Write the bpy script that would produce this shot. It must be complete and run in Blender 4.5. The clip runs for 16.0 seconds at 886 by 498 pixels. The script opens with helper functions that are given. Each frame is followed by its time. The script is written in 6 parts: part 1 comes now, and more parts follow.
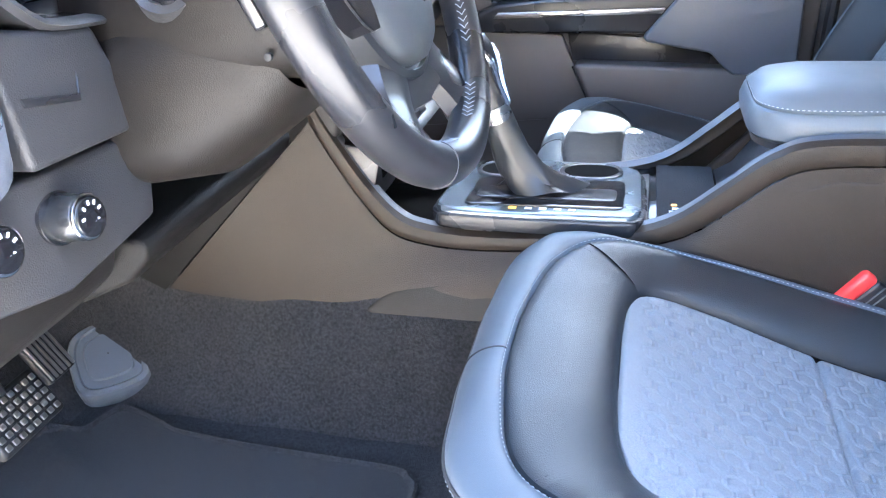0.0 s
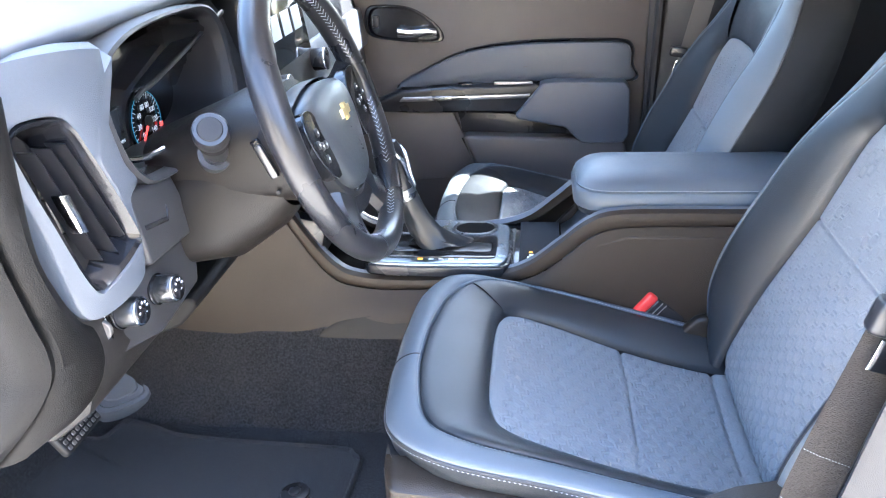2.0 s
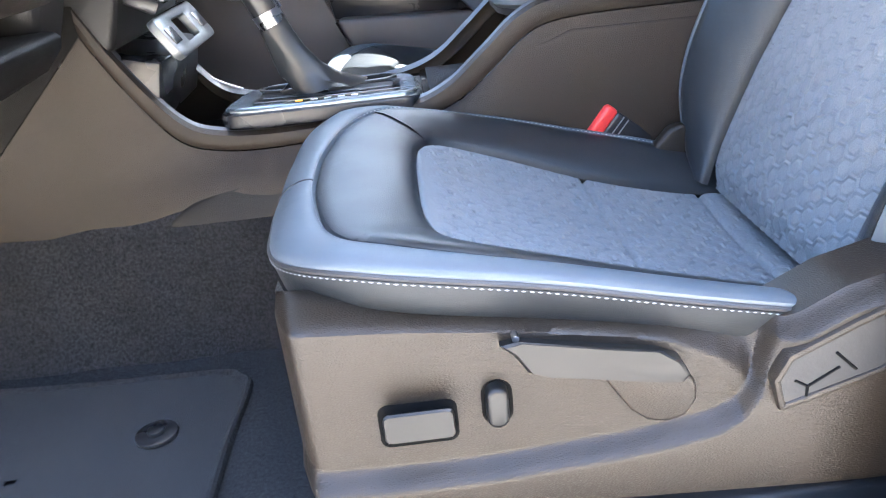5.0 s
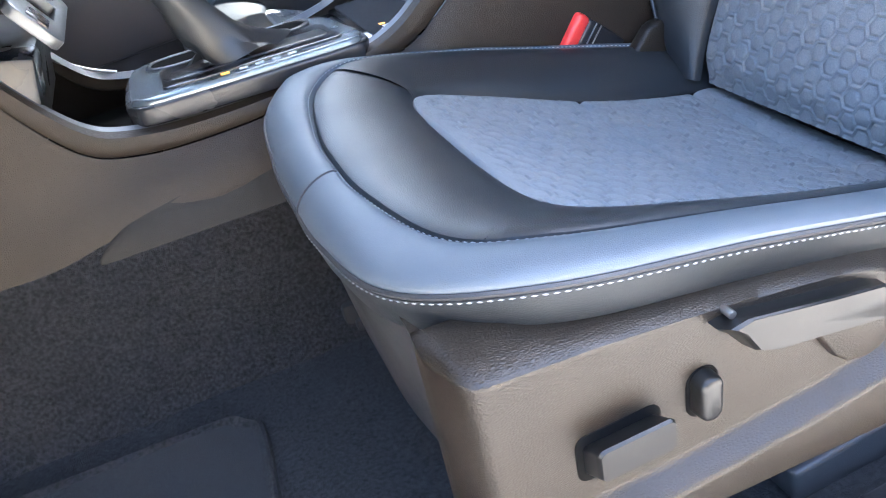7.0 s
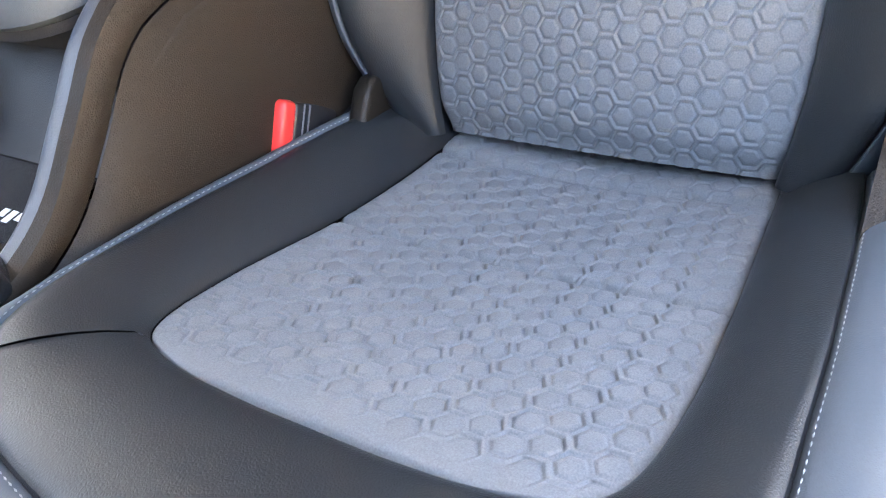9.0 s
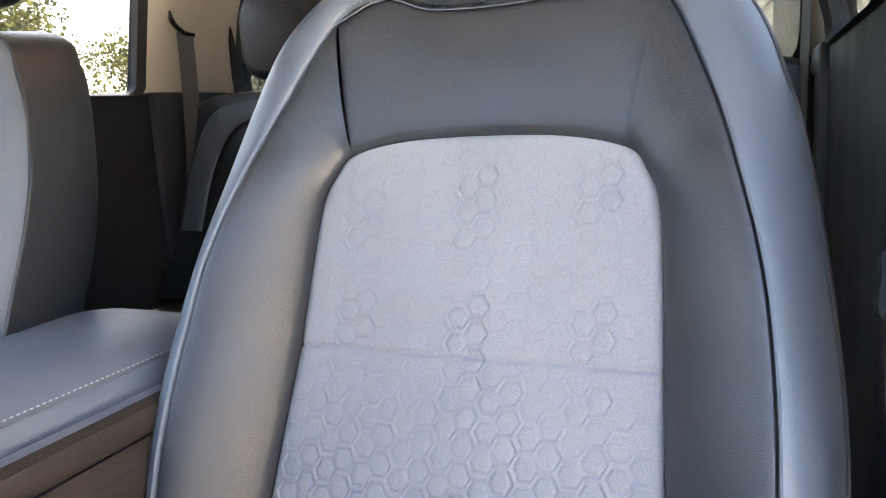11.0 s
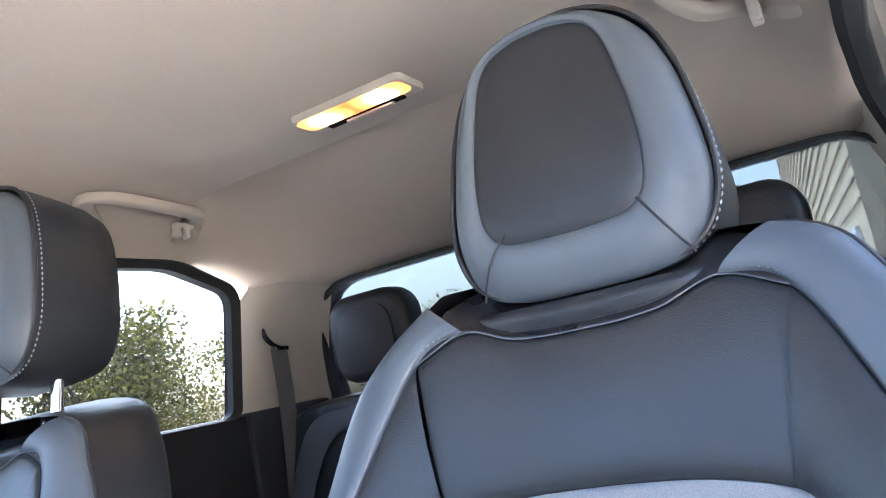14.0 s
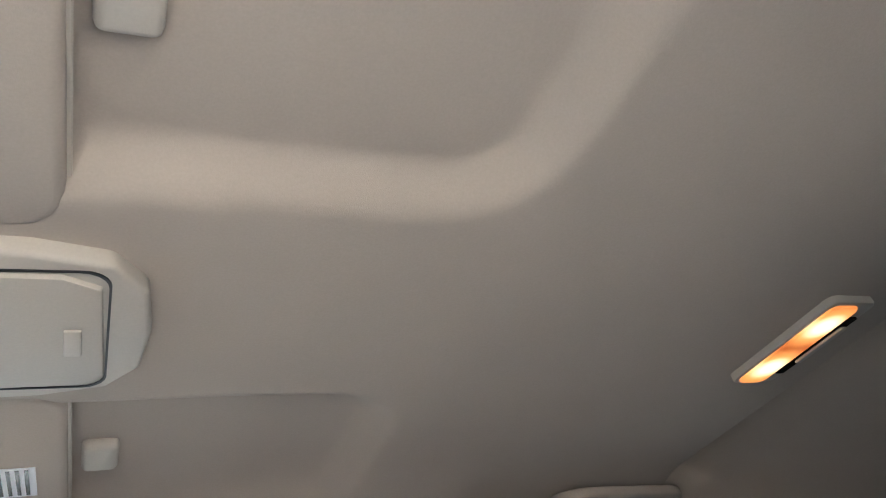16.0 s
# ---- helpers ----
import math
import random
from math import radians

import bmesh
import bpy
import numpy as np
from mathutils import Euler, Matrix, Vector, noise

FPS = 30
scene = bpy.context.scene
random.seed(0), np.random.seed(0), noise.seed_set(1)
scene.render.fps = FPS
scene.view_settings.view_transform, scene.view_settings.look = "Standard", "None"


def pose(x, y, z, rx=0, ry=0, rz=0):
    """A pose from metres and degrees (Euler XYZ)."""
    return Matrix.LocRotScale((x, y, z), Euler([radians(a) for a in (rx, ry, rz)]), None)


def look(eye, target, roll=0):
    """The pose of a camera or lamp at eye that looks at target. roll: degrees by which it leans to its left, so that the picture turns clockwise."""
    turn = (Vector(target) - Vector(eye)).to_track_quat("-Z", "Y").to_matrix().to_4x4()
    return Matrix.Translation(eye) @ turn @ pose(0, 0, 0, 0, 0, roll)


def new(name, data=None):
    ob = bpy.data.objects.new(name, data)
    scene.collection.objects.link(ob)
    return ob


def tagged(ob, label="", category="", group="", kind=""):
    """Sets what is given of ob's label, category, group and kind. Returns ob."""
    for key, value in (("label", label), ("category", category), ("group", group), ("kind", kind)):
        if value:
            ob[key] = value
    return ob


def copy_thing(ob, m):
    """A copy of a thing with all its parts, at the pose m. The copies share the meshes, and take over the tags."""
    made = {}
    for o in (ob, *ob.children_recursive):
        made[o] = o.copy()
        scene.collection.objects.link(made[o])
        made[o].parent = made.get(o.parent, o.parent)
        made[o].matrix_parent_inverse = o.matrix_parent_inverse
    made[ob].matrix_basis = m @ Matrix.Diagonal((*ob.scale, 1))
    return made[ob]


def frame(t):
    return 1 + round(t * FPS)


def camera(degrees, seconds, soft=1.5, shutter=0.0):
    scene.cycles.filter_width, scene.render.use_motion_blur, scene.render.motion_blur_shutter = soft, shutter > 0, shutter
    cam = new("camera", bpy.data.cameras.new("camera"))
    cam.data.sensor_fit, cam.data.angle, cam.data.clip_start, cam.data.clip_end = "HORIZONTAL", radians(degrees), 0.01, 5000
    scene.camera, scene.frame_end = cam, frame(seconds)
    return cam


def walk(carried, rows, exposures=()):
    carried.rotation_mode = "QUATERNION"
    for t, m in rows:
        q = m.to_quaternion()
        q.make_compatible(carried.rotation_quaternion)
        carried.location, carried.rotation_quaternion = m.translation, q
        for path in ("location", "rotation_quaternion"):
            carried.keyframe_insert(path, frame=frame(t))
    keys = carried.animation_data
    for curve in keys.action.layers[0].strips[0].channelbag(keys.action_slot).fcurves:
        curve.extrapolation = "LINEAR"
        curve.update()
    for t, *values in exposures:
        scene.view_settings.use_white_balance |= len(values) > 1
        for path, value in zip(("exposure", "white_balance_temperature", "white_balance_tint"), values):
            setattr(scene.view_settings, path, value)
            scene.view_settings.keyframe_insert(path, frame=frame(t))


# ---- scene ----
cam = camera(59.7, 16.0, soft=1.1)
PATH = [
    (0, (0.099, -0.607, 0.867), (-0.378, 1.112, -0.038), -3.8),
    (0.5, (0.157, -0.793, 0.969), (-0.223, 0.951, 0.068), -3.8),
    (1, (0.174, -0.901, 1.046), (-0.144, 0.862, 0.158), -3.4),
    (1.5, (0.162, -0.943, 1.072), (-0.108, 0.836, 0.199), -2.9),
    (2, (0.163, -0.96, 1.082), (-0.086, 0.828, 0.221), -2.8),
    (2.5, (0.17, -0.967, 1.083), (-0.066, 0.826, 0.229), -2.9),
    (3, (0.171, -0.968, 1.085), (-0.05, 0.829, 0.235), -2.9),
    (3.5, (0.155, -0.904, 1.04), (-0.024, 0.893, 0.18), -3.3),
    (4, (0.122, -0.792, 0.883), (0.035, 1.013, 0.027), -4.3),
    (4.5, (0.1, -0.749, 0.745), (0.104, 1.062, -0.104), -5.2),
    (4.7, (0.097, -0.752, 0.713), (0.119, 1.062, -0.129), -5.7),
    (6.8, (-0.046, -0.652, 0.696), (0.337, 1.044, -0.293), -10.5),
    (7, (-0.094, -0.562, 0.712), (0.367, 1.063, -0.358), -12.5),
    (7.5, (-0.129, -0.339, 0.747), (0.497, 1.075, -0.522), -17.5),
    (8, (-0.098, -0.255, 0.748), (0.651, 0.937, -0.672), -21.2),
    (8.5, (-0.057, -0.22, 0.751), (0.846, 0.8, -0.713), -21.0),
    (9, (-0.037, -0.226, 0.744), (1.107, 0.736, -0.585), -15.7),
    (9.5, (-0.012, -0.214, 0.762), (1.342, 0.683, -0.406), -11.3),
    (10, (0.021, -0.249, 0.753), (1.516, 0.744, -0.13), -10.2),
    (10.2, (0.011, -0.23, 0.759), (1.607, 0.69, -0.019), -8.0),
    (12.3, (0.08, -0.22, 0.849), (1.874, 0.653, 0.989), -1.6),
    (12.5, (0.085, -0.22, 0.853), (1.88, 0.643, 1.033), -1.4),
    (13, (0.091, -0.222, 0.855), (1.887, 0.62, 1.108), -1.2),
    (13.5, (0.098, -0.217, 0.852), (1.883, 0.638, 1.143), -3.7),
    (14, (0.128, -0.194, 0.87), (1.863, 0.752, 1.182), -11.7),
    (14.5, (0.229, -0.187, 0.96), (1.8, 0.968, 1.404), -22.6),
    (15, (0.273, -0.219, 0.988), (1.537, 1.127, 1.757), -25.1),
    (15.5, (0.229, -0.24, 0.963), (1.204, 1.193, 1.961), -20.1),
    (16, (0.212, -0.229, 0.916), (1.031, 1.208, 2.04), -15.5),
]
EXPOSURE = [(0.0, 5.0, 5500, 8), (1.5, 4.55, 5550, 8), (4.0, 4.65, 5680, 8), (4.5, 4.58, 5700, 8), (7.0, 4.42, 5700, 8), (7.6, 4.35, 5600, 10), (8.2, 4.65, 6200, 10),
    (9.0, 4.7, 6900, 10), (10.2, 4.65, 7000, 12), (12.5, 4.58, 5650, 10), (14.0, 4.42, 5500, 12), (14.5, 3.9, 5900, 10), (15.0, 3.7, 6100, 6), (15.5, 3.28, 5800, 6), (16.0, 2.7, 5500, 6)]
walk(cam, [(t, look(e, g, r)) for t, e, g, r in PATH], EXPOSURE)


# world and light
YC = 0.375                     # middle of the cabin
world = bpy.data.worlds.new("sky")
scene.world = world
world.use_nodes = True
_wn = world.node_tree
_sky = _wn.nodes.new("ShaderNodeTexSky")
_sky.sky_type = "NISHITA"
_sky.sun_disc = False
_sky.dust_density, _sky.ozone_density, _sky.air_density = 5.0, 0.6, 1.0
_sky.sun_elevation = radians(54)
_sky.sun_rotation = radians(51.6)
_wn.links.new(_sky.outputs[0], _wn.nodes["Background"].inputs[0])
_wn.nodes["Background"].inputs[1].default_value = 0.15
_sd = bpy.data.lights.new("sun", "SUN")
_sd.energy, _sd.angle, _sd.color = 4.0, radians(0.5), (1.0, 0.95, 0.86)
sun = new("sun", _sd)
sun.matrix_world = look((2.4, 1.9, 4.2), (0, 0, 0))

# ---------------------------------------------------------------- materials


def nodes_of(name):
    m = bpy.data.materials.new(name)
    m.use_nodes = True
    nt = m.node_tree
    return m, nt, nt.nodes["Principled BSDF"]


def surface(name, color, rough=0.5, metal=0.0, vary=0.15, grain=600.0, bump=0.15, big=9.0, kind="noise", rvary=0.08,
            spec=0.5, coat=0.0, sheen=0.0, stretch=(1, 1, 1), depth=0.0006, speck=0.03, speck_scale=420.0):
    """A surface with colour variation at two scales, uneven gloss and a fine grain in relief."""
    m, nt, b = nodes_of(name)
    n, l = nt.nodes, nt.links
    tc = n.new("ShaderNodeTexCoord")
    mp = n.new("ShaderNodeMapping")
    mp.inputs["Scale"].default_value = stretch
    l.new(tc.outputs["Object"], mp.inputs[0])
    n1 = n.new("ShaderNodeTexNoise")
    n1.inputs["Scale"].default_value, n1.inputs["Detail"].default_value = big, 5
    l.new(mp.outputs[0], n1.inputs["Vector"])
    if kind == "noise":
        n2 = n.new("ShaderNodeTexNoise")
        n2.inputs["Scale"].default_value, n2.inputs["Detail"].default_value = grain, 3
        fine = n2.outputs["Fac"]
    else:
        n2 = n.new("ShaderNodeTexVoronoi")
        n2.feature = "DISTANCE_TO_EDGE" if kind == "leather" else "F1"
        n2.inputs["Scale"].default_value = grain
        fine = n2.outputs["Distance"]
    l.new(mp.outputs[0], n2.inputs["Vector"])
    mix = n.new("ShaderNodeMix")
    mix.data_type = "RGBA"
    c = Vector(color)
    mix.inputs["A"].default_value = (*(c * (1 - vary)), 1)
    mix.inputs["B"].default_value = (*(c * (1 + vary)), 1)
    l.new(n1.outputs["Fac"], mix.inputs["Factor"])
    n3 = n.new("ShaderNodeTexNoise")
    n3.inputs["Scale"].default_value, n3.inputs["Detail"].default_value = speck_scale, 4
    l.new(mp.outputs[0], n3.inputs["Vector"])
    m3 = n.new("ShaderNodeMapRange")
    m3.inputs["From Min"].default_value, m3.inputs["From Max"].default_value = 0.3, 0.7
    m3.inputs["To Min"].default_value, m3.inputs["To Max"].default_value = 1 - speck, 1 + speck
    l.new(n3.outputs["Fac"], m3.inputs["Value"])
    sc = n.new("ShaderNodeVectorMath")
    sc.operation = "SCALE"
    l.new(mix.outputs["Result"], sc.inputs[0])
    l.new(m3.outputs["Result"], sc.inputs["Scale"])
    l.new(sc.outputs[0], b.inputs["Base Color"])
    mr = n.new("ShaderNodeMapRange")
    mr.inputs["From Min"].default_value, mr.inputs["From Max"].default_value = 0.3, 0.7
    mr.inputs["To Min"].default_value, mr.inputs["To Max"].default_value = rough - rvary, min(1, rough + rvary)
    l.new(n1.outputs["Fac"], mr.inputs["Value"])
    l.new(mr.outputs["Result"], b.inputs["Roughness"])
    b.inputs["Metallic"].default_value = metal
    b.inputs["Specular IOR Level"].default_value = spec
    b.inputs["Coat Weight"].default_value = coat
    b.inputs["Sheen Weight"].default_value = sheen
    if bump > 0:
        bp = n.new("ShaderNodeBump")
        bp.inputs["Strength"].default_value, bp.inputs["Distance"].default_value = bump, depth
        l.new(fine, bp.inputs["Height"])
        l.new(bp.outputs[0], b.inputs["Normal"])
    return m


M_BLACK = surface("black_leather", (0.020, 0.0225, 0.025), 0.37, grain=520, kind="leather", bump=0.30, depth=0.0009, vary=0.2, spec=0.45)
M_BLUE = surface("slate_leather", (0.082, 0.098, 0.115), 0.47, grain=650, kind="leather", bump=0.22, depth=0.0008, vary=0.12, spec=0.45)
M_CLOTH = surface("grey_cloth", (0.172, 0.181, 0.190), 0.9, grain=1500, bump=0.7, vary=0.12, sheen=0.08, spec=0.2, speck=0.16, speck_scale=900)

M_PLASTIC = surface("black_grained_plastic", (0.0140, 0.0128, 0.0120), 0.46, grain=700, kind="leather", bump=0.32, depth=0.0008, spec=0.32, vary=0.2)
M_COVER = surface("column_cover_plastic", (0.0105, 0.0088, 0.0075), 0.45, grain=600, kind="leather", bump=0.42, depth=0.0009, spec=0.24, vary=0.2)
# same black grained plastic, darkened in colour where shade is wanted
M_PLASTIC_SHADED = surface("black_grained_plastic_shaded", (0.0075, 0.0070, 0.0066), 0.55, grain=480, kind="leather", bump=0.45, depth=0.0010, spec=0.14, vary=0.2)
# brown-black side plastic with a lightened colour, replacing light that misses the door
M_DOOR = surface("side_plastic_lightened", (0.078, 0.068, 0.063), 0.45, grain=560, kind="leather", bump=0.30, vary=0.15, depth=0.0010, spec=0.5)
M_SHIELD = surface("seat_shield_plastic", (0.0175, 0.0130, 0.0092), 0.38, grain=520, kind="leather", bump=0.46, depth=0.0011, spec=0.36, vary=0.15, speck=0.02, stretch=(0.6, 1, 1.3))
M_BUTTON = surface("black_satin_plastic", (0.010, 0.0095, 0.009), 0.36, spec=0.35, grain=600, bump=0.05, vary=0.15)
M_PANEL = surface("silver_panel", (0.17, 0.18, 0.19), 0.4, metal=0.6, grain=900, bump=0.05, vary=0.08)
M_DASH = surface("dash_soft_plastic", (0.085, 0.095, 0.112), 0.42, spec=0.5, grain=500, kind="leather", bump=0.4, vary=0.12)
M_POD = surface("pod_soft_plastic", (0.078, 0.088, 0.105), 0.42, spec=0.5, grain=500, kind="leather", bump=0.4, vary=0.1)
M_DARK = surface("dark_soft_plastic", (0.032, 0.032, 0.034), 0.45, spec=0.4, grain=500, kind="leather", bump=0.45, vary=0.15)
# black hub plastic, lifted and blued in colour to suggest reflected sky
M_PAD = surface("hub_pad_sky_tinged", (0.05, 0.055, 0.06), 0.40, grain=700, kind="leather", bump=0.3, vary=0.1)
# near-black colour that stands in for the shade inside hollows
M_SHADE = surface("painted_hollow_shade", (0.005, 0.005, 0.005), 0.9, spec=0.05, bump=0.0)
M_SMOOTH = surface("smooth_black_plastic", (0.018, 0.018, 0.02), 0.3, grain=300, bump=0.05, vary=0.15)
M_GLOSS = surface("gloss_black_plastic", (0.012, 0.012, 0.014), 0.12, grain=200, bump=0.02, vary=0.1)
M_WHEEL = surface("wheel_leather", (0.016, 0.016, 0.018), 0.29, grain=1000, kind="leather", bump=0.12, vary=0.2)
M_CARPET = surface("carpet", (0.0255, 0.0255, 0.0275), 0.95, grain=900, bump=1.0, vary=0.35, big=14, sheen=0.06, spec=0.08, depth=0.003, speck=0.55, speck_scale=260)
M_MAT = surface("mat_pile", (0.0155, 0.0155, 0.017), 0.95, grain=1100, bump=1.0, vary=0.4, big=20, sheen=0.12, spec=0.1, depth=0.002, speck=0.55, speck_scale=300)
M_FELT = surface("console_felt", (0.165, 0.140, 0.114), 0.6, grain=260, kind="leather", bump=1.0, vary=0.25, big=60, depth=0.0042, speck=0.35, speck_scale=330, stretch=(1, 1, .55))
M_SIDE = surface("console_side_plastic", (0.025, 0.0185, 0.0132), 0.46, grain=520, kind="leather", bump=0.48, vary=0.2, depth=0.0011, spec=0.26, speck=0.03)
M_LINER = surface("headliner", (0.47, 0.405, 0.335), 0.95, grain=1200, bump=0.4, vary=0.05, sheen=0.1, spec=0.1)
M_TAN = surface("tan_trim", (0.52, 0.47, 0.40), 0.55, grain=700, kind="leather", bump=0.25, vary=0.04)
M_CHROME = surface("chrome", (0.75, 0.75, 0.76), 0.12, metal=1.0, grain=100, bump=0.0, vary=0.05, rvary=0.04)
M_SATIN = surface("satin_silver", (0.42, 0.42, 0.43), 0.3, metal=1.0, grain=900, bump=0.05, vary=0.08)
M_GUN = surface("gunmetal", (0.10, 0.102, 0.106), 0.3, metal=0.8, grain=900, bump=0.05, vary=0.1)
M_RED = surface("red_plastic", (0.75, 0.05, 0.045), 0.35, grain=300, bump=0.05, vary=0.08)
M_GOLD = surface("gold_emblem", (0.72, 0.55, 0.25), 0.3, metal=0.7, grain=300, bump=0.0, vary=0.15)
M_PALE = surface("pale_quilt_thread", (0.27, 0.29, 0.32), 0.8, grain=2500, bump=0.3, vary=0.1)
M_THREAD = surface("pale_thread", (0.36, 0.38, 0.39), 0.7, grain=3000, bump=0.3, vary=0.1)
M_DTHREAD = surface("dark_thread", (0.03, 0.03, 0.035), 0.7, grain=3000, bump=0.3, vary=0.1)
M_BELT = surface("belt_webbing", (0.032, 0.027, 0.023), 0.6, spec=0.25, grain=420, kind="leather", bump=1.0, depth=0.0015, vary=0.2, stretch=(0.5, 0.5, 2.0))
M_TANBELT = surface("grey_webbing", (0.11, 0.105, 0.10), 0.6, grain=900, bump=0.6, vary=0.2)
M_RUBBER = surface("rubber_seal", (0.014, 0.014, 0.015), 0.6, grain=300, bump=0.2, vary=0.2)
M_WHITE = surface("white_print", (0.75, 0.76, 0.78), 0.5, grain=500, bump=0.0, vary=0.03)
M_STEEL = surface("worn_steel", (0.25, 0.24, 0.23), 0.4, metal=0.9, grain=300, bump=0.2, vary=0.3, rvary=0.15)
M_PAINT = surface("dark_body_paint", (0.03, 0.035, 0.05), 0.25, grain=300, bump=0.0, vary=0.05, coat=0.6)
M_GROUND = surface("pale_concrete", (0.40, 0.37, 0.33), 0.9, grain=60, bump=0.4, vary=0.15, big=1.2, depth=0.01)
M_WALL = surface("cream_stucco", (0.50, 0.43, 0.33), 0.9, grain=40, bump=0.4, vary=0.06, big=0.6, depth=0.01)
M_ROOF = surface("brown_shingle", (0.22, 0.15, 0.10), 0.9, grain=8, bump=0.4, vary=0.2, big=0.8, depth=0.02)
M_BARK = surface("bark", (0.12, 0.09, 0.065), 0.9, grain=30, bump=0.8, vary=0.3, depth=0.02)

def leafy(name, color):
    """Leaves that let some light through, each tuft of its own green."""
    m, nt, b = nodes_of(name)
    n, l = nt.nodes, nt.links
    geo = n.new("ShaderNodeNewGeometry")
    ramp = n.new("ShaderNodeMix")
    ramp.data_type = "RGBA"
    c = Vector(color)
    ramp.inputs["A"].default_value = (*(c * .55), 1)
    ramp.inputs["B"].default_value = (c.x * 1.6, c.y * 1.45, c.z * 1.2, 1)
    l.new(geo.outputs["Random Per Island"], ramp.inputs["Factor"])
    tl = n.new("ShaderNodeBsdfTranslucent")
    l.new(ramp.outputs["Result"], tl.inputs[0])
    l.new(ramp.outputs["Result"], b.inputs["Base Color"])
    b.inputs["Roughness"].default_value = .55
    mx = n.new("ShaderNodeMixShader")
    mx.inputs[0].default_value = .45
    l.new(b.outputs[0], mx.inputs[1])
    l.new(tl.outputs[0], mx.inputs[2])
    l.new(mx.outputs[0], n["Material Output"].inputs[0])
    return m


M_LEAF = leafy("leaf", (0.085, 0.083, 0.028))
M_LEAF2 = leafy("leaf_dark", (0.050, 0.058, 0.022))


def emitter(name, color, strength):
    m, nt, b = nodes_of(name)
    b.inputs["Base Color"].default_value = (*color, 1)
    b.inputs["Emission Color"].default_value = (*color, 1)
    b.inputs["Emission Strength"].default_value = strength
    return m


M_GLOW_W = emitter("dial_white", (0.5, 0.53, 0.56), 0.035)
M_GLOW_B = emitter("dial_blue", (0.03, 0.25, 0.38), 0.03)
M_GLOW_R = emitter("dial_red", (1.0, 0.06, 0.05), 0.12)
M_GLOW_O = emitter("shift_orange", (1.0, 0.42, 0.05), 0.12)
M_LAMP = emitter("lamp_bulb_lens", (1.0, 0.72, 0.35), 0.9)


def glowing_lens(name, spots):
    """An amber lens that shines brightest in front of its bulbs."""
    m, nt, b = nodes_of(name)
    n, l = nt.nodes, nt.links
    geo = n.new("ShaderNodeNewGeometry")
    last = None
    for p in spots:
        d = n.new("ShaderNodeVectorMath")
        d.operation = "DISTANCE"
        d.inputs[1].default_value = p
        l.new(geo.outputs["Position"], d.inputs[0])
        if last is None:
            last = d.outputs["Value"]
        else:
            mn = n.new("ShaderNodeMath")
            mn.operation = "MINIMUM"
            l.new(last, mn.inputs[0])
            l.new(d.outputs["Value"], mn.inputs[1])
            last = mn.outputs[0]
    mr = n.new("ShaderNodeMapRange")
    mr.inputs["From Min"].default_value, mr.inputs["From Max"].default_value = 0.012, 0.050
    l.new(last, mr.inputs["Value"])
    ramp = n.new("ShaderNodeValToRGB")
    e = ramp.color_ramp.elements
    e[0].color, e[1].color = (1.0, 0.80, 0.42, 1), (0.30, 0.062, 0.010, 1)
    mid = e.new(0.45)
    mid.color = (0.72, 0.24, 0.05, 1)
    l.new(mr.outputs["Result"], ramp.inputs[0])
    b.inputs["Base Color"].default_value = (0.5, 0.2, 0.05, 1)
    l.new(ramp.outputs[0], b.inputs["Emission Color"])
    b.inputs["Emission Strength"].default_value = 0.32
    return m


def glass(name, tint, rough=0.0):
    m, nt, b = nodes_of(name)
    n, l = nt.nodes, nt.links
    tr = n.new("ShaderNodeBsdfTransparent")
    tr.inputs[0].default_value = (*tint, 1)
    gl = n.new("ShaderNodeBsdfGlossy")
    gl.inputs["Roughness"].default_value = 0.02
    fr = n.new("ShaderNodeFresnel")
    fr.inputs[0].default_value = 1.25
    mx = n.new("ShaderNodeMixShader")
    l.new(fr.outputs[0], mx.inputs[0])
    l.new(tr.outputs[0], mx.inputs[1])
    l.new(gl.outputs[0], mx.inputs[2])
    l.new(mx.outputs[0], n["Material Output"].inputs[0])
    return m


M_GLASS = glass("window_glass", (0.80, 0.85, 0.85))
M_TINT = glass("tinted_glass", (0.19, 0.212, 0.225))
M_SCREEN = surface("screen_glass", (0.03, 0.035, 0.04), 0.08, grain=100, bump=0.0, vary=0.1)

# ---------------------------------------------------------------- building helpers


def thing(name, at, label, category, group="", kind=""):
    ob = new(name)
    ob.empty_display_size = 0.05
    ob.location = at
    ob["base"] = [float(v) for v in at]
    return tagged(ob, label, category, group, kind)


def root_of(ob):
    while ob.parent:
        ob = ob.parent
    return ob


def part(name, geo, material, parent=None, label="", smooth=True):
    """One mesh object in world places, under a thing or a part. geo: a bmesh or (vertices, faces)."""
    me = bpy.data.meshes.new(name)
    if isinstance(geo, tuple):
        me.from_pydata([tuple(map(float, v)) for v in geo[0]], [], [tuple(map(int, f)) for f in geo[1]])
    else:
        geo.normal_update()
        geo.to_mesh(me)
        geo.free()
    me.materials.append(material)
    me.update()
    if smooth:
        me.shade_smooth()
        if len(me.polygons) < 60000:
            me.set_sharp_from_angle(angle=radians(38))
    ob = new(name, me)
    if parent is not None:
        ob.parent = parent
        if "base" in parent:
            b = parent["base"]
            ob.matrix_parent_inverse = Matrix.Translation((-b[0], -b[1], -b[2]))
    if label:
        ob["label"] = label
    return ob


def join(*geos):
    vs, fs = [], []
    for v, f in geos:
        k = len(vs)
        vs += [tuple(p) for p in v]
        fs += [tuple(i + k for i in q) for q in f]
    return vs, fs


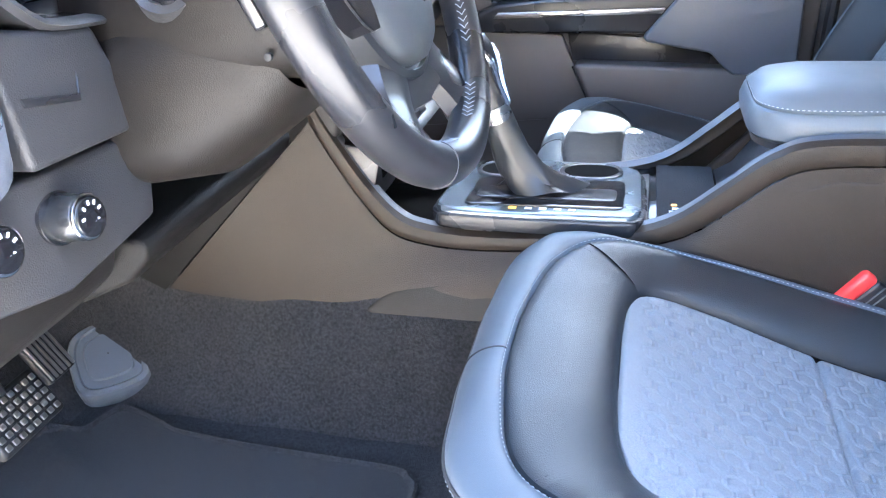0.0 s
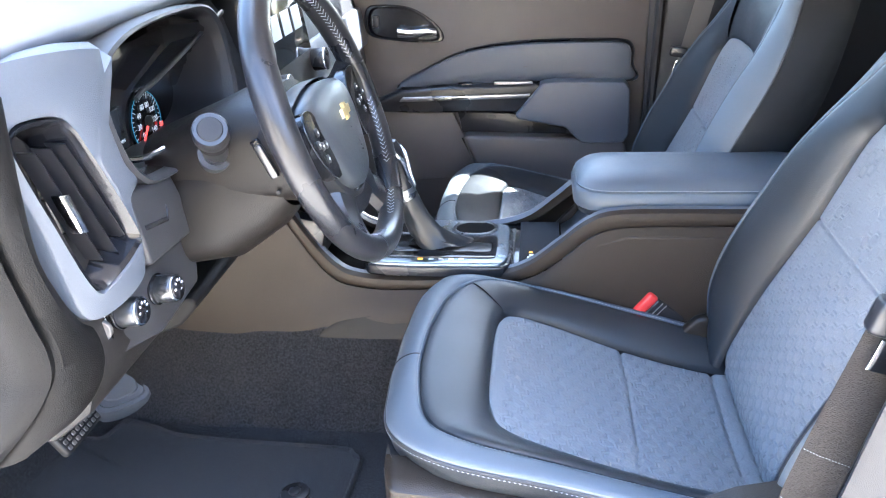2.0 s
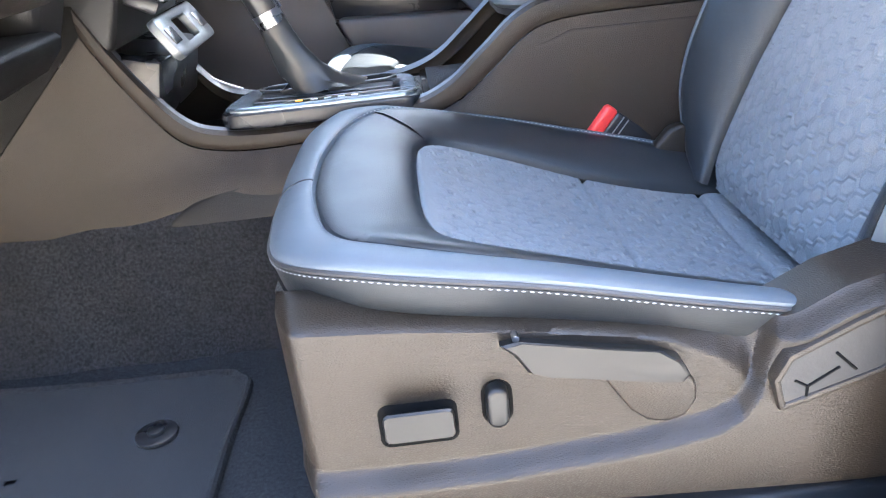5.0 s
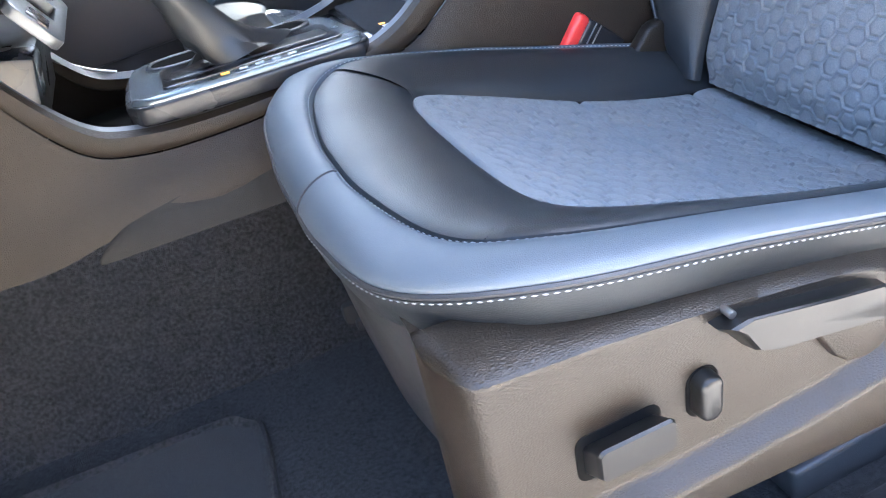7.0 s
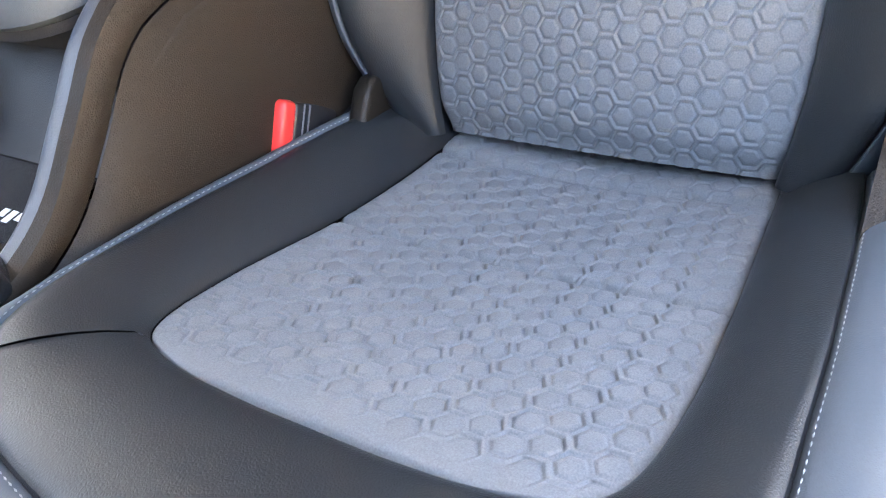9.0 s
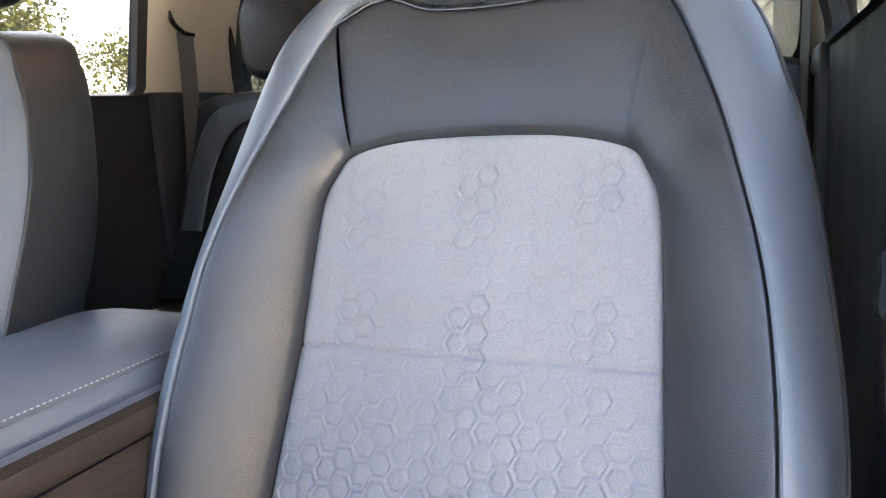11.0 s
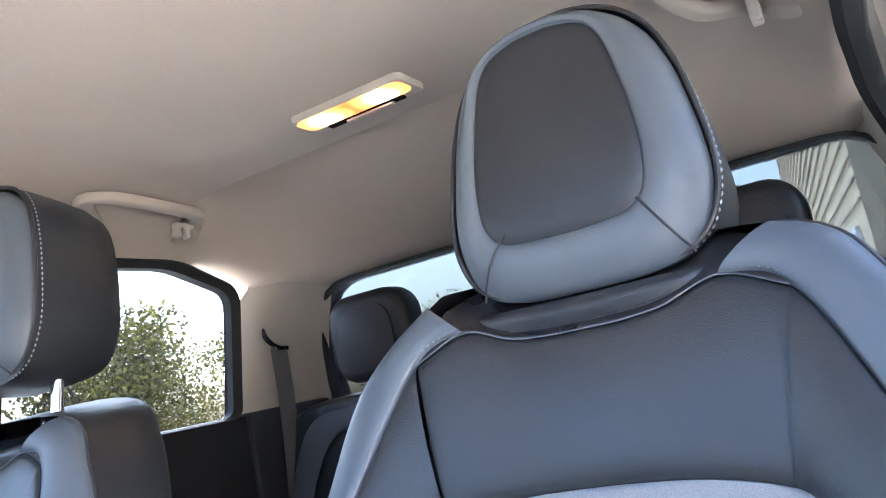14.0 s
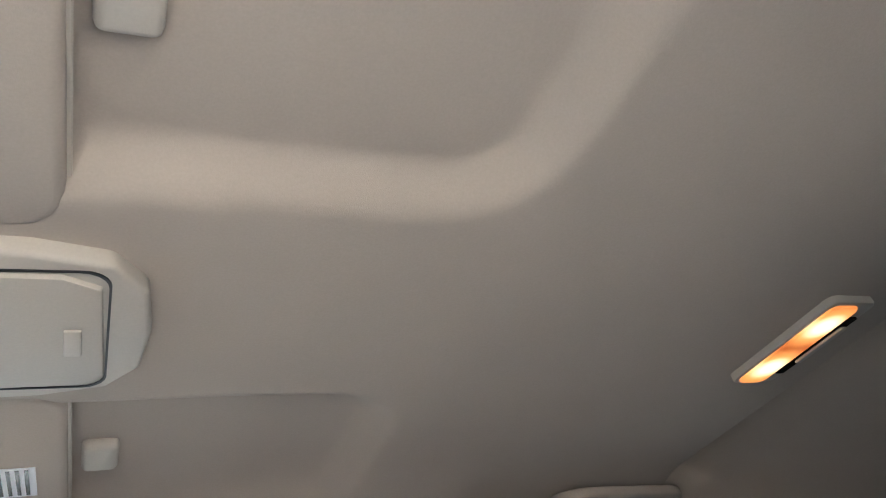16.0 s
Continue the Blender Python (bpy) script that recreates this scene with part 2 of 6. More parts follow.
def cr(pts, n=8, closed=False):
    """Points on a smooth curve through pts."""
    P = np.array(pts, float)
    K = len(P)
    out = []
    for i in range(K if closed else K - 1):
        if closed:
            a, b, c, d = P[(i - 1) % K], P[i], P[(i + 1) % K], P[(i + 2) % K]
        else:
            b, c = P[i], P[i + 1]
            a = P[i - 1] if i > 0 else 2 * b - c
            d = P[i + 2] if i + 2 < K else 2 * c - b
        for j in range(n):
            t = j / n
            out.append(0.5 * (2 * b + (c - a) * t + (2 * a - 5 * b + 4 * c - d) * t * t + (3 * b - a - 3 * c + d) * t ** 3))
    if not closed:
        out.append(P[-1])
    return np.array(out)


def both(half):
    """A half curve that ends in the middle (y = 0), with its mirror image."""
    h = [tuple(p) for p in half]
    return h + [(p[0], -p[1], *p[2:]) for p in reversed(h[:-1])]


def grid(rows, closed=False, flip=False, caps=False):
    """A surface through rows of points."""
    R = [np.array(r, float) for r in rows]
    n, m = len(R), len(R[0])
    vs = np.concatenate(R)
    fs = []
    for i in range(n - 1):
        for j in range(m if closed else m - 1):
            k = (j + 1) % m
            q = (i * m + j, i * m + k, (i + 1) * m + k, (i + 1) * m + j)
            fs.append(q[::-1] if flip else q)
    if caps:
        a, b = tuple(range(m)), tuple(range((n - 1) * m, n * m))
        fs += [a if flip else a[::-1], b[::-1] if flip else b]
    return list(map(tuple, vs)), fs


def between(A, B, n=8, bulge=0.0, groove=0.003, up=(0, 0, 1), power=0.5):
    """Rows from curve A to curve B, swelling by bulge along up, with a seam sunk at both ends."""
    A, B, up = np.array(A), np.array(B), np.array(up, float)
    rows = []
    ts = [0, 0.025, 0.07] + [0.07 + 0.86 * i / n for i in range(1, n)] + [0.93, 0.975, 1]
    for t in ts:
        h = bulge * (4 * t * (1 - t)) ** power
        e = min(t, 1 - t)
        g = groove * max(0, 1 - e / 0.05) ** 2
        rows.append(A + (B - A) * t + up * (h - g))
    return rows


def tube(curve, r=0.002, n=6, closed=False):
    C = np.array(curve, float)
    rows = []
    for i, p in enumerate(C):
        if closed:
            d = C[(i + 1) % len(C)] - C[i - 1]
        else:
            d = C[min(i + 1, len(C) - 1)] - C[max(i - 1, 0)]
        d = d / (np.linalg.norm(d) + 1e-9)
        a = np.cross(d, (0.13, 0.21, 0.97))
        a /= np.linalg.norm(a)
        b = np.cross(d, a)
        rr = r if np.isscalar(r) else r[i]
        rows.append([p + rr * (math.cos(q) * a + math.sin(q) * b) for q in np.linspace(0, 2 * math.pi, n, endpoint=False)])
    if closed:
        rows.append(rows[0])
    return grid(rows, closed=True, caps=not closed, flip=False)


def resample(curve, step):
    C = np.array(curve, float)
    d = np.r_[0, np.cumsum(np.linalg.norm(np.diff(C, axis=0), axis=1))]
    s = np.arange(0, d[-1], step)
    return np.array([[np.interp(q, d, C[:, k]) for k in range(3)] for q in s])


def stitches(curve, step=0.0062, length=0.0042, r=0.0009):
    """Single stitches along a curve, each a small flattened capsule."""
    C = resample(curve, step / 4)
    geos = []
    for i in range(0, len(C) - 3, 4):
        a, b = C[i], C[i + 3]
        d = b - a
        L = np.linalg.norm(d)
        if L < 1e-5:
            continue
        d /= L
        b = a + d * min(length, L)
        u = np.cross(d, (0, 0, 1.0))
        u = u / (np.linalg.norm(u) + 1e-9)
        w = np.cross(u, d)
        mid = (a + b) / 2
        vs = [a] + [mid + r * 1.3 * (math.cos(q) * u + math.sin(q) * w) for q in (0, 1.57, 3.14, 4.71)] + [b]
        vs[1:5] = [v for v in vs[1:5]]
        fs = [(0, 2, 1), (0, 3, 2), (0, 4, 3), (0, 1, 4), (5, 1, 2), (5, 2, 3), (5, 3, 4), (5, 4, 1)]
        geos.append((vs, fs))
    return join(*geos)


def bevelled(bm, w, seg=2, angle=30):
    es = [e for e in bm.edges if len(e.link_faces) == 2 and e.calc_face_angle(0) > radians(angle)]
    if w > 0:
        bmesh.ops.bevel(bm, geom=es, offset=w, segments=seg, affect="EDGES", profile=0.5, clamp_overlap=True)
    return bm


def box(x0, x1, y0, y1, z0, z1, w=0.004, seg=2):
    bm = bmesh.new()
    bmesh.ops.create_cube(bm, size=1)
    for v in bm.verts:
        v.co = Vector(((x0 + x1) / 2 + v.co.x * (x1 - x0), (y0 + y1) / 2 + v.co.y * (y1 - y0), (z0 + z1) / 2 + v.co.z * (z1 - z0)))
    return bevelled(bm, w, seg)


def turned(bm, m):
    bmesh.ops.transform(bm, matrix=m, verts=bm.verts)
    return bm


def prism(outline, axis, a, b, w=0.004, seg=2):
    """A closed outline (2D) pushed from a to b along an axis: 'y' takes (x, z), 'z' takes (x, y), 'x' takes (y, z)."""
    bm = bmesh.new()
    put = {"y": lambda p, h: (p[0], h, p[1]), "z": lambda p, h: (p[0], p[1], h), "x": lambda p, h: (h, p[0], p[1])}[axis]
    lo = [bm.verts.new(put(p, a)) for p in outline]
    hi = [bm.verts.new(put(p, b)) for p in outline]
    n = len(outline)
    bm.faces.new(lo)
    bm.faces.new(hi[::-1])
    for i in range(n):
        bm.faces.new((lo[i], hi[i], hi[(i + 1) % n], lo[(i + 1) % n]))
    bmesh.ops.recalc_face_normals(bm, faces=bm.faces)
    return bevelled(bm, w, seg)


def rounded(x0, x1, z0, z1, r, n=5):
    """A rounded rectangle as a closed 2D outline."""
    out = []
    for cx, cz, a0 in ((x1 - r, z1 - r, 0), (x0 + r, z1 - r, 90), (x0 + r, z0 + r, 180), (x1 - r, z0 + r, 270)):
        for i in range(n + 1):
            a = radians(a0 + 90 * i / n)
            out.append((cx + r * math.cos(a), cz + r * math.sin(a)))
    return out


def ring(outer, inner, axis, a, b, w=0.002):
    """A frame between two outlines with the same number of points, pushed from a to b."""
    put = {"y": lambda p, h: (p[0], h, p[1]), "z": lambda p, h: (p[0], p[1], h), "x": lambda p, h: (h, p[0], p[1])}[axis]
    bm = bmesh.new()
    n = len(outer)
    V = [[bm.verts.new(put(p, h)) for p in o] for o, h in ((outer, a), (outer, b), (inner, b), (inner, a))]
    for k in range(4):
        for i in range(n):
            bm.faces.new((V[k][i], V[k][(i + 1) % n], V[(k + 1) % 4][(i + 1) % n], V[(k + 1) % 4][i]))
    bmesh.ops.recalc_face_normals(bm, faces=bm.faces)
    return bevelled(bm, w, 2, 50)


def disc(c, axis, r, h, n=24, w=0.001, r2=None):
    """A round block at c along a direction."""
    bm = bmesh.new()
    bmesh.ops.create_cone(bm, cap_ends=True, segments=n, radius1=r, radius2=r if r2 is None else r2, depth=h)
    bevelled(bm, w, 2)
    q = Vector(axis).to_track_quat("Z", "Y").to_matrix().to_4x4()
    return turned(bm, Matrix.Translation(c) @ q)

# ---------------------------------------------------------------- front seats
CELL, CELL_S, PAIR_W, PAIR_H = .0182, .0079, .0336, .0220   # quilted cells: width, half spacing in a pair, spacing of pairs
C1 = both([(.50, .150, .315), (.40, .153, .334), (.30, .157, .361), (.19, .160, .402), (.122, .150, .428), (.100, .115, .436), (.094, .06, .437), (.093, 0, .437)])
C2 = both([(.50, .205, .345), (.40, .212, .376), (.30, .215, .403), (.19, .216, .433), (.075, .210, .459), (.020, .165, .457), (-.003, .07, .4545), (-.007, 0, .454)])
C3 = both([(0.49, 0.248, 0.362), (0.4, 0.254, 0.3834), (0.3, 0.257, 0.4072), (0.18, 0.258, 0.437), (0.05, 0.25, 0.459), (-0.025, 0.185, 0.448), (-0.045, 0.08, 0.435), (-0.047, 0, 0.432)])
BACK = np.array([(.430, .270), (.452, .325), (.464, .358), (.516, .480), (.573, .604), (.632, .765), (.670, .885), (.690, .935), (.705, .985)])
D1 = both([(.335, .148, 0), (.38, .156, 0), (.43, .160, 0), (.50, .160, 0), (.58, .155, 0), (.66, .151, 0), (.72, .146, 0), (.745, .136, 0), (.763, .120, 0), (.773, .07, 0), (.776, 0, 0)])
D2 = both([(.335, .185, .0), (.375, .205, .025), (.43, .223, .05), (.50, .229, .06), (.58, .228, .06), (.66, .220, .055), (.73, .203, .042), (.80, .181, .022), (.88, .143, .004), (.897, .10, .002), (.90, 0, .002)])
D3 = both([(.335, .20, -.02), (.375, .235, -.01), (.43, .260, .01), (.50, .268, .02), (.58, .268, .02), (.66, .260, .012), (.73, .250, .002), (.80, .234, -.004), (.872, .203, -.006), (.928, .140, -.008), (.936, .09, -.008)])


def on_back(zz, y, n=0.0):
    """A point of the backrest: height along its slope, side, and how far it stands proud of the middle."""
    x = np.interp(zz, BACK[:, 1], BACK[:, 0])
    dx = np.interp(zz + .01, BACK[:, 1], BACK[:, 0]) - np.interp(zz - .01, BACK[:, 1], BACK[:, 0])
    nx, nz = -.02, dx
    k = math.hypot(nx, nz)
    return (x + n * nx / k, y, zz + n * nz / k)


def hexes(a, b):
    """Quilting at places a (along), b (across): the distance from the middle of the nearest cell, how near the seam is that
    joins two cells into a pair, and the pair's row and column."""
    d1, d2 = np.full(a.shape, 9.0), np.full(a.shape, 9.0)
    i1, k1, i2, k2 = (np.zeros(a.shape) for _ in range(4))
    for sg in (-1, 1):
        kk = np.round((b - sg * CELL_S) / PAIR_W)
        for dk in (-1, 0, 1):
            k = kk + dk
            ii = np.round((a + sg * CELL / 4) / PAIR_H)
            for di in (-1, 0, 1):
                i = ii + di
                u = np.abs(a - i * PAIR_H + sg * CELL / 4)
                v = np.abs(b - k * PAIR_W - sg * CELL_S)
                d = np.maximum(u, .5 * u + .866 * v)
                m = d < d1
                n = ~m & (d < d2)
                d2, i2, k2 = np.where(m, d1, np.where(n, d, d2)), np.where(m, i1, np.where(n, i, i2)), np.where(m, k1, np.where(n, k, k2))
                d1, i1, k1 = np.where(m, d, d1), np.where(m, i, i1), np.where(m, k, k1)
    joined = np.where((i1 == i2) & (k1 == k2), np.exp(-((d2 - d1) / .0022) ** 2), 0)
    return d1, joined, i1, k1


def quilt(a, b, h=0.0016):
    """Relief of the quilting: flat pillowed cells with a pressed outline, in pairs, on a web that lies a little lower."""
    d, joined, i, k = hexes(a, b)
    e = d - CELL / 2
    line = np.exp(-((e + .0010) / .0011) ** 2) * (1 - .55 * joined)
    pillow = np.clip(1 - (d / (CELL / 2)) ** 3, 0, 1)
    web = np.clip((e + .0003) / .0011, 0, 1) * (1 - joined)
    return h * (.40 * pillow - .55 * line + .50 * web)


def cushion_insert(n=470, m=370):
    c = cr(C1[:8], 12)
    order = np.argsort(c[:, 0])
    xs, ys, zs = c[order, 0], c[order, 1], c[order, 2]
    x = np.concatenate([np.linspace(.0935, .135, 60), np.linspace(.136, .50, n - 60)])
    w = np.interp(x, xs, ys)
    z = np.interp(x, xs, zs)
    s = np.linspace(-1, 1, m)
    X = np.repeat(x[:, None], m, 1)
    Y = w[:, None] * s[None, :]
    Z = np.repeat(z[:, None], m, 1)
    Z = Z - 0.012 * np.cos(np.clip(Y / .16, -1, 1) * 1.57) * np.clip((X - .10) / .08, 0, 1)
    flat = np.clip((X - .104) / .02, 0, 1) * np.clip((1 - np.abs(s))[None, :] * w[:, None] / .012, 0, 1)
    strip = 1 - 0.45 * (X > .447)
    relief = quilt(X - .11, Y, .0028) * flat * strip
    edge = np.clip((1 - np.abs(s))[None, :] * w[:, None] / .008, 0, 1)
    edge = np.minimum(edge, np.clip((X - .0935) / .007, 0, 1))
    groove = -.0065 * np.exp(-((X - .30 - .004 * np.cos(Y * 12)) / .0036) ** 2) - .006 * np.exp(-((X - .447) / .004) ** 2)
    puff = .004 * np.exp(-((X - .47) / .02) ** 2)
    Z = Z + relief + groove + puff - .004 * (1 - edge) ** 2
    return grid(list(np.stack([X, Y, Z], 2)))


def back_insert(n=510, m=370):
    c = cr([(p[0], p[1]) for p in D1[:11]], 12)
    z = np.concatenate([np.linspace(.335, .73, n - 50), np.linspace(.7315, .7755, 50)])
    w = np.interp(z, c[:, 0], c[:, 1])
    s = np.linspace(-1, 1, m)
    Zp = np.repeat(z[:, None], m, 1)
    Y = w[:, None] * s[None, :]
    side = np.clip((1 - np.abs(s))[None, :] * w[:, None] / .012, 0, 1)
    fade = np.clip((.66 - Zp) / .2, 0.25, 1)
    along = (Zp - .335) * 1.09
    d, joined, row, col = hexes(along, Y)
    strong = np.zeros(Zp.shape, bool)
    for i, k in STITCHED:
        strong |= (row == i) & (col == k)
    keep = np.where(strong, np.maximum(fade, .8), fade)
    nrm = quilt(along, Y, .0026) * keep * side * np.clip((.772 - Zp) / .012, 0, 1)
    nrm = nrm - .003 * np.exp(-((Zp - .604) / .0022) ** 2)
    edge = np.minimum(np.clip((1 - np.abs(s))[None, :] * w[:, None] / .008, 0, 1), np.clip((.7765 - Zp) / .006, 0, 1))
    nrm = nrm - .004 * (1 - edge) ** 2 - .012 * np.exp(-((Zp - .335) / .02) ** 2)
    nrm = nrm + .010 * np.cos(np.clip((Zp - .47) / .15, -1, 1) * 1.57) * (1 - (s ** 2)[None, :])
    bx, bz = BACK[:, 0], BACK[:, 1]
    dx = np.interp(Zp + .01, bz, bx) - np.interp(Zp - .01, bz, bx)
    k = np.hypot(.02, dx)
    P = np.stack([np.interp(Zp, bz, bx) - nrm * .02 / k, Y, Zp + nrm * dx / k], 2)
    return grid(list(P), flip=True)


def nearest_pair(y, z):
    return round((z - .335) * 1.09 / PAIR_H), round(y / PAIR_W)


# pairs of cells that are outlined with pale thread: chains given by their side, and their lowest and highest places
STITCHED = sorted({nearest_pair(y, z) for y, lo, hi in ((-.022, .476, .576), (.060, .474, .506), (.008, .566, .590), (.006, .622, .645), (-.112, .570, .590),
    (-.112, .620, .648), (.112, .618, .640), (.004, .695, .748), (.112, .695, .728), (-.090, .716, .735)) for z in np.arange(lo, hi, .008)})


def stitched_pair(i, k):
    """Pale thread round one pair of cells of the backrest's quilting."""
    R = CELL / 2 / math.cos(radians(30))
    pts = []
    for sg, turns in ((1, (-120, -60, 0, 60, 120)), (-1, (60, 120, 180, 240, 300))):
        for q in turns:
            pts.append((i * PAIR_H - sg * CELL / 4 + R * math.sin(radians(q)), k * PAIR_W + sg * CELL_S + R * math.cos(radians(q))))
    out = []
    for m in range(len(pts)):
        p, q = pts[m], pts[(m + 1) % len(pts)]
        if math.dist(p, q) > .002:
            out += [(p[0] + (q[0] - p[0]) * t, p[1] + (q[1] - p[1]) * t) for t in (0, .33, .66)]
    cup = lambda z, y: .010 * math.cos(max(-1, min(1, (z - .47) / .15)) * 1.57) * (1 - (y / .155) ** 2)
    return tube([on_back(.335 + a / 1.09, y, cup(.335 + a / 1.09, y) - .0012) for a, y in out], .0007, 4, True)


def back_rows(A, B, n=8, bulge=0.0, groove=0.003):
    """Rows between two curves of the backrest given as height, side, proud."""
    A, B = np.array(A), np.array(B)
    rows = []
    for t in [0, 0.025, 0.07] + [0.07 + 0.86 * i / n for i in range(1, n)] + [0.93, 0.975, 1]:
        h = bulge * (4 * t * (1 - t)) ** 0.5 - groove * max(0, 1 - min(t, 1 - t) / 0.05) ** 2
        c = A + (B - A) * t
        rows.append([on_back(p[0], p[1], p[2] + h) for p in c])
    return rows


def headrest(base, wide=1.0):
    """The front of a headrest and its shell, seen along the slope of the backrest."""
    ins = [(.956, .0), (.957, .030), (.960, .050), (.970, .063), (.99, .070), (1.03, .070), (1.07, .064), (1.105, .056), (1.123, .044), (1.132, .022), (1.134, .0)]
    out = [(.914, .0), (.915, .045), (.922, .078), (.940, .097), (.98, .108), (1.03, .104), (1.075, .095), (1.11, .080), (1.135, .055), (1.147, .025), (1.149, .0)]
    rim = [(.918, .0), (.919, .045), (.926, .080), (.944, .101), (.98, .112), (1.03, .108), (1.075, .099), (1.114, .083), (1.140, .057), (1.152, .026), (1.154, .0)]

    def loop(h):
        d = .006 if h is ins else 0
        return [(z, y * wide + d) for z, y in h] + [(z, -y * wide + d) for z, y in reversed(h[1:-1])]

    def p3(z, y, n):
        return (base + (z - .956) * .19 - n, y, z + n * .18)
    I = cr(loop(ins), 5, True)
    O = cr(loop(out), 5, True)
    R = cr(loop(rim), 5, True)
    cen = np.array([1.05, 0.0])
    cap = []
    for t in (0.002, .3, .6, .85, .96, 1.0):
        c = cen + (I - cen) * t
        cap.append([p3(z, y, .004 * (1 - t * t) - .0025 * max(0, (t - .94) / .06)) for z, y in c])
    face = []
    for t in (0, .03, .1, .3, .5, .7, .85, .95, 1):
        c = I + (O - I) * t
        g = .0025 * max(0, 1 - t / .05) + .003 * max(0, 1 - (1 - t) / .05)
        face.append([p3(z, y, .006 * math.sin(math.pi * t) - .02 * t * t - g) for z, y in c])
    shell = []
    for t, k in ((0, 1), (.04, 1.005), (.12, 1.01), (.4, 1.0), (.7, .975), (.88, .91), (.97, .76), (1, .5), (1.01, .05)):
        c = cen + (R - cen) * k
        shell.append([p3(z, y, -.0225 - .122 * t) for z, y in c])
    corner = [p3(z, y, n) for z, y, n in ((.967, .055, .001), (.955, .063, .0045), (.943, .071, .003), (.931, .079, -.004), (.921, .086, -.014))]
    return grid(cap, True, flip=True), grid(face, True, flip=True), grid(shell, True, flip=True), np.array([p3(z, y, -.021) for z, y in R]), corner


def front_seat(label):
    seat = thing("car_seat", (.25, 0, .17), label, "car seat", "front seats")
    n = 12
    c1, c2, c3 = cr(C1, n), cr(C2, n), cr(C3, n)
    inner = np.clip((c3[:, 1] - .17) / .06, 0, 1) * np.clip((c3[:, 0] - .0) / .08, 0, 1)    # the border drops away beside the console
    c3[:, 2] -= .024 * inner
    c3[:, 1] -= .022 * inner
    part("cushion_insert", cushion_insert(), M_CLOTH, seat, "grey quilted honeycomb cloth")
    cut = 4 * n + 5
    last = len(c1) - cut - 1
    part("cushion_bolster", grid(between(c1[:cut + 1], c2[:cut + 1], 10, .012), flip=True), M_BLACK, seat, "black leather side bolster")
    part("cushion_bolster", grid(between(c1[last:], c2[last:], 10, .012), flip=True), M_BLACK, seat, "black leather side bolster")
    part("cushion_front_panel", grid(between(c1[cut:last + 1], c2[cut:last + 1], 10, .010), flip=True), M_BLACK, seat, "black leather front panel")
    rows = between(c2, c3, 9, .010, .0025, (0, 0, 1))
    outward = c3 - c2
    outward[:, 2] = 0
    outward /= np.linalg.norm(outward, axis=1)[:, None]
    rows = [r + outward * (.005 * math.sin(math.pi * min(1, i / (len(rows) - 1))) ** 0.8) for i, r in enumerate(rows)]
    border = part("cushion_border", grid(rows, flip=True), M_BLUE, seat, "slate blue leather border")
    o4 = c3 - outward * .001 + np.array((0, 0, -.014))
    c4 = c3 - outward * .005 + np.array((0, 0, -.030))
    c4b = c3 - outward * .013 + np.array((0, 0, -.040))
    part("cushion_skirt", grid([c3 - outward * .002, c3 + outward * .002 + np.array((0, 0, -.003)), o4, c4, c4b], flip=True), M_BLACK, seat)
    part("piping", tube(c3 + outward * .001, .0022), M_DARK, border)
    st = c3 + outward * .0022 + np.array((0, 0, -.0042))
    part("stitching", stitches(st, .0062, .0044, .00055), M_THREAD, border)
    s2 = c2 + outward * .003 + np.array((0, 0, .0030))
    part("stitching", stitches(s2, .0056, .0040, .00045), M_THREAD, border)
    # seams across the black leather and the border
    for sg in (1, -1):
        i = cut if sg > 0 else last
        seam = np.array([c1[i] * (1 - t) + c2[i + 2 * sg] * t + np.array((0, 0, .0105 * (4 * t * (1 - t)) ** .5 - .001)) for t in np.linspace(.03, .97, 10)])
        part("seam", tube(seam, .0011), M_DTHREAD, seat)
    mid = len(c2) // 2
    seam = [r[mid + 3] + np.array((-.0002, 0, .0004)) for r in rows[1:-1]]
    part("seam", tube(seam, .0009), M_DTHREAD, border)
    # what carries the cushion
    low = both([(.50, .225, .25), (.40, .232, .25), (.30, .234, .25), (.18, .235, .25), (.06, .232, .25), (.01, .19, .25), (-.012, .09, .25), (-.015, 0, .25)])
    part("seat_base", grid([c4b, cr(low, n) * np.array((1, 1, 1))], flip=True), M_DARK, seat)
    for y in (-.19, .19):
        part("seat_rail", box(-.02, .62, y - .022, y + .022, .168, .205, .006), M_RUBBER, seat, "black painted steel rail")
        for x in (.02, .56):
            part("rail_foot", box(x - .03, x + .03, y - .03, y + .03, .166, .185, .005), M_RUBBER, seat)
    part("rail_cover", prism([(.225, .205), (.30, .212), (.44, .214), (.60, .20), (.60, .168), (.228, .168)], "y", -.262, -.225, .006, 3), M_DARK, seat, "black plastic rail end cover")
    part("seat_pan", box(.02, .55, -.20, .20, .20, .262, .01), M_DARK, seat)
    # backrest
    b1, b2, b3 = cr(D1, 8), cr(D2, 8), cr(D3, 8)
    part("backrest_insert", back_insert(), M_CLOTH, seat, "grey quilted honeycomb cloth")
    for i, k in STITCHED:
        if abs(.335 + i * PAIR_H / 1.09 - .604) > .014:
            part("stitched_outline", stitched_pair(i, k), M_PALE, seat)
    k = 8 * 8
    part("backrest_bolster", grid(back_rows(b1[:k + 1], b2[:k + 1], 10, .012)), M_BLACK, seat, "black leather side bolster")
    part("backrest_bolster", grid(back_rows(b1[-k - 1:], b2[-k - 1:], 10, .012)), M_BLACK, seat, "black leather side bolster")
    yoke = both([(.88, .143, .003), (.897, .10, .002), (.884, .055, .001), (.881, 0, .001)])
    top1 = cr(D1[8:13], 12)
    top2 = cr(yoke, 8)
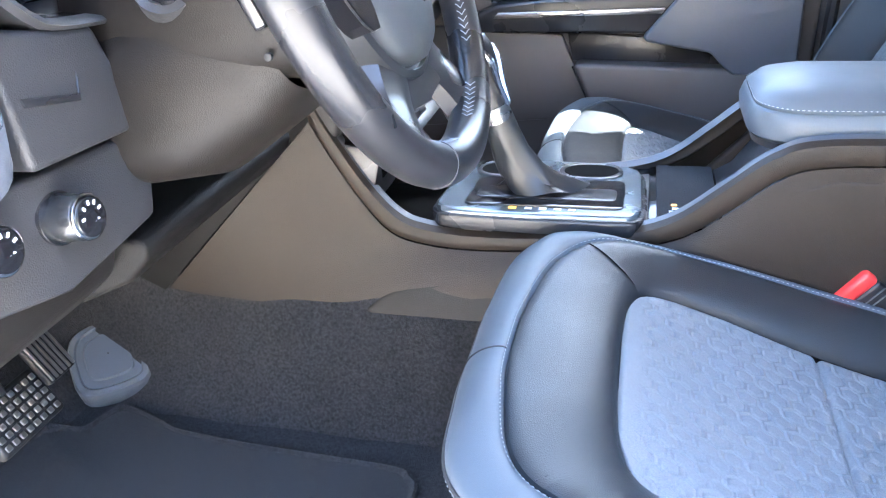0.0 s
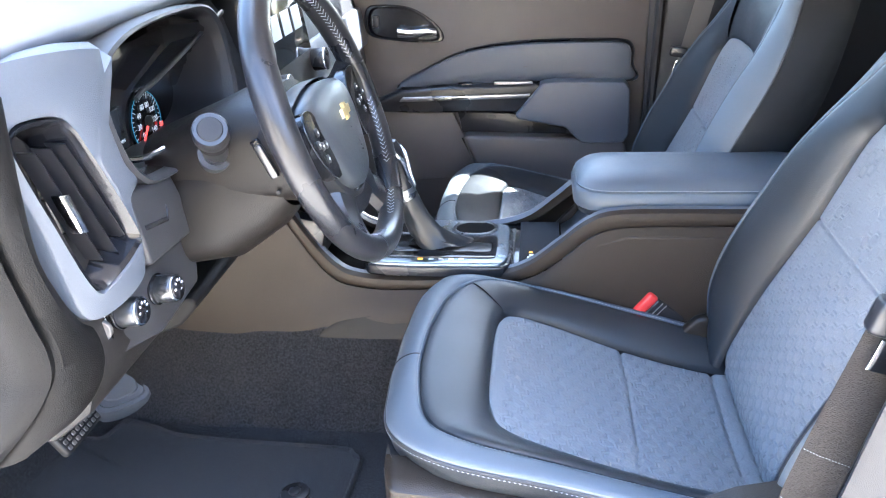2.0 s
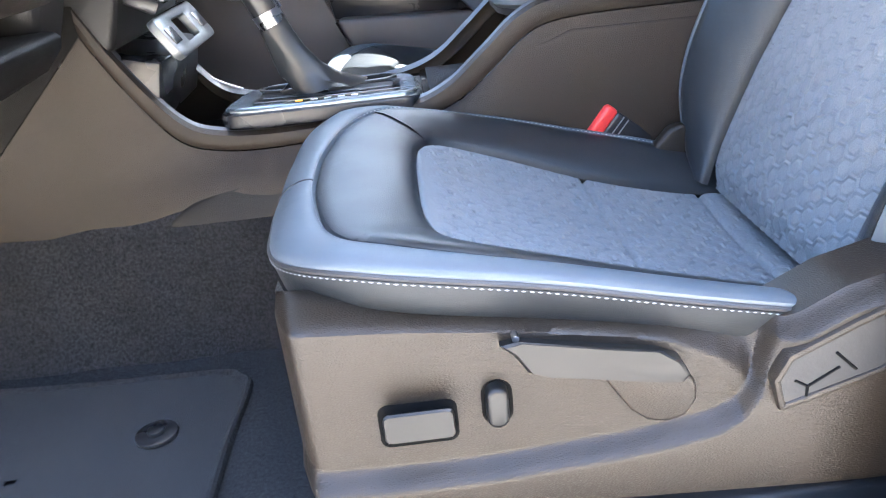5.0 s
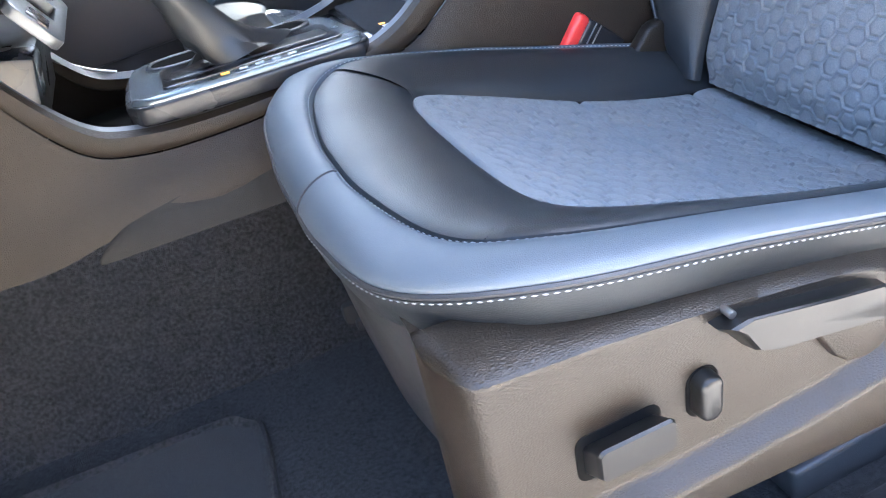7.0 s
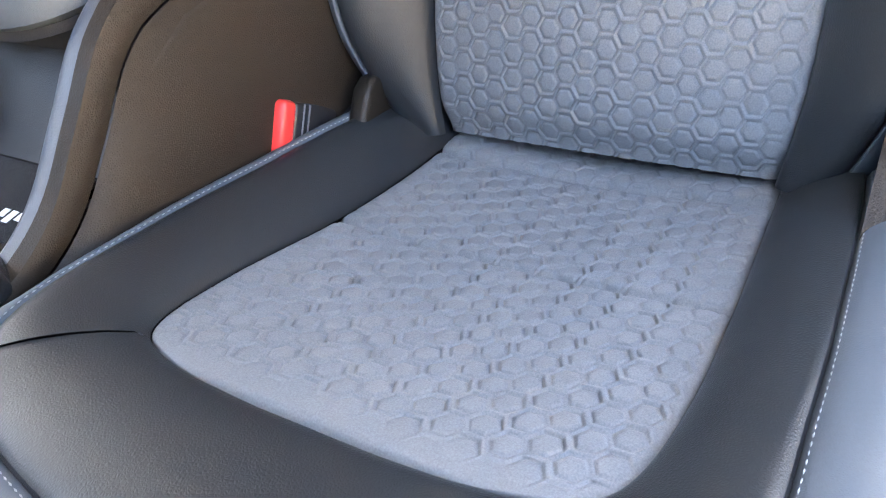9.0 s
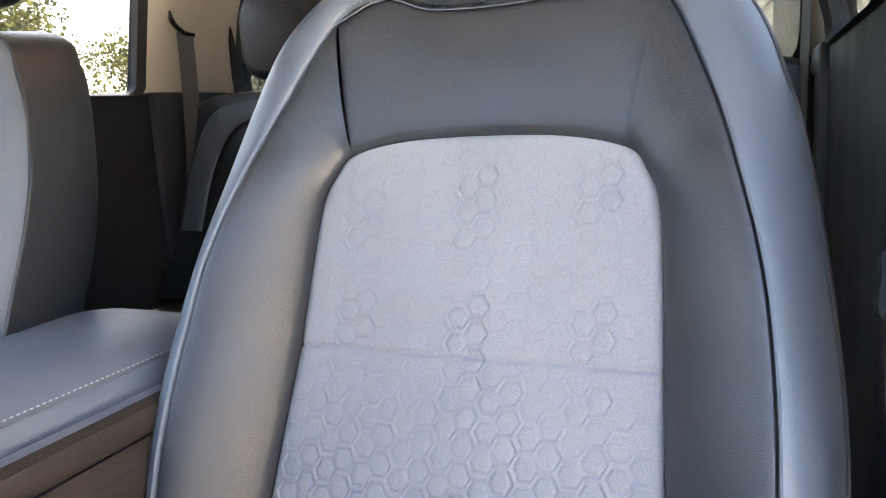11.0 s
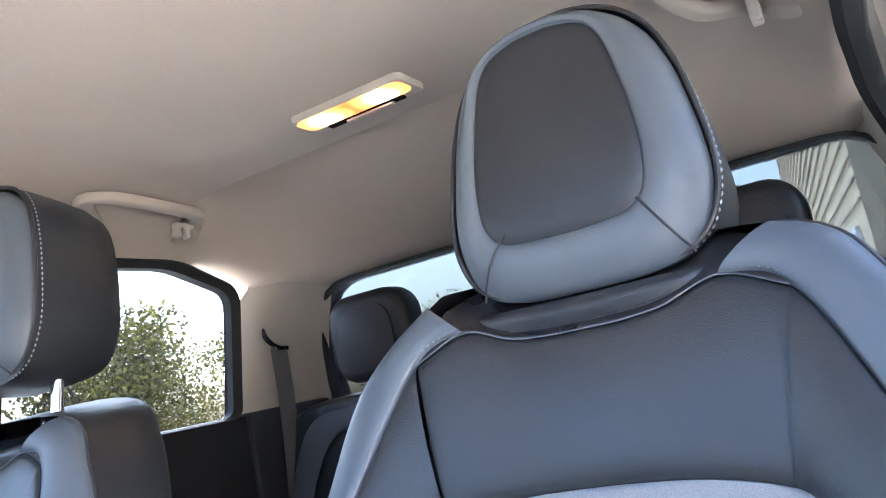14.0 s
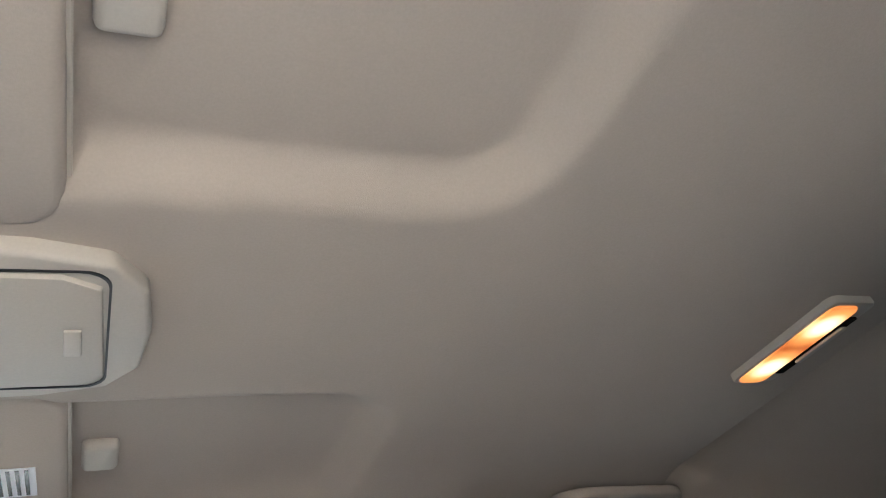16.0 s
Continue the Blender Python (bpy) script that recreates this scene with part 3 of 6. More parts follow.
    part("backrest_top_panel", grid(back_rows(top1, top2, 10, .006)), M_BLACK, seat, "black leather upper panel")
    kb = len(b2)
    r = back_rows(b2, b3, 9, .012, .0025)
    hb = 9 * 8
    bord = part("backrest_border", grid([q[:hb + 1] for q in r]), M_BLUE, seat, "slate blue leather border")
    part("backrest_border", grid([q[-hb - 1:] for q in r]), M_BLUE, seat, "slate blue leather border")
    for sl in (slice(0, hb + 1), slice(kb - hb - 1, kb)):
        q = np.array([on_back(p[0], p[1], p[2] + .0045) for p in b2[sl] + (b3 - b2)[sl] * .06])
        part("stitching", stitches(q, .0058, .0042, .00055), M_THREAD, bord)
        q = np.array([on_back(p[0], p[1], p[2] + .003) for p in b2[sl] + (b3 - b2)[sl] * .95])
        part("stitching", stitches(q, .0062, .0044, .0006), M_THREAD, bord)
        q = np.array([on_back(p[0], p[1], p[2] - .001) for p in b3[sl]])
        part("piping", tube(q, .0024), M_DARK, bord)
    for sg in (1, -1):
        q = [on_back(.763 + (.88 - .763) * t, sg * (.12 + .023 * t), .0045 * (4 * t * (1 - t)) ** .5) for t in np.linspace(.03, .98, 10)]
        part("seam", tube(q, .0011), M_DTHREAD, seat)
    # the yoke under the headrest, dark and dished
    yk = cr(yoke, 8)
    up = cr(both([(.925, .125, -.012), (.940, .10, -.030), (.936, .055, -.050), (.934, 0, -.050)]), 8)
    yoke_part = part("backrest_yoke", grid(back_rows(yk, up, 5, .002, .001)), M_WHEEL, seat, "dark dished leather under the headrest")
    part("piping", tube([on_back(p[0], p[1], p[2] + .0005) for p in yk], .0008, 6), M_DASH, yoke_part, "piped seam")
    roll = [[(.9005, .094, -.006), (.894, .075, -.005), (.889, .04, -.005), (.888, 0, -.005)], [(.910, .096, -.009), (.904, .078, -.002), (.900, .04, .001), (.899, 0, .001)],
            [(.916, .096, -.018), (.912, .078, -.011), (.910, .04, -.008), (.910, 0, -.008)], [(.918, .094, -.032), (.916, .078, -.028), (.914, .04, -.026), (.914, 0, -.026)]]
    roll = np.array([cr(both(r), 8) for r in roll])
    roll = np.array([cr(roll[:, j], 5) for j in range(roll.shape[1])]).transpose(1, 0, 2)
    part("yoke_roll", grid([[on_back(*p) for p in r] for r in roll]), M_BLACK, yoke_part, "black leather roll under the headrest")
    part("stitching", stitches(np.array([on_back(p[0] + .0015, p[1], p[2] + .0015) for p in roll[0]]), .0056, .004, .0004), M_DTHREAD, yoke_part)
    # sides and back of the backrest
    side = [[on_back(p[0], p[1], p[2]) for p in b3]]
    for d, f in ((.02, 1.0), (.06, .985), (.095, .95), (.11, .90)):
        side.append([np.array(on_back(p[0], p[1] * f, p[2] - d)) + (0, 0, .42 * d * min(1, max(0, (p[0] - .74) / .12))) for p in b3])
    part("backrest_shell", grid(side), M_BLACK, seat)
    rear = side[-1]
    half = len(rear) // 2
    part("backrest_panel", grid([[np.array(rear[i]) * (1 - t) + np.array(rear[-1 - i]) * t for t in np.linspace(0, 1, 7)] for i in range(half + 1)], flip=True), M_DARK, seat)
    # headrest on its posts
    cap, face, shell, rim, corner = headrest(.688)
    hr = part("headrest", face, M_BLUE, seat, "slate blue leather headrest")
    part("headrest_pad", cap, M_BLACK, hr, "black leather pad")
    part("headrest_shell", shell, M_BLACK, hr)
    part("piping", tube(rim + np.array((-.001, 0, 0)), .0022, closed=True), M_DARK, hr)
    part("stitching", stitches((rim - rim.mean(0)) * np.array((1, 1.016, 1.016)) + rim.mean(0) + np.array((.005, 0, 0)), .0062, .0046, .0009), M_THREAD, hr)
    for sg in (1, -1):
        part("seam", tube([(x, sg * y, z) for x, y, z in corner], .0010), M_DTHREAD, hr)
        part("post", tube([(.728, sg * .062, .86), (.752, sg * .062, 1.03)], .007, 12), M_CHROME, seat, "chrome headrest post")
        part("post_guide", disc((.7345, sg * .062, .925), (0.1, 0, 1), .014, .012), M_GLOSS, seat)
    return seat


driver_seat = front_seat("black and slate leather front seat with grey honeycomb cloth")
passenger_seat = copy_thing(driver_seat, Matrix.Translation((.25 - .022, .695, .17 - .040)))
tagged(passenger_seat, "black and slate leather front seat with raised headrest beside the door")
for c in passenger_seat.children:
    zs = [v.co.z for v in c.data.vertices]
    if sum(zs) / len(zs) > .5:          # the backrest stands a little further forward on its cushion
        c.location.x -= .042
        c.location.z += .020
    if c.name.startswith("headrest"):
        c.location.z += .062
        c.location.x -= .018


# ---------------------------------------------------------------- the cab: floor, doors, roof
FLOOR = 0.165


def struct(name, geo, material, label, smooth=True):
    return tagged(part(name, geo, material, None, "", smooth), label, name.split("_")[0], "", "structure")


def mirror_y(geo):
    """The mirror image of (vertices, faces) across the middle of the cab."""
    v, f = geo
    return [(p[0], 2 * YC - p[1], p[2]) for p in v], [tuple(reversed(q)) for q in f]


# carpeted floor with the tunnel in the middle and the toe board in front
def floor_z(x, y):
    z = FLOOR + .0 * x
    toe = np.clip((-.68 - x) / .10, 0, 1)
    z = z + .22 * toe ** 1.2
    d = abs(y - YC)
    tun = np.clip((.215 - d) / .07, 0, 1)
    tun = tun * tun * (3 - 2 * tun)
    z = z + .21 * tun * np.clip((1.0 - x) / .4, 0, 1)
    return z


xs = np.linspace(-.78, 1.62, 120)
ys = np.linspace(YC - .72, YC + .72, 90)
floor = struct("floor", grid([[(x, y, floor_z(x, y) + .0015 * math.sin(x * 37 + y * 11)) for y in ys] for x in xs], flip=True), M_CARPET,
               "dark charcoal carpet over floor and transmission tunnel")
struct("floor_pan", box(-.80, 1.75, YC - .73, YC + .73, .02, .10, .0), M_PAINT, "painted steel floor pan under the carpet", False)
for nm, sg in (("sill_driver", -1), ("sill_passenger", 1)):
    y = YC + sg * .72
    struct(nm, prism([(y - .05, .06), (y + .05, .06), (y + .05, .20), (y + .02, .225), (y - .03, .215), (y - .05, .18)], "x", -.55, .72, .006), M_DARK, "black plastic door sill plate")
struct("firewall", box(-.84, -.78, YC - .74, YC + .74, .05, .98, .0), M_CARPET, "carpeted firewall behind the pedals", False)

# floor mat with its raised rim and hook
mat = thing("floor_mat", (-.3, -.05, FLOOR), "dark grey carpet floor mat with raised edge", "floor mat")
mo = cr([(-.143, .063), (-.156, .087), (-.177, .101), (-.29, .106), (-.392, .110), (-.503, .120), (-.541, .134), (-.592, .150), (-.621, .152), (-.636, .125), (-.645, .100), (-.688, .093), (-.70, .04), (-.70, -.20), (-.66, -.30), (-.24, -.31), (-.16, -.27), (-.149, -.05)], 5, True)
rows = []
for k, h in ((1.012, .001), (1.006, .009), (.992, .011), (.978, .008), (.965, .006), (.5, .006), (.02, .006)):
    c = np.array((-.38, -.07))
    rows.append([(*(c + (p - c) * k), floor_z(*(c + (p - c) * k)) + h + .002) for p in mo])
part("carpet_face", grid(rows[4:], True, flip=True), M_MAT, mat)
part("rim", grid(rows[:5], True, flip=True), M_CARPET, mat, "bound edge")
hook = part("retaining_hook", disc((-.235, -.02, FLOOR + .012), (0, 0, 1), .024, .006, 28, .002), M_SMOOTH, mat, "round black plastic mat hook")
part("hook_cap", disc((-.235, -.02, FLOOR + .017), (0, 0, 1), .010, .006, 20, .002), M_SMOOTH, hook)

# headliner: a shallow dome with pockets over the front seats and a step behind the lamp
def smooth(t):
    t = np.clip(t, 0, 1)
    return t * t * (3 - 2 * t)


def roof_z(x, y):
    d = abs(y - YC)
    z = 1.300 - .025 * smooth((x - .3) / .8) - .125 * smooth((x - 1.25) / .42)
    z = z - .10 * smooth((d - .40) / .26) ** 1.6 * (1 - .85 * smooth((x - 1.36) / .26)) - .03 * smooth((.10 - x) / .20)
    r = .11
    dx, dd = x - .565 + r, .148 + r - d
    edge = np.hypot(max(dx, 0), max(dd, 0)) + min(max(dx, dd), 0) - r
    z = z + .028 * smooth(-edge / .052) * smooth((.66 - d) / .05) * smooth((x + .14) / .1)
    z = z + .050 * smooth((x - 1.138) / .010) * smooth((.56 - d) / .07) * (1 - smooth((x - 1.160) / .14))
    return z


xs = np.concatenate([np.linspace(-.16, .95, 180), np.linspace(.96, 1.25, 70), np.linspace(1.26, 1.66, 30)])
ys = np.linspace(YC - .64, YC + .64, 190)
ceiling = struct("ceiling", grid([[(x, y, roof_z(x, y)) for y in ys] for x in xs]), M_LINER, "warm tan woven fabric headliner")
struct("roof", box(-.18, 1.72, YC - .70, YC + .70, 1.335, 1.375, .012), M_PAINT, "painted steel roof over the headliner")

# rear wall with its window
def frame_rect(y0, y1, z0, z1, r=.05):
    return rounded(y0, y1, z0, z1, r)


RW = rounded(YC - .645, YC + .645, .80, 1.14, .10)
back = struct("wall_rear", ring(rounded(YC - .72, YC + .72, .05, 1.34, .02), RW, "x", 1.66, 1.72, .003), M_DARK, "dark trim panel round the rear window")
rear_window = tagged(thing("rear_window", (1.68, YC, .8), "fixed rear window with black rubber seal", "window", "", "structure"))
part("pane", prism(RW, "x", 1.688, 1.692, 0), M_TINT, rear_window, "clear glass")
part("window_frame", ring(rounded(YC - .650, YC + .650, .795, 1.147, .105), rounded(YC - .640, YC + .640, .808, 1.139, .098), "x", 1.645, 1.685, .003), M_RUBBER, rear_window, "black rubber seal")


def side_trim(sg):
    """The trims of one side: pillars, rear door with window, belt."""
    tag = "passenger" if sg > 0 else "driver"

    def Y(d):
        return YC + sg * d
    # tan upper C pillar
    pil = []
    for z, dx, dd in ((.86, .0, .685), (.95, .01, .675), (1.05, .025, .655), (1.12, .05, .63), (1.17, .08, .60), (1.22, .12, .56)):
        pil.append([(1.355 + dx, Y(dd + .03), z), (1.42 + dx, Y(dd), z), (1.53, Y(dd - .002), z), (1.62, Y(dd - .008), z), (1.655, Y(dd - .022), z), (1.662, Y(dd - .028), z)])
    struct(f"pillar_c_{tag}", grid(pil, flip=sg > 0), M_TAN, "tan moulded plastic rear pillar trim")
    # lower dark quarter trim
    struct(f"quarter_{tag}", box(1.38, 1.66, min(Y(.66), Y(.72)), max(Y(.66), Y(.72)), .10, .872, .01), M_DARK, "black plastic lower quarter trim")
    # B pillar
    def D(z):
        """How far the trim stands from the middle at a height."""
        if sg > 0:
            return .672 - .055 * smooth((z - .75) / .5)
        return min(.69, .65 + .2 * (.96 - z)) if z < .96 else .65 - .35 * (z - .96)

    def front(z):
        return .46 + .05 * (z - .2) if sg > 0 else min(.57, .488 + .177 * (z - .5))

    def rear(z):
        return .64 + .08 * (z - .2) if sg > 0 else .655

    for nm, z0, z1, e, mt, lb in (("lower", .16, .80, 0, M_DARK, "black plastic lower centre pillar trim"), ("upper", .80, 1.24, .002, M_TAN, "tan plastic upper centre pillar trim")):
        bp = [[(front(z) - .030, Y(D(z) + .024 + e), z), (front(z) - .022, Y(D(z) + .008 + e), z), (front(z), Y(D(z) + e), z), (rear(z), Y(D(z) + e), z), (rear(z) + .02, Y(D(z) + .006 + e), z), (rear(z) + .03, Y(D(z) + .026 + e), z)] for z in np.linspace(z0, z1, 12)]
        struct(f"pillar_b_{nm}_{tag}", grid(bp, flip=sg > 0), mt, lb)
    # rear door with its window
    door = tagged(thing(f"door_rear_{tag}", (1.1, Y(.70), .2), "closed rear door with black inner panel", "door", "", "structure"))
    yi, yo = Y(.675), Y(.73)
    part("door_panel", box(.69, 1.40, min(yi, yo), max(yi, yo), .16, .87, .012), M_DARK, door)
    # the window frame leans inward with the glass
    o = [(.72, .86), (.78, 1.20), (1.20, 1.20), (1.37, 1.14), (1.39, .86)]
    i = [(.755, .868), (.81, 1.175), (1.17, 1.175), (1.335, 1.125), (1.355, .868)]

    def lean(p, d=0.0):
        return (p[0], Y(.69 + d - .075 * smooth((p[1] - .86) / .36)), p[1])
    def sharp(o):
        pts = []
        for k in range(len(o)):
            a, b, c = np.array(o[k - 1]), np.array(o[k]), np.array(o[(k + 1) % len(o)])
            r = .035
            u = b + (a - b) / np.linalg.norm(a - b) * r
            v = b + (c - b) / np.linalg.norm(c - b) * r
            for t in np.linspace(0, 1, 6):
                pts.append((1 - t) ** 2 * u + 2 * t * (1 - t) * b + t * t * v)
        return pts
    co, ci = sharp(o), sharp(i)
    mid = [(a + b) / 2 for a, b in zip(co, ci)]
    part("window_frame", grid([[lean(p, -.0) for p in co], [lean(p, -.022) for p in mid], [lean(p, -.012) for p in ci], [lean(p, .012) for p in ci]], True, flip=sg < 0), M_RUBBER, door, "black rubber window seal")
    pv = [lean(p, .006) for p in ci]
    part("pane", (pv, [tuple(range(len(pv)))]), M_TINT, door, "tinted side glass", False)
    # roof rail beside the windows
    rail = []
    for x in np.linspace(-.16, 1.50, 26):
        rail.append([(x, Y(.60), roof_z(x, Y(.60)) + .002), (x, Y(.63), 1.205 - .05 * smooth((x - 1.15) / .35)), (x, Y(.655), 1.19 - .05 * smooth((x - 1.15) / .35)), (x, Y(.70), 1.20 - .05 * smooth((x - 1.15) / .35)), (x, Y(.71), 1.34)])
    struct(f"roof_rail_{tag}", grid(rail, flip=sg > 0), M_LINER, "tan headliner edge along the roof rail")
    # grab handle with a coat hook
    gh = thing("grab_handle", (1.02, Y(.50), 1.22), "tan plastic roof grab handle with coat hook", "grab handle", "grab handles")
    def under(x, d, z):
        return (x, Y(d), min(z, roof_z(x, Y(d)) - .004))
    gc = cr([under(*p) for p in ((.962, .545, 1.262), (.930, .510, 1.258), (.910, .472, 1.252), (.912, .445, 1.247), (.935, .432, 1.244), (1.0, .434, 1.241), (1.08, .450, 1.241), (1.125, .468, 1.243), (1.155, .500, 1.247), (1.178, .540, 1.250))], 6)
    rows = []
    for k, p in enumerate(gc):
        e = abs(2 * k / (len(gc) - 1) - 1) ** 3
        t = gc[min(k + 1, len(gc) - 1)] - gc[max(k - 1, 0)]
        t /= np.linalg.norm(t)
        w = np.cross(t, (0, 0, 1.0))
        w /= np.linalg.norm(w)
        rows.append([p + w * math.copysign(abs(math.cos(a)) ** .6, math.cos(a)) * (.0125 + .011 * e) + np.array((0, 0, math.copysign(abs(math.sin(a)) ** .6, math.sin(a)) * (.0090 + .003 * e))) for a in np.linspace(0, 2 * math.pi, 20, endpoint=False)])
    part("grip", grid(rows, True, caps=True), M_LINER, gh)
    for x, d in ((.952, .548), (1.170, .548)):
        z = roof_z(x, Y(d))
        part("handle_base", turned(prism(rounded(-.030, .030, -.022, .022, .018, 6), "z", -.008, .012, .005, 3), Matrix.Translation((x, Y(d), z - .004)) @ Matrix.Rotation(radians(-22 * sg), 4, "X")), M_LINER, gh)
    hook = [(1.118, 1.240), (1.162, 1.240), (1.162, 1.230), (1.150, 1.226), (1.150, 1.214), (1.144, 1.208), (1.138, 1.214), (1.138, 1.230), (1.130, 1.230), (1.130, 1.214), (1.124, 1.210), (1.118, 1.216)]
    a, b = sorted((Y(.510), Y(.524)))
    part("coat_hook", prism(hook, "y", a, b, .003), M_TAN, gh, "small forked coat hook")
    # rear belt through its slot in the pillar
    rb = thing("rear_seat_belt", (1.5, Y(.66), .5), "grey rear seat belt hanging from its pillar guide", "seat belt", "rear belts")
    part("belt_guide", tube(cr([(1.455, Y(.667), 1.08), (1.46, Y(.655), 1.03), (1.485, Y(.648), 1.005), (1.515, Y(.645), 1.0)], 6), .006, 8), M_GLOSS, rb, "black curved guide")
    strip = [[(1.468 - .09 * t * t, Y(.652 - .01 * t), 1.005 - .62 * t), (1.508 - .09 * t * t, Y(.640 - .01 * t), 1.003 - .62 * t)] for t in np.linspace(0, 1, 16)]
    strip2 = [[(a[0], a[1] + sg * .0015, a[2]), (b[0], b[1] + sg * .0015, b[2])] for a, b in strip]
    part("webbing", join(grid(strip), grid(strip2, flip=True)), M_TANBELT, rb)


for sg in (1, -1):
    side_trim(sg)
struct("door_jamb", box(.424, .475, 1.058, 1.132, .16, .868, .004), M_RUBBER, "dark jamb behind the passenger door")
adj = thing("belt_adjuster", (.66, -.21, 1.10), "grey plastic belt height adjuster on centre pillar", "belt adjuster")
part("cover", box(.615, .700, -.238, -.196, 1.105, 1.185, .010, 3), M_TAN, adj)
for x in (.628, .657, .686):
    part("finger", box(x - .010, x + .010, -.238, -.204, 1.085, 1.125, .006, 3), M_TAN, adj)

# rear bench, split into two seats with headrests
def rear_seat(y0, y1, label):
    yc, hw = (y0 + y1) / 2, (y1 - y0) / 2
    s = thing("rear_bench", (1.3, yc, .2), label, "bench seat", "rear benches")
    prof = [(1.33, .42), (1.40, .55), (1.455, .70), (1.49, .82), (1.50, .855), (1.53, .865), (1.60, .86), (1.62, .80), (1.60, .42)]
    rows = []
    for t in np.linspace(-1, 1, 25):
        k = math.sqrt(max(0, 1 - abs(t) ** 7))
        rows.append([(x, yc + hw * t, .42 + (z - .42) * (.90 + .10 * k)) for x, z in cr(prof, 4)])
    part("backrest", grid(rows, caps=True), M_BLACK, s, "black leather rear backrest")
    bord = cr([(1.405, yc - hw * .93, .56), (1.462, yc - hw * .90, .72), (1.492, yc - hw * .74, .825), (1.498, yc - hw * .3, .845), (1.498, yc + hw * .3, .845), (1.492, yc + hw * .74, .825), (1.462, yc + hw * .90, .72), (1.405, yc + hw * .93, .56)], 8)
    inn = cr([(1.398, yc - hw * .74, .56), (1.450, yc - hw * .70, .70), (1.478, yc - hw * .55, .785), (1.486, yc - hw * .25, .80), (1.486, yc + hw * .25, .80), (1.478, yc + hw * .55, .785), (1.450, yc + hw * .70, .70), (1.398, yc + hw * .74, .56)], 8)
    part("backrest_border", grid(between(bord + np.array((-.006, 0, 0)), inn + np.array((-.006, 0, 0)), 5, .006, .002, (-1, 0, .3)), flip=True), M_BLUE, s, "slate leather border")
    cush = [(1.02, .22), (1.00, .36), (1.03, .40), (1.12, .415), (1.36, .40), (1.42, .38), (1.42, .22)]
    part("cushion", prism(cush, "y", y0 + .004, y1 - .004, .02, 3), M_BLACK, s)
    hy = yc + (.055 if hw > .3 else .0) * (1 if yc > YC else -1)
    o = rounded(hy - .105, hy + .105, .885, 1.075, .06, 6)
    bm = prism(o, "x", 1.475, 1.56, .022, 4)
    hr = part("headrest", bm, M_BLACK, s, "black leather rear headrest")
    part("headrest_pad", prism(rounded(hy - .07, hy + .07, .905, 1.045, .045, 6), "x", 1.470, 1.476, .002), M_DARK, hr)
    for d in (-.05, .05):
        part("post", tube([(1.53, hy + d, .84), (1.525, hy + d, .91)], .006, 10), M_CHROME, hr, "chrome post")


rear_seat(YC + .005, YC + .665, "black and slate leather rear seat with raised headrest")
rear_seat(YC - .665, YC - .005, "black and slate leather rear seat behind the front one")

# dome lamp
lamp = thing("dome_lamp", (1.02, YC + .01, 1.27), "lit amber dome lamp with two bulbs in the headliner", "dome lamp")
LY, LX, LZ = YC + .012, 1.018, roof_z(1.02, YC) - .004
part("housing", prism(rounded(LX - .03, LX + .045, LY - .098, LY + .098, .012), "z", LZ - .006, LZ + .012, .003), M_TAN, lamp)
part("lens", prism(rounded(LX - .026, LX + .020, LY - .092, LY + .092, .012), "z", LZ - .0095, LZ - .004, .003, 3), glowing_lens("amber_lens", [(LX - .003, LY - .05, LZ - .0095), (LX - .003, LY + .05, LZ - .0095)]), lamp, "glowing amber lens")
for d in (-.05, .05):
    bm = bmesh.new()
    bmesh.ops.create_uvsphere(bm, u_segments=20, v_segments=10, radius=1)
    for v in bm.verts:
        v.co = Vector((LX - .003 + v.co.x * .018, LY + d + v.co.y * .034, LZ - .002 + v.co.z * .004))
    part("bulb", bm, M_LAMP, lamp, "bright warm bulb")
part("switch", box(LX + .026, LX + .036, LY - .050, LY + .035, LZ - .0125, LZ - .002, .002), M_TAN, lamp)
# black bar painting the shade of the lamp's slot
part("slot", box(LX + .0225, LX + .037, LY - .068, LY + .068, LZ - .0092, LZ - .004, .001), M_SHADE, lamp)

# overhead console, visors and their clips
oc = thing("overhead_console", (.12, YC, 1.26), "grey plastic overhead console with closed bin lid", "overhead console")
zc = roof_z(.18, YC)
oo = [(-.02, YC - .115), (.17, YC - .108), (.225, YC - .095), (.252, YC - .06), (.258, YC + .0), (.252, YC + .06), (.225, YC + .095), (.17, YC + .108), (-.02, YC + .115)]
part("body", prism(oo, "z", zc - .016, zc + .01, .005, 3), M_TAN, oc)
lid = part("bin_lid", prism([(-.01, YC - .090), (.19, YC - .085), (.218, YC - .07), (.222, YC + .062), (.208, YC + .080), (-.01, YC + .088)], "z", zc - .021, zc - .012, .003), M_TAN, oc)
part("latch", box(.190, .204, YC - .015, YC + .025, zc - .0235, zc - .019, .002), M_TAN, lid)
part("gap", ring([(p[0], p[1]) for p in rounded(-.012, .2245, YC - .0905, YC + .0905, .02)], [(p[0], p[1]) for p in rounded(-.010, .2225, YC - .0885, YC + .0885, .02)], "z", zc - .0172, zc - .0155, 0), M_RUBBER, oc)
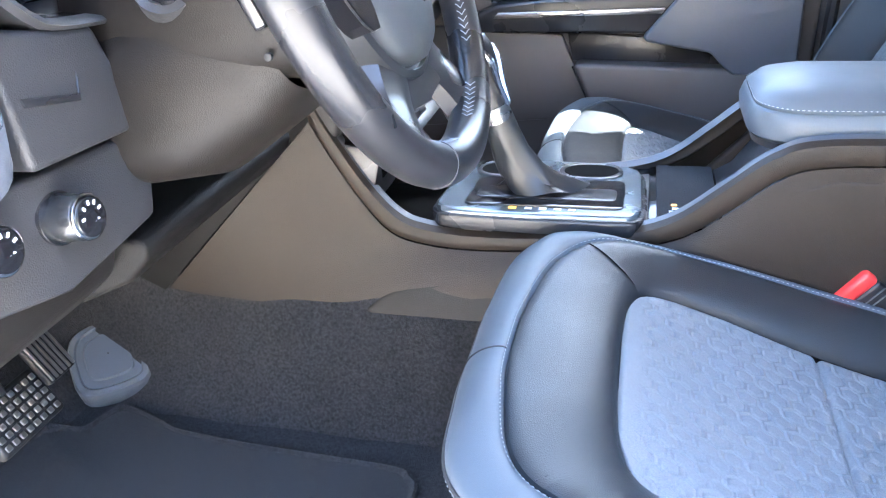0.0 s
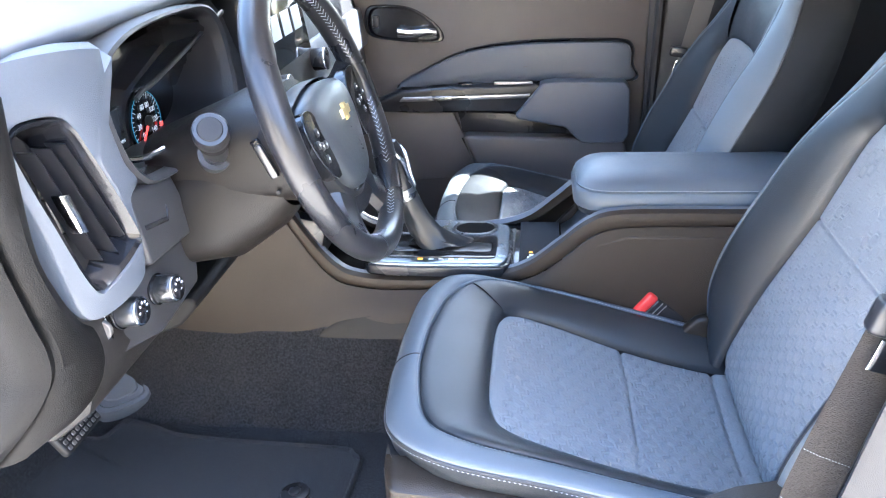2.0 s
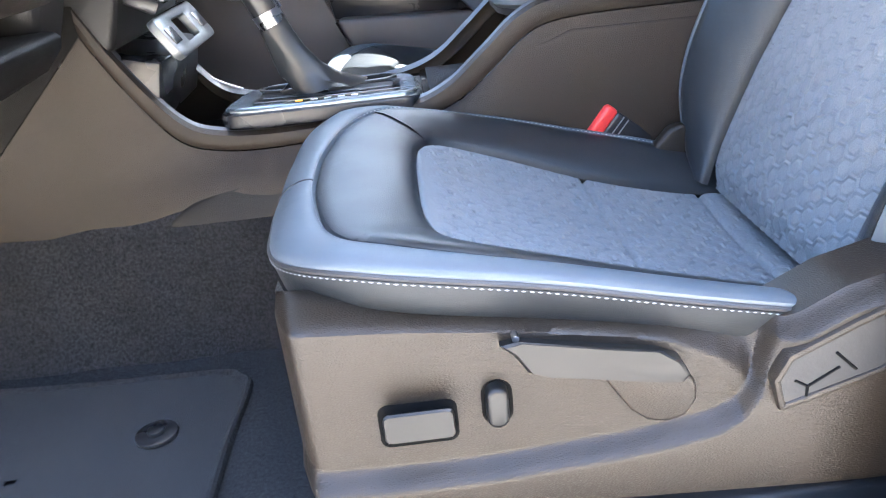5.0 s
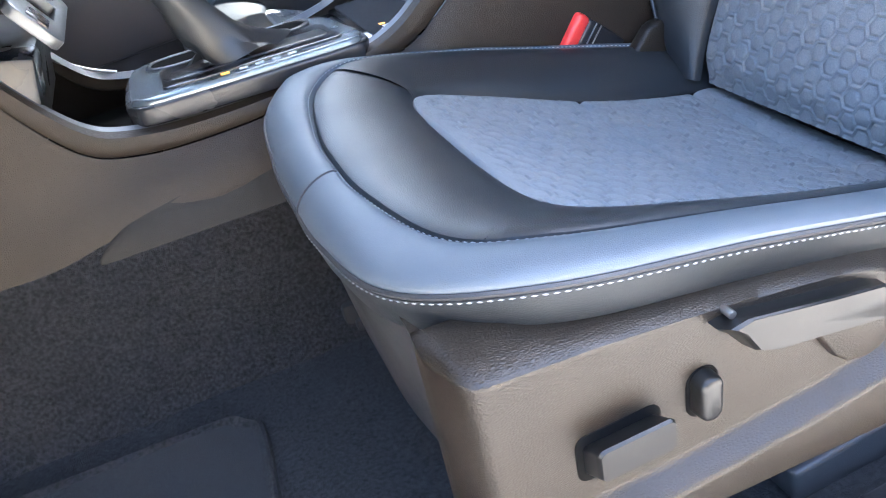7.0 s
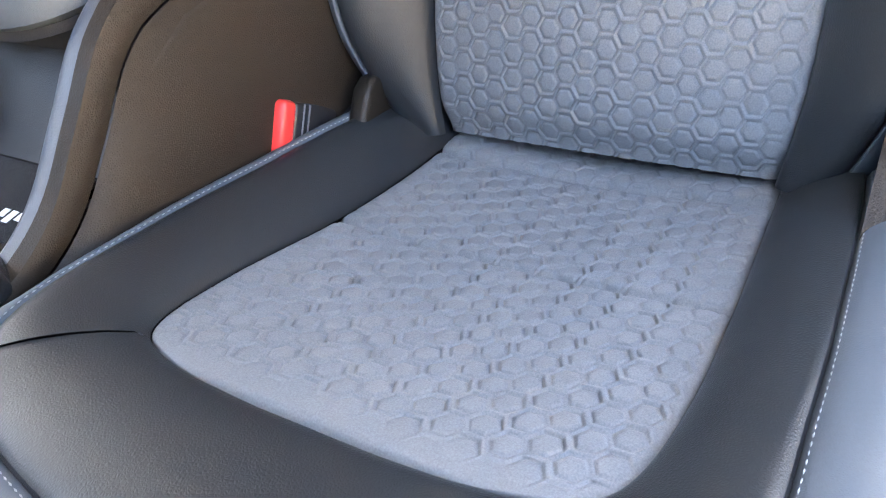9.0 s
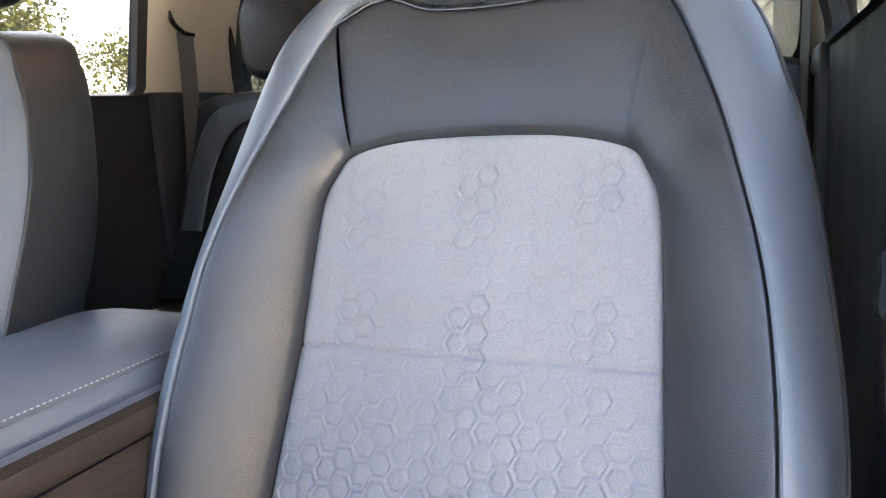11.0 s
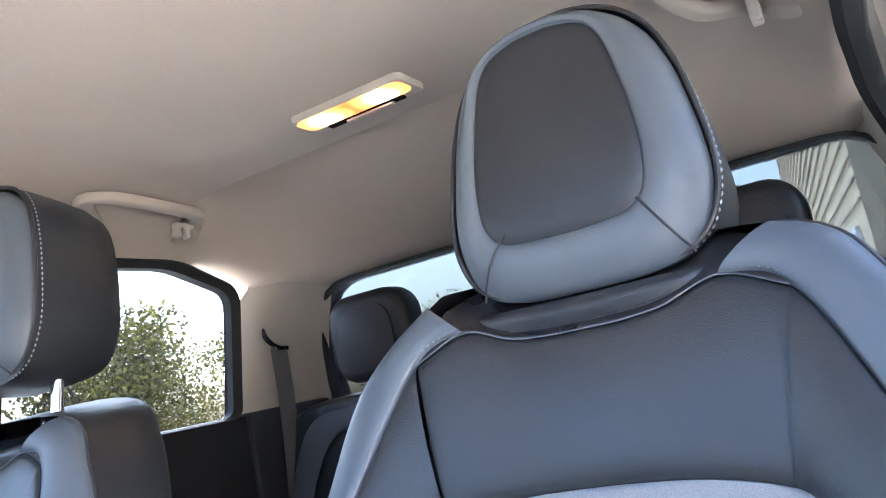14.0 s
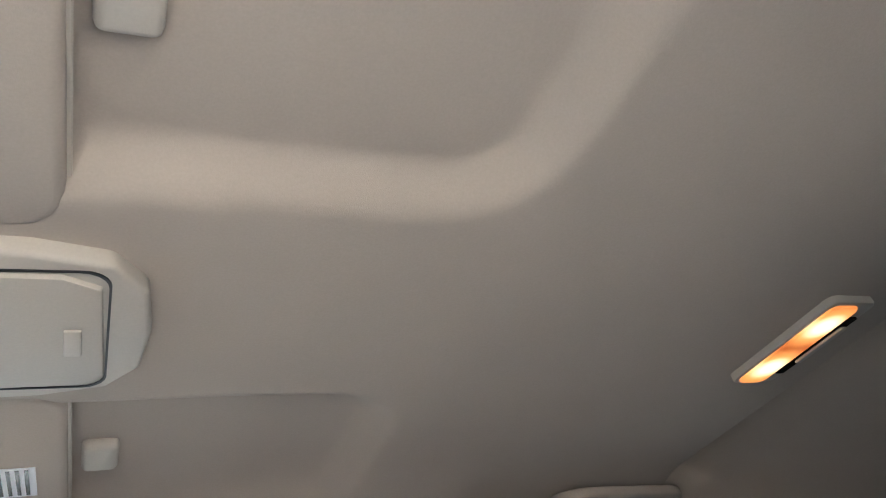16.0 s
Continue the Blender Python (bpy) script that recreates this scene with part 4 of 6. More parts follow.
for sg, nm in ((-1, "driver"), (1, "passenger")):
    v = thing("sun_visor", (.09, YC + sg * .30, 1.27), "tan fabric sun visor folded against the headliner", "sun visor", "sun visors")
    a, b = YC + sg * (.138 if sg > 0 else .118), YC + sg * .52
    y0, y1 = min(a, b), max(a, b)
    part("flap", prism(rounded(-.01, .192, y0, y1, .035, 6), "z", roof_z(.1, YC + sg * .3) - .030, roof_z(.1, YC + sg * .3) - .006, .009, 3), M_LINER, v)
    zv = roof_z(.1, YC + sg * .3) - .018
    part("edge_seam", tube([(x, y, zv) for x, y in rounded(-.011, .1935, y0 - .001, y1 + .001, .035, 6)], .0022, 6, True), M_TAN, v, "piped edge seam")
    c = YC + sg * (.30 if sg > 0 else .285)
    clip = part("clip", box(.205, .245, min(c, c + sg * .065), max(c, c + sg * .065), roof_z(.22, c) - .014, roof_z(.22, c) + .004, .007, 3), M_TAN, None)
    clip.parent = None
    tagged(clip, "small tan plastic visor clip", "visor clip", "visor clips")
    clip.name = "visor_clip"
    if sg > 0:
        part("warning_label", box(.10, .16, y0 + .16, y0 + .24, roof_z(.1, YC + sg * .3) - .0312, roof_z(.1, YC + sg * .3) - .0302, 0), M_WHITE, v, "white label with yellow bar")
        for i in range(6):
            part("print_bar", box(.104 + i * .009, .108 + i * .009, y0 + .165, y0 + .235, roof_z(.1, YC + sg * .3) - .0318, roof_z(.1, YC + sg * .3) - .0311, 0), M_SMOOTH, v)

# windscreen and body shell closing the cab
glassp = thing("windscreen", (-.4, YC, 1.0), "laminated windscreen", "window", "", "structure")
pn = part("pane", ([(-.16, YC - .60, 1.28), (-.16, YC + .60, 1.28), (-.80, YC + .68, .97), (-.80, YC - .68, .97)], [(0, 1, 2, 3)]), M_GLASS, glassp, "clear glass", False)
pn.visible_shadow = False
for sg, nm in ((-1, "driver"), (1, "passenger")):
    p = [(-.14 - .68 * t, YC + sg * (.62 + .07 * t), 1.26 - .30 * t) for t in np.linspace(0, 1, 8)]
    struct(f"pillar_a_{nm}", tube(p, .04, 10), M_TAN, "tan windscreen pillar trim")
hood = struct("hood", box(-1.9, -.82, YC - .75, YC + .75, .55, .93, .08, 4), M_PAINT, "dark painted bonnet ahead of the windscreen")
struct("cargo_bed", box(1.74, 3.2, YC - .78, YC + .78, .0, .72, .04, 3), M_PAINT, "dark painted pickup bed behind the cab")

# ---------------------------------------------------------------- dashboard


def face_x(y, z):
    """Where the dashboard's face stands at a side and height."""
    return -.262 - 1.9 * max(0, -.2 - y) ** 2 - .11 * max(0, z - .68)


def slab(outline, d0, d1, w=.003, seg=2):
    """A block on the dashboard's face, its outline given as side and height, between two distances proud of the face."""
    bm = bmesh.new()
    lo = [bm.verts.new((face_x(*p) + d0, *p)) for p in outline]
    hi = [bm.verts.new((face_x(*p) + d1, *p)) for p in outline]
    n = len(outline)
    bm.faces.new(lo)
    bm.faces.new(hi[::-1])
    for i in range(n):
        bm.faces.new((lo[i], hi[i], hi[(i + 1) % n], lo[(i + 1) % n]))
    bmesh.ops.recalc_face_normals(bm, faces=bm.faces)
    return bevelled(bm, w, seg)


def by_angle(loop, c, n=64):
    """A closed 2D outline sampled at even angles round c."""
    P = cr(loop, 10, True)
    out = []
    a = np.arctan2(P[:, 1] - c[1], P[:, 0] - c[0]) % (2 * math.pi)
    r = np.hypot(P[:, 0] - c[0], P[:, 1] - c[1])
    A = np.concatenate([a - 2 * math.pi, a, a + 2 * math.pi])
    R = np.concatenate([r, r, r])
    o = np.argsort(A)
    for q in np.linspace(0, 2 * math.pi, n, endpoint=False):
        k = np.interp(q, A[o], R[o])
        out.append((c[0] + k * math.cos(q), c[1] + k * math.sin(q)))
    return np.array(out)


dash = thing("dashboard", (-.5, YC, .5), "black and slate grey moulded dashboard with gauges", "dashboard")
low_profile = [(-.78, .50), (-.50, .505), (-.37, .535), (-.318, .575), (-.299, .625), (-.301, .70), (-.315, .765), (-.37, .772), (-.78, .772)]
part("lower_body", prism(low_profile, "y", -.335, -.125, .008), M_PLASTIC, dash)
# in the darkened plastic, so that the rail's underside reads as shaded
part("lower_strip", prism([(-.78, .50), (-.50, .505), (-.37, .535), (-.310, .562), (-.288, .585), (-.284, .598), (-.292, .605), (-.33, .604), (-.78, .60)], "y", -.125, .165, .006, 3), M_PLASTIC_SHADED, dash, "black lower rail under the knee panel")
# solid black box in place of the shaded space behind the knee panel
part("knee_gap", box(-.78, -.41, -.125, .165, .598, .772, 0), M_SHADE, dash, "solid black block painting the shade behind the knee panel")
part("body", prism([(-.78, .76), (-.345, .76), (-.36, .90), (-.40, .955), (-.78, .955)], "y", -.335, -.212, .006), M_DARK, dash)
right_profile = [(-.78, .50), (-.42, .52), (-.33, .56), (-.295, .66), (-.31, .80), (-.345, .92), (-.40, .955), (-.78, .955)]
part("passenger_body", prism(right_profile, "y", .166, 1.06, .02, 3), M_DARK, dash)
part("passenger_fascia", prism([(-.30, .70), (-.285, .71), (-.30, .80), (-.325, .80)], "y", .56, 1.05, .006), M_DASH, dash)
top = [(-.78, .945), (-.55, .985), (-.42, .988), (-.345, .976), (-.318, .958), (-.326, .944), (-.345, .938), (-.45, .94)]
# black pad given the lighter slate colour in place of sun on its top
part("upper_pad", prism(top, "y", -.345, 1.07, .010, 3), M_POD, dash, "black grained soft top pad, coloured slate to look sunlit")

# slate pod round the side vent
VC = (-.288, .808)
vent_o = [(-.331, .893), (-.31, .897), (-.289, .893), (-.277, .882), (-.268, .855), (-.241, .752), (-.249, .738), (-.300, .717), (-.313, .722), (-.326, .79), (-.337, .87)]
pod_o = [(-.352, .945), (-.26, .955), (-.175, .940), (-.212, .911), (-.223, .884), (-.220, .827), (-.207, .800), (-.230, .786), (-.238, .742), (-.252, .700), (-.325, .688), (-.336, .745), (-.339, .80), (-.348, .87)]
vo, po = by_angle(vent_o, VC, 96), by_angle(pod_o, VC, 96)
rows = []
for t, d in ((0, -.03), (.0, -.004), (.03, .002), (.10, .004), (.4, .002), (.8, .002), (.94, .0), (1, -.012), (1.0, -.05)):
    q = vo + (po - vo) * t
    rows.append([(face_x(*p) + d, *p) for p in q])
part("pod", grid(rows, True), M_POD, dash, "slate grey soft pod")
vent = part("side_vent", grid([[(face_x(*p) - .004, *p) for p in vo], [(face_x(*p) + .0045, *(np.array(VC) + (p - VC) * .985)) for p in vo], [(face_x(*p) + .001, *(np.array(VC) + (p - VC) * .93)) for p in vo], [(face_x(*p) - .05, *(np.array(VC) + (p - VC) * .80)) for p in vo], [(face_x(*p) - .055, *(np.array(VC) + (p - VC) * .02)) for p in vo]], True), M_GLOSS, dash, "black air vent with gloss frame")
for k in (-.34, -.02, .30):
    a, b = np.array((-.322, .865)), np.array((-.300, .740))
    off = np.array((.03, .0)) * (k + .55) * 1.6
    pa, pb = a + off, b + off * 1.3
    sl = []
    for t in np.linspace(0, 1, 8):
        p = pa + (pb - pa) * t
        x = face_x(*p) - .018
        sl.append([(x + .012, p[0], p[1]), (x + .010, p[0] + .0035, p[1]), (x - .012, p[0] + .006, p[1]), (x - .012, p[0] + .0025, p[1])])
    part("slat", grid(sl, True, caps=True), M_SMOOTH, vent)
tb = np.array((-.306, .80))
part("vent_tab", slab([(tb[0] - .004, tb[1] + .022), (tb[0] + .006, tb[1] + .020), (tb[0] + .012, tb[1] - .024), (tb[0] + .002, tb[1] - .022)], -.012, .000, .002), M_CHROME, vent, "chrome adjuster tab")

# black end of the dashboard: a rounded band beside the pod, a seam, then the ribbed edge of the end cover
edge = cr([(-.300, -.352, .93), (-.300, -.362, .85), (-.300, -.366, .785), (-.300, -.354, .739), (-.300, -.334, .695), (-.300, -.314, .672), (-.300, -.310, .635), (-.302, -.330, .611), (-.310, -.362, .598), (-.345, -.392, .580)], 6)
seam = cr([(-.312, -.398, .93), (-.311, -.396, .85), (-.311, -.392, .80), (-.309, -.386, .755), (-.306, -.382, .720), (-.302, -.380, .690), (-.303, -.383, .664), (-.312, -.390, .643), (-.335, -.397, .612), (-.39, -.400, .555)], 6)
rows = [edge + np.array((-.03, 0, 0)), edge]
for t, d in ((.15, .006), (.4, .010), (.7, .008), (.92, .003), (1, -.003)):
    rows.append(edge + (seam - edge) * t + np.array((d, -d * .4, 0)))
rows.append(seam + np.array((-.012, .004, 0)))
# end trim and end cover take the darkened copy to offset open skylight
part("end_trim", grid(rows), M_PLASTIC_SHADED, dash, "black grained end trim")
far = seam + np.array((-.045, -.012, 0)) + np.stack([np.zeros(len(seam)), np.zeros(len(seam)), -.012 * np.linspace(-1, 1, len(seam))], 1)
rows = [seam + np.array((-.014, .002, 0)), seam + np.array((-.004, -.003, 0)), seam * .85 + far * .15 + np.array((.004, -.004, 0)), seam * .6 + far * .4 + np.array((.006, -.006, 0)), seam * .3 + far * .7 + np.array((.002, -.004, 0)), far + np.array((0, .004, 0)), far + np.array((-.02, .006, 0)), far + np.array((-.40, .010, 0))]
part("end_panel", grid(rows), M_PLASTIC_SHADED, dash, "black grained end cover with raised border")

# lower switch panel with two knobs and a thumb wheel
part("switch_panel", slab([(-.318, .686), (-.250, .696), (-.214, .695), (-.112, .690), (-.092, .655), (-.102, .618), (-.21, .606), (-.335, .622), (-.318, .66)], -.06, -.022, .006, 3), M_DARK, dash, "black grained switch panel")
part("drawer", slab([(-.226, .790), (-.146, .779), (-.127, .777), (-.119, .748), (-.108, .714), (-.118, .697), (-.226, .702)], -.06, -.006, .006, 3), M_DARK, dash, "small black pocket cover")
part("drawer_pull", slab([(-.215, .748), (-.165, .738), (-.160, .752), (-.165, .733), (-.214, .742)], -.009, -.005, .001), M_SMOOTH, dash)


def rotary(y, z):
    x = face_x(y, z) - .026
    k = thing("rotary_knob", (x, y, z), "black rotary switch with bright metal rim and white symbols", "switch knob", "dash knobs")
    ax = (1, 0, .10)
    part("collar", disc((x + .002, y, z), ax, .0195, .004, 32, .001), M_GLOSS, k)
    part("grip", disc((x + .014, y, z + .001), ax, .0172, .024, 32, .003, .0162), M_GUN, k)
    part("rim", disc((x + .0265, y, z + .0022), ax, .0165, .0035, 32, .0015), M_CHROME, k, "bright rim")
    part("face", disc((x + .0285, y, z + .0024), ax, .0140, .003, 32, .0008), M_GLOSS, k)
    for a, r in ((60, .0095), (95, .010), (130, .0095), (175, .009), (20, .009), (285, .006), (320, .007)):
        cy, cz = y + r * math.cos(radians(a)), z + .003 + r * math.sin(radians(a))
        part("symbol", turned(box(.0298, .0304, -.0017, .0017, -.0011, .0011, .0003), Matrix.Translation((x, cy, cz)) @ Matrix.Rotation(radians(a), 4, "X")), M_WHITE, k)
    return k


rotary(-.203, .661)
rotary(-.270, .668)
tw = thing("thumb_wheel", (face_x(-.297, .66), -.297, .66), "small ribbed dimmer wheel in the switch panel", "dimmer wheel")
part("slot", slab([(-.303, .678), (-.290, .680), (-.288, .645), (-.300, .643)], -.028, -.022, .001), M_GLOSS, tw)
part("wheel", disc((face_x(-.296, .661) - .028, -.2955, .661), (0, 1, .1), .014, .006, 20, .0008), M_SATIN, tw)
for i in range(3):
    part("mark", slab([(-.302, .676 - i * .004), (-.292, .677 - i * .004), (-.292, .675 - i * .004), (-.302, .674 - i * .004)], -.0225, -.0215, 0), M_WHITE, tw)

# instrument cluster: hooded opening with dials
bez = [(-.108, .947), (-.170, .934), (-.208, .912), (-.220, .882), (-.215, .827), (-.195, .796), (-.16, .779), (-.05, .772), (.07, .775), (.125, .80), (.145, .86), (.14, .915), (.10, .942), (0, .950)]
BC = (-.035, .86)
bo = by_angle(bez, BC, 90)
def bx(p): return -.272 - .11 * (p[1] - .68) - .03 * max(0, p[0] + .0) 
cl = thing("instrument_cluster", (-.38, -.03, .78), "hooded instrument cluster with lit speedometer", "instrument cluster")
part("bezel", grid([[(bx(p) - .03, *p) for p in bo], [(bx(p) + .004, *p) for p in bo], [(bx(p) + .007, *(np.array(BC) + (p - BC) * .97)) for p in bo], [(bx(p) + .003, *(np.array(BC) + (p - BC) * .935)) for p in bo], [(bx(p) - .012, *(np.array(BC) + (p - BC) * .92)) for p in bo]], True), M_DARK, cl, "dark soft bezel")
part("hood_liner", grid([[(bx(p) - .011, *(np.array(BC) + (p - BC) * .925)) for p in bo], [(-.40 + .02 * (p[1] - .86), *(np.array(BC) + (p - BC) * .86)) for p in bo], [(-.402, *(np.array(BC) + (p - BC) * .02)) for p in bo]], True), M_SMOOTH, cl, "matt black liner")
part("lip", tube(cr([(-.335, -.17, .812), (-.31, -.14, .80), (-.295, -.10, .80)], 6), .004, 8), M_CHROME, cl, "bright lower lip")
DX = -.372
part("hood_fin", tube(cr([(-.318, .200, .918), (-.328, .092, .889), (-.340, -.010, .861), (-.345, -.030, .856), (-.345, -.052, .850)], 6), .0035, 8), M_DARK, cl, "edge of the inner hood")
part("hood_panel", grid([[(-.318, .200, .918), (-.328, .092, .889), (-.340, -.010, .861)], [(-.372, .200, .905), (-.372, .092, .880), (-.372, -.010, .852)]], flip=True), M_DARK, cl, "inner hood")


def words(body, size, m, material, name, parent):
    cu = bpy.data.curves.new(name, "FONT")
    cu.body, cu.size, cu.align_x, cu.align_y, cu.extrude = body, size, "CENTER", "CENTER", .0002
    tmp = bpy.data.objects.new(name, cu)
    scene.collection.objects.link(tmp)
    dg = bpy.context.evaluated_depsgraph_get()
    me = bpy.data.meshes.new_from_object(tmp.evaluated_get(dg))
    bpy.data.objects.remove(tmp)
    bm = bmesh.new()
    bm.from_mesh(me)
    turned(bm, m)
    return part(name, bm, material, parent, "", False)


TURN = Matrix(((0, 0, 1), (1, 0, 0), (0, 1, 0))).to_4x4()   # writing that faces the driver
part("dial_plate", box(DX - .012, DX - .004, -.175, .115, .755, .91, .003), M_GLOSS, cl, "black dial plate")
gy, gz, gr = .012, .803, .039
for cy, nm in ((gy, "speedometer"), (-.128, "tachometer")):
    g = part(nm, disc((DX - .003, cy, gz), (1, 0, 0), gr + .006, .003, 40, .001), M_GLOSS, cl, "black dial")
    arc = [(DX, cy + (gr + .001) * math.sin(radians(a)), gz + (gr + .001) * math.cos(radians(a))) for a in range(-135, 136, 6)]
    part("scale_ring", tube(arc, .0005, 5), M_GLOW_B, g, "blue scale ring")
    for i in range(29):
        a = radians(-135 + 270 * i / 28)
        r0 = gr - (.008 if i % 4 == 0 else .004)
        part("tick", tube([(DX, cy + r0 * math.sin(a), gz + r0 * math.cos(a)), (DX, cy + gr * math.sin(a), gz + gr * math.cos(a))], .0004, 4), M_GLOW_W, g)
    if nm == "speedometer":
        for i in range(8):
            a = radians(-135 + 270 * i / 7)
            words(str(i * 20), .0105, Matrix.Translation((DX + .0005, cy + (gr - .017) * math.sin(a), gz + (gr - .017) * math.cos(a))) @ TURN, M_GLOW_W, "numeral", g)
    a = radians(-135 if nm == "speedometer" else -150)
    part("needle", tube([(DX + .003, cy, gz), (DX + .003, cy + .044 * math.sin(a), gz + .044 * math.cos(a))], [.0018, .0008], 6), M_GLOW_R, g, "red needle")
    part("needle_hub", disc((DX + .003, cy, gz), (1, 0, 0), .008, .005, 24, .001), M_SMOOTH, g)
part("info_panel", box(DX - .003, DX + .001, -.078, -.045, .785, .84, .001), M_SCREEN, cl)
words("MPH", .006, Matrix.Translation((DX + .0015, -.060, .797)) @ TURN, M_GLOW_W, "unit_mark", cl)
part("warning_light", box(DX, DX + .0012, .045, .053, .786, .792, .0003), M_GLOW_R, cl, "red warning light")
part("warning_light", box(DX, DX + .0012, -.055, -.045, .775, .779, .0003), M_GLOW_R, cl, "red warning light")

# steering column, stalk and wheel
WC = np.array((-.1175, -.0264, .8148))
e1, e2, e3 = np.array((-.0159, .9999, 0)), np.array((-.3275, -.0052, .9448)), np.array((.9447, .0150, .3276))


def W(u, v, w=0.0):
    return WC + u * e1 + v * e2 + w * e3


col = thing("steering_column", (-.3, -.03, .6), "brown-black plastic steering column cover", "steering column")


def squircle(c, hw, hh, tilt, n=32, k=3.2):
    out = []
    for a in np.linspace(0, 2 * math.pi, n, endpoint=False):
        ca, sa = math.cos(a), math.sin(a)
        y = math.copysign(abs(ca) ** (2 / k), ca) * hw
        v = math.copysign(abs(sa) ** (2 / k), sa) * hh
        out.append((c[0] - tilt * v, c[1] + y, c[2] + v))
    return out


part("lower_cover", grid([squircle((-.160, -.03, .765), .082, .050, .40), squircle((-.19, -.03, .745), .088, .060, .42), squircle((-.25, -.03, .716), .096, .070, .42), squircle((-.33, -.02, .695), .108, .063, .42), squircle((-.40, -.01, .69), .115, .058, .42)], True, flip=True), M_COVER, col, "grained lower cover")
part("upper_cover", grid([squircle((-.128, -.03, .788), .064, .052, .42), squircle((-.135, -.03, .790), .088, .070, .42), squircle((-.18, -.03, .79), .094, .066, .42), squircle((-.23, -.03, .775), .09, .060, .42), squircle((-.31, -.03, .755), .08, .05, .42)], True, flip=True), M_COVER, col, "matt black collar behind the wheel")
part("switch_slot", turned(box(-.006, .006, -.004, .004, -.026, .026, .003), Matrix.Translation((-.160, -.124, .795)) @ Matrix.Rotation(radians(-24), 4, "Y")), M_GLOSS, col)
part("rocker", turned(box(-.005, .005, -.004, .004, -.022, .022, .003), Matrix.Translation((-.157, -.128, .793)) @ Matrix.Rotation(radians(-24), 4, "Y")), M_GUN, col, "satin rocker switch")
part("ignition_hole", disc((-.150, -.122, .752), (0, 1, 0), .003, .004, 12, .0005), M_RUBBER, col)

stalk = thing("indicator_stalk", (-.22, -.11, .80), "black control stalk with round end cap", "stalk")
p0, p1 = np.array((-.228, -.105, .790)), np.array((-.192, -.188, .850))
part("boot", tube([p0 - (p1 - p0) * .1, p0 + (p1 - p0) * .18], .021, 20), M_DARK, stalk)
part("arm", tube([p0, p0 + (p1 - p0) * .75], [.0145, .0165], 24), M_SMOOTH, stalk)
part("collar", tube([p0 + (p1 - p0) * .62, p0 + (p1 - p0) * .80], .0178, 28), M_PLASTIC, stalk, "knurled collar")
part("end_cap", tube([p0 + (p1 - p0) * q for q in (.80, .83, .98, 1.02)], [.0185, .0205, .0205, .0185], 28), M_SMOOTH, stalk)
part("cap_ring", tube([p0 + (p1 - p0) * q for q in (1.015, 1.035)], [.0145, .013], 28), M_PLASTIC, stalk)

wheel = thing("steering_wheel", (-.1, -.03, .66), "black leather steering wheel with stitched grips and gold emblem", "steering wheel")
ang = np.linspace(0, 2 * math.pi, 97)[:-1]
RR = .1778
rows = []
for a in ang:
    c, s = math.cos(a), math.sin(a)
    th = .0168 + .001 * math.sin(3 * a)
    rows.append([W((RR + th * math.cos(q)) * c, (RR + th * math.cos(q)) * s, .018 + th * 1.05 * math.sin(q)) for q in np.linspace(0, 2 * math.pi, 20, endpoint=False)])
rows.append(rows[0])
rim = part("rim", grid(rows, True), M_WHEEL, wheel, "black leather rim")


def on_rim(a, q):
    a, q = radians(a), radians(q)
    th = .0171 + .001 * math.sin(3 * a)
    return W((RR + th * math.cos(q)) * math.cos(a), (RR + th * math.cos(q)) * math.sin(a), .018 + th * 1.05 * math.sin(q))


for a0, a1 in ((-80, -62), (-44, -8), (14, 70), (110, 166), (188, 224), (242, 260)):
    geos = []
    for a in np.arange(a0, a1, 2.4):
        for q in (-1, 1):
            geos.append(tube([on_rim(a, 158), on_rim(a + 1.2, 158 + q * 8), on_rim(a + 1.8, 158 + q * 14)], .00045, 4))
    part("stitching", join(*geos), M_PALE, rim, "pale cross stitching")
for a in (-112, -68, 66, 114):
    lp = [W((RR + .0172 * math.cos(q)) * math.cos(radians(a)), (RR + .0172 * math.cos(q)) * math.sin(radians(a)), .018 + .0181 * math.sin(q)) for q in np.linspace(0, 2 * math.pi, 20)]
    part("rim_seam", tube(lp, .0008, 4), M_DTHREAD, rim)

def H(u, v, w=0.0):
    """The hub sits lower and deeper than the rim; the spokes run over from one to the other."""
    k = max(0.0, min(1.0, (.165 - math.hypot(u, v)) / .06))
    return W(u + .010 * k, v - .0255 * k, w - .011 * k)


padl = [(-.092, .052), (-.055, .062), (0, .066), (.050, .062), (.076, .052), (.084, .030), (.078, .0), (.058, -.040), (.036, -.066), (0, -.076), (-.040, -.066), (-.068, -.040), (-.090, .0), (-.100, .030)]
pl = by_angle(padl, (0, 0), 60)
part("airbag_pad", grid([[H(u * k, v * k, w) for u, v in pl] for k, w in ((.97, -.03), (1, .0), (1.0, .020), (.97, .029), (.88, .035), (.6, .040), (.3, .042), (.02, .0425))], True), M_PAD, wheel, "black soft hub pad")
low = [p for p in sorted(pl.tolist(), key=lambda p: math.atan2(p[0], -p[1])) if p[1] < .012]
part("hub_trim", grid([[H(u * k, v * k, w) for u, v in low] for k, w in ((1.015, .004), (1.05, .022), (1.13, .020), (1.16, .002))], flip=True), M_GUN, wheel, "dark satin trim under the hub pad")
part("hub", grid([[H(u * k, v * k, w) for u, v in pl] for k, w in ((.5, -.055), (1.0, -.045), (1.10, -.01), (1.07, .012))], True), M_SMOOTH, wheel)


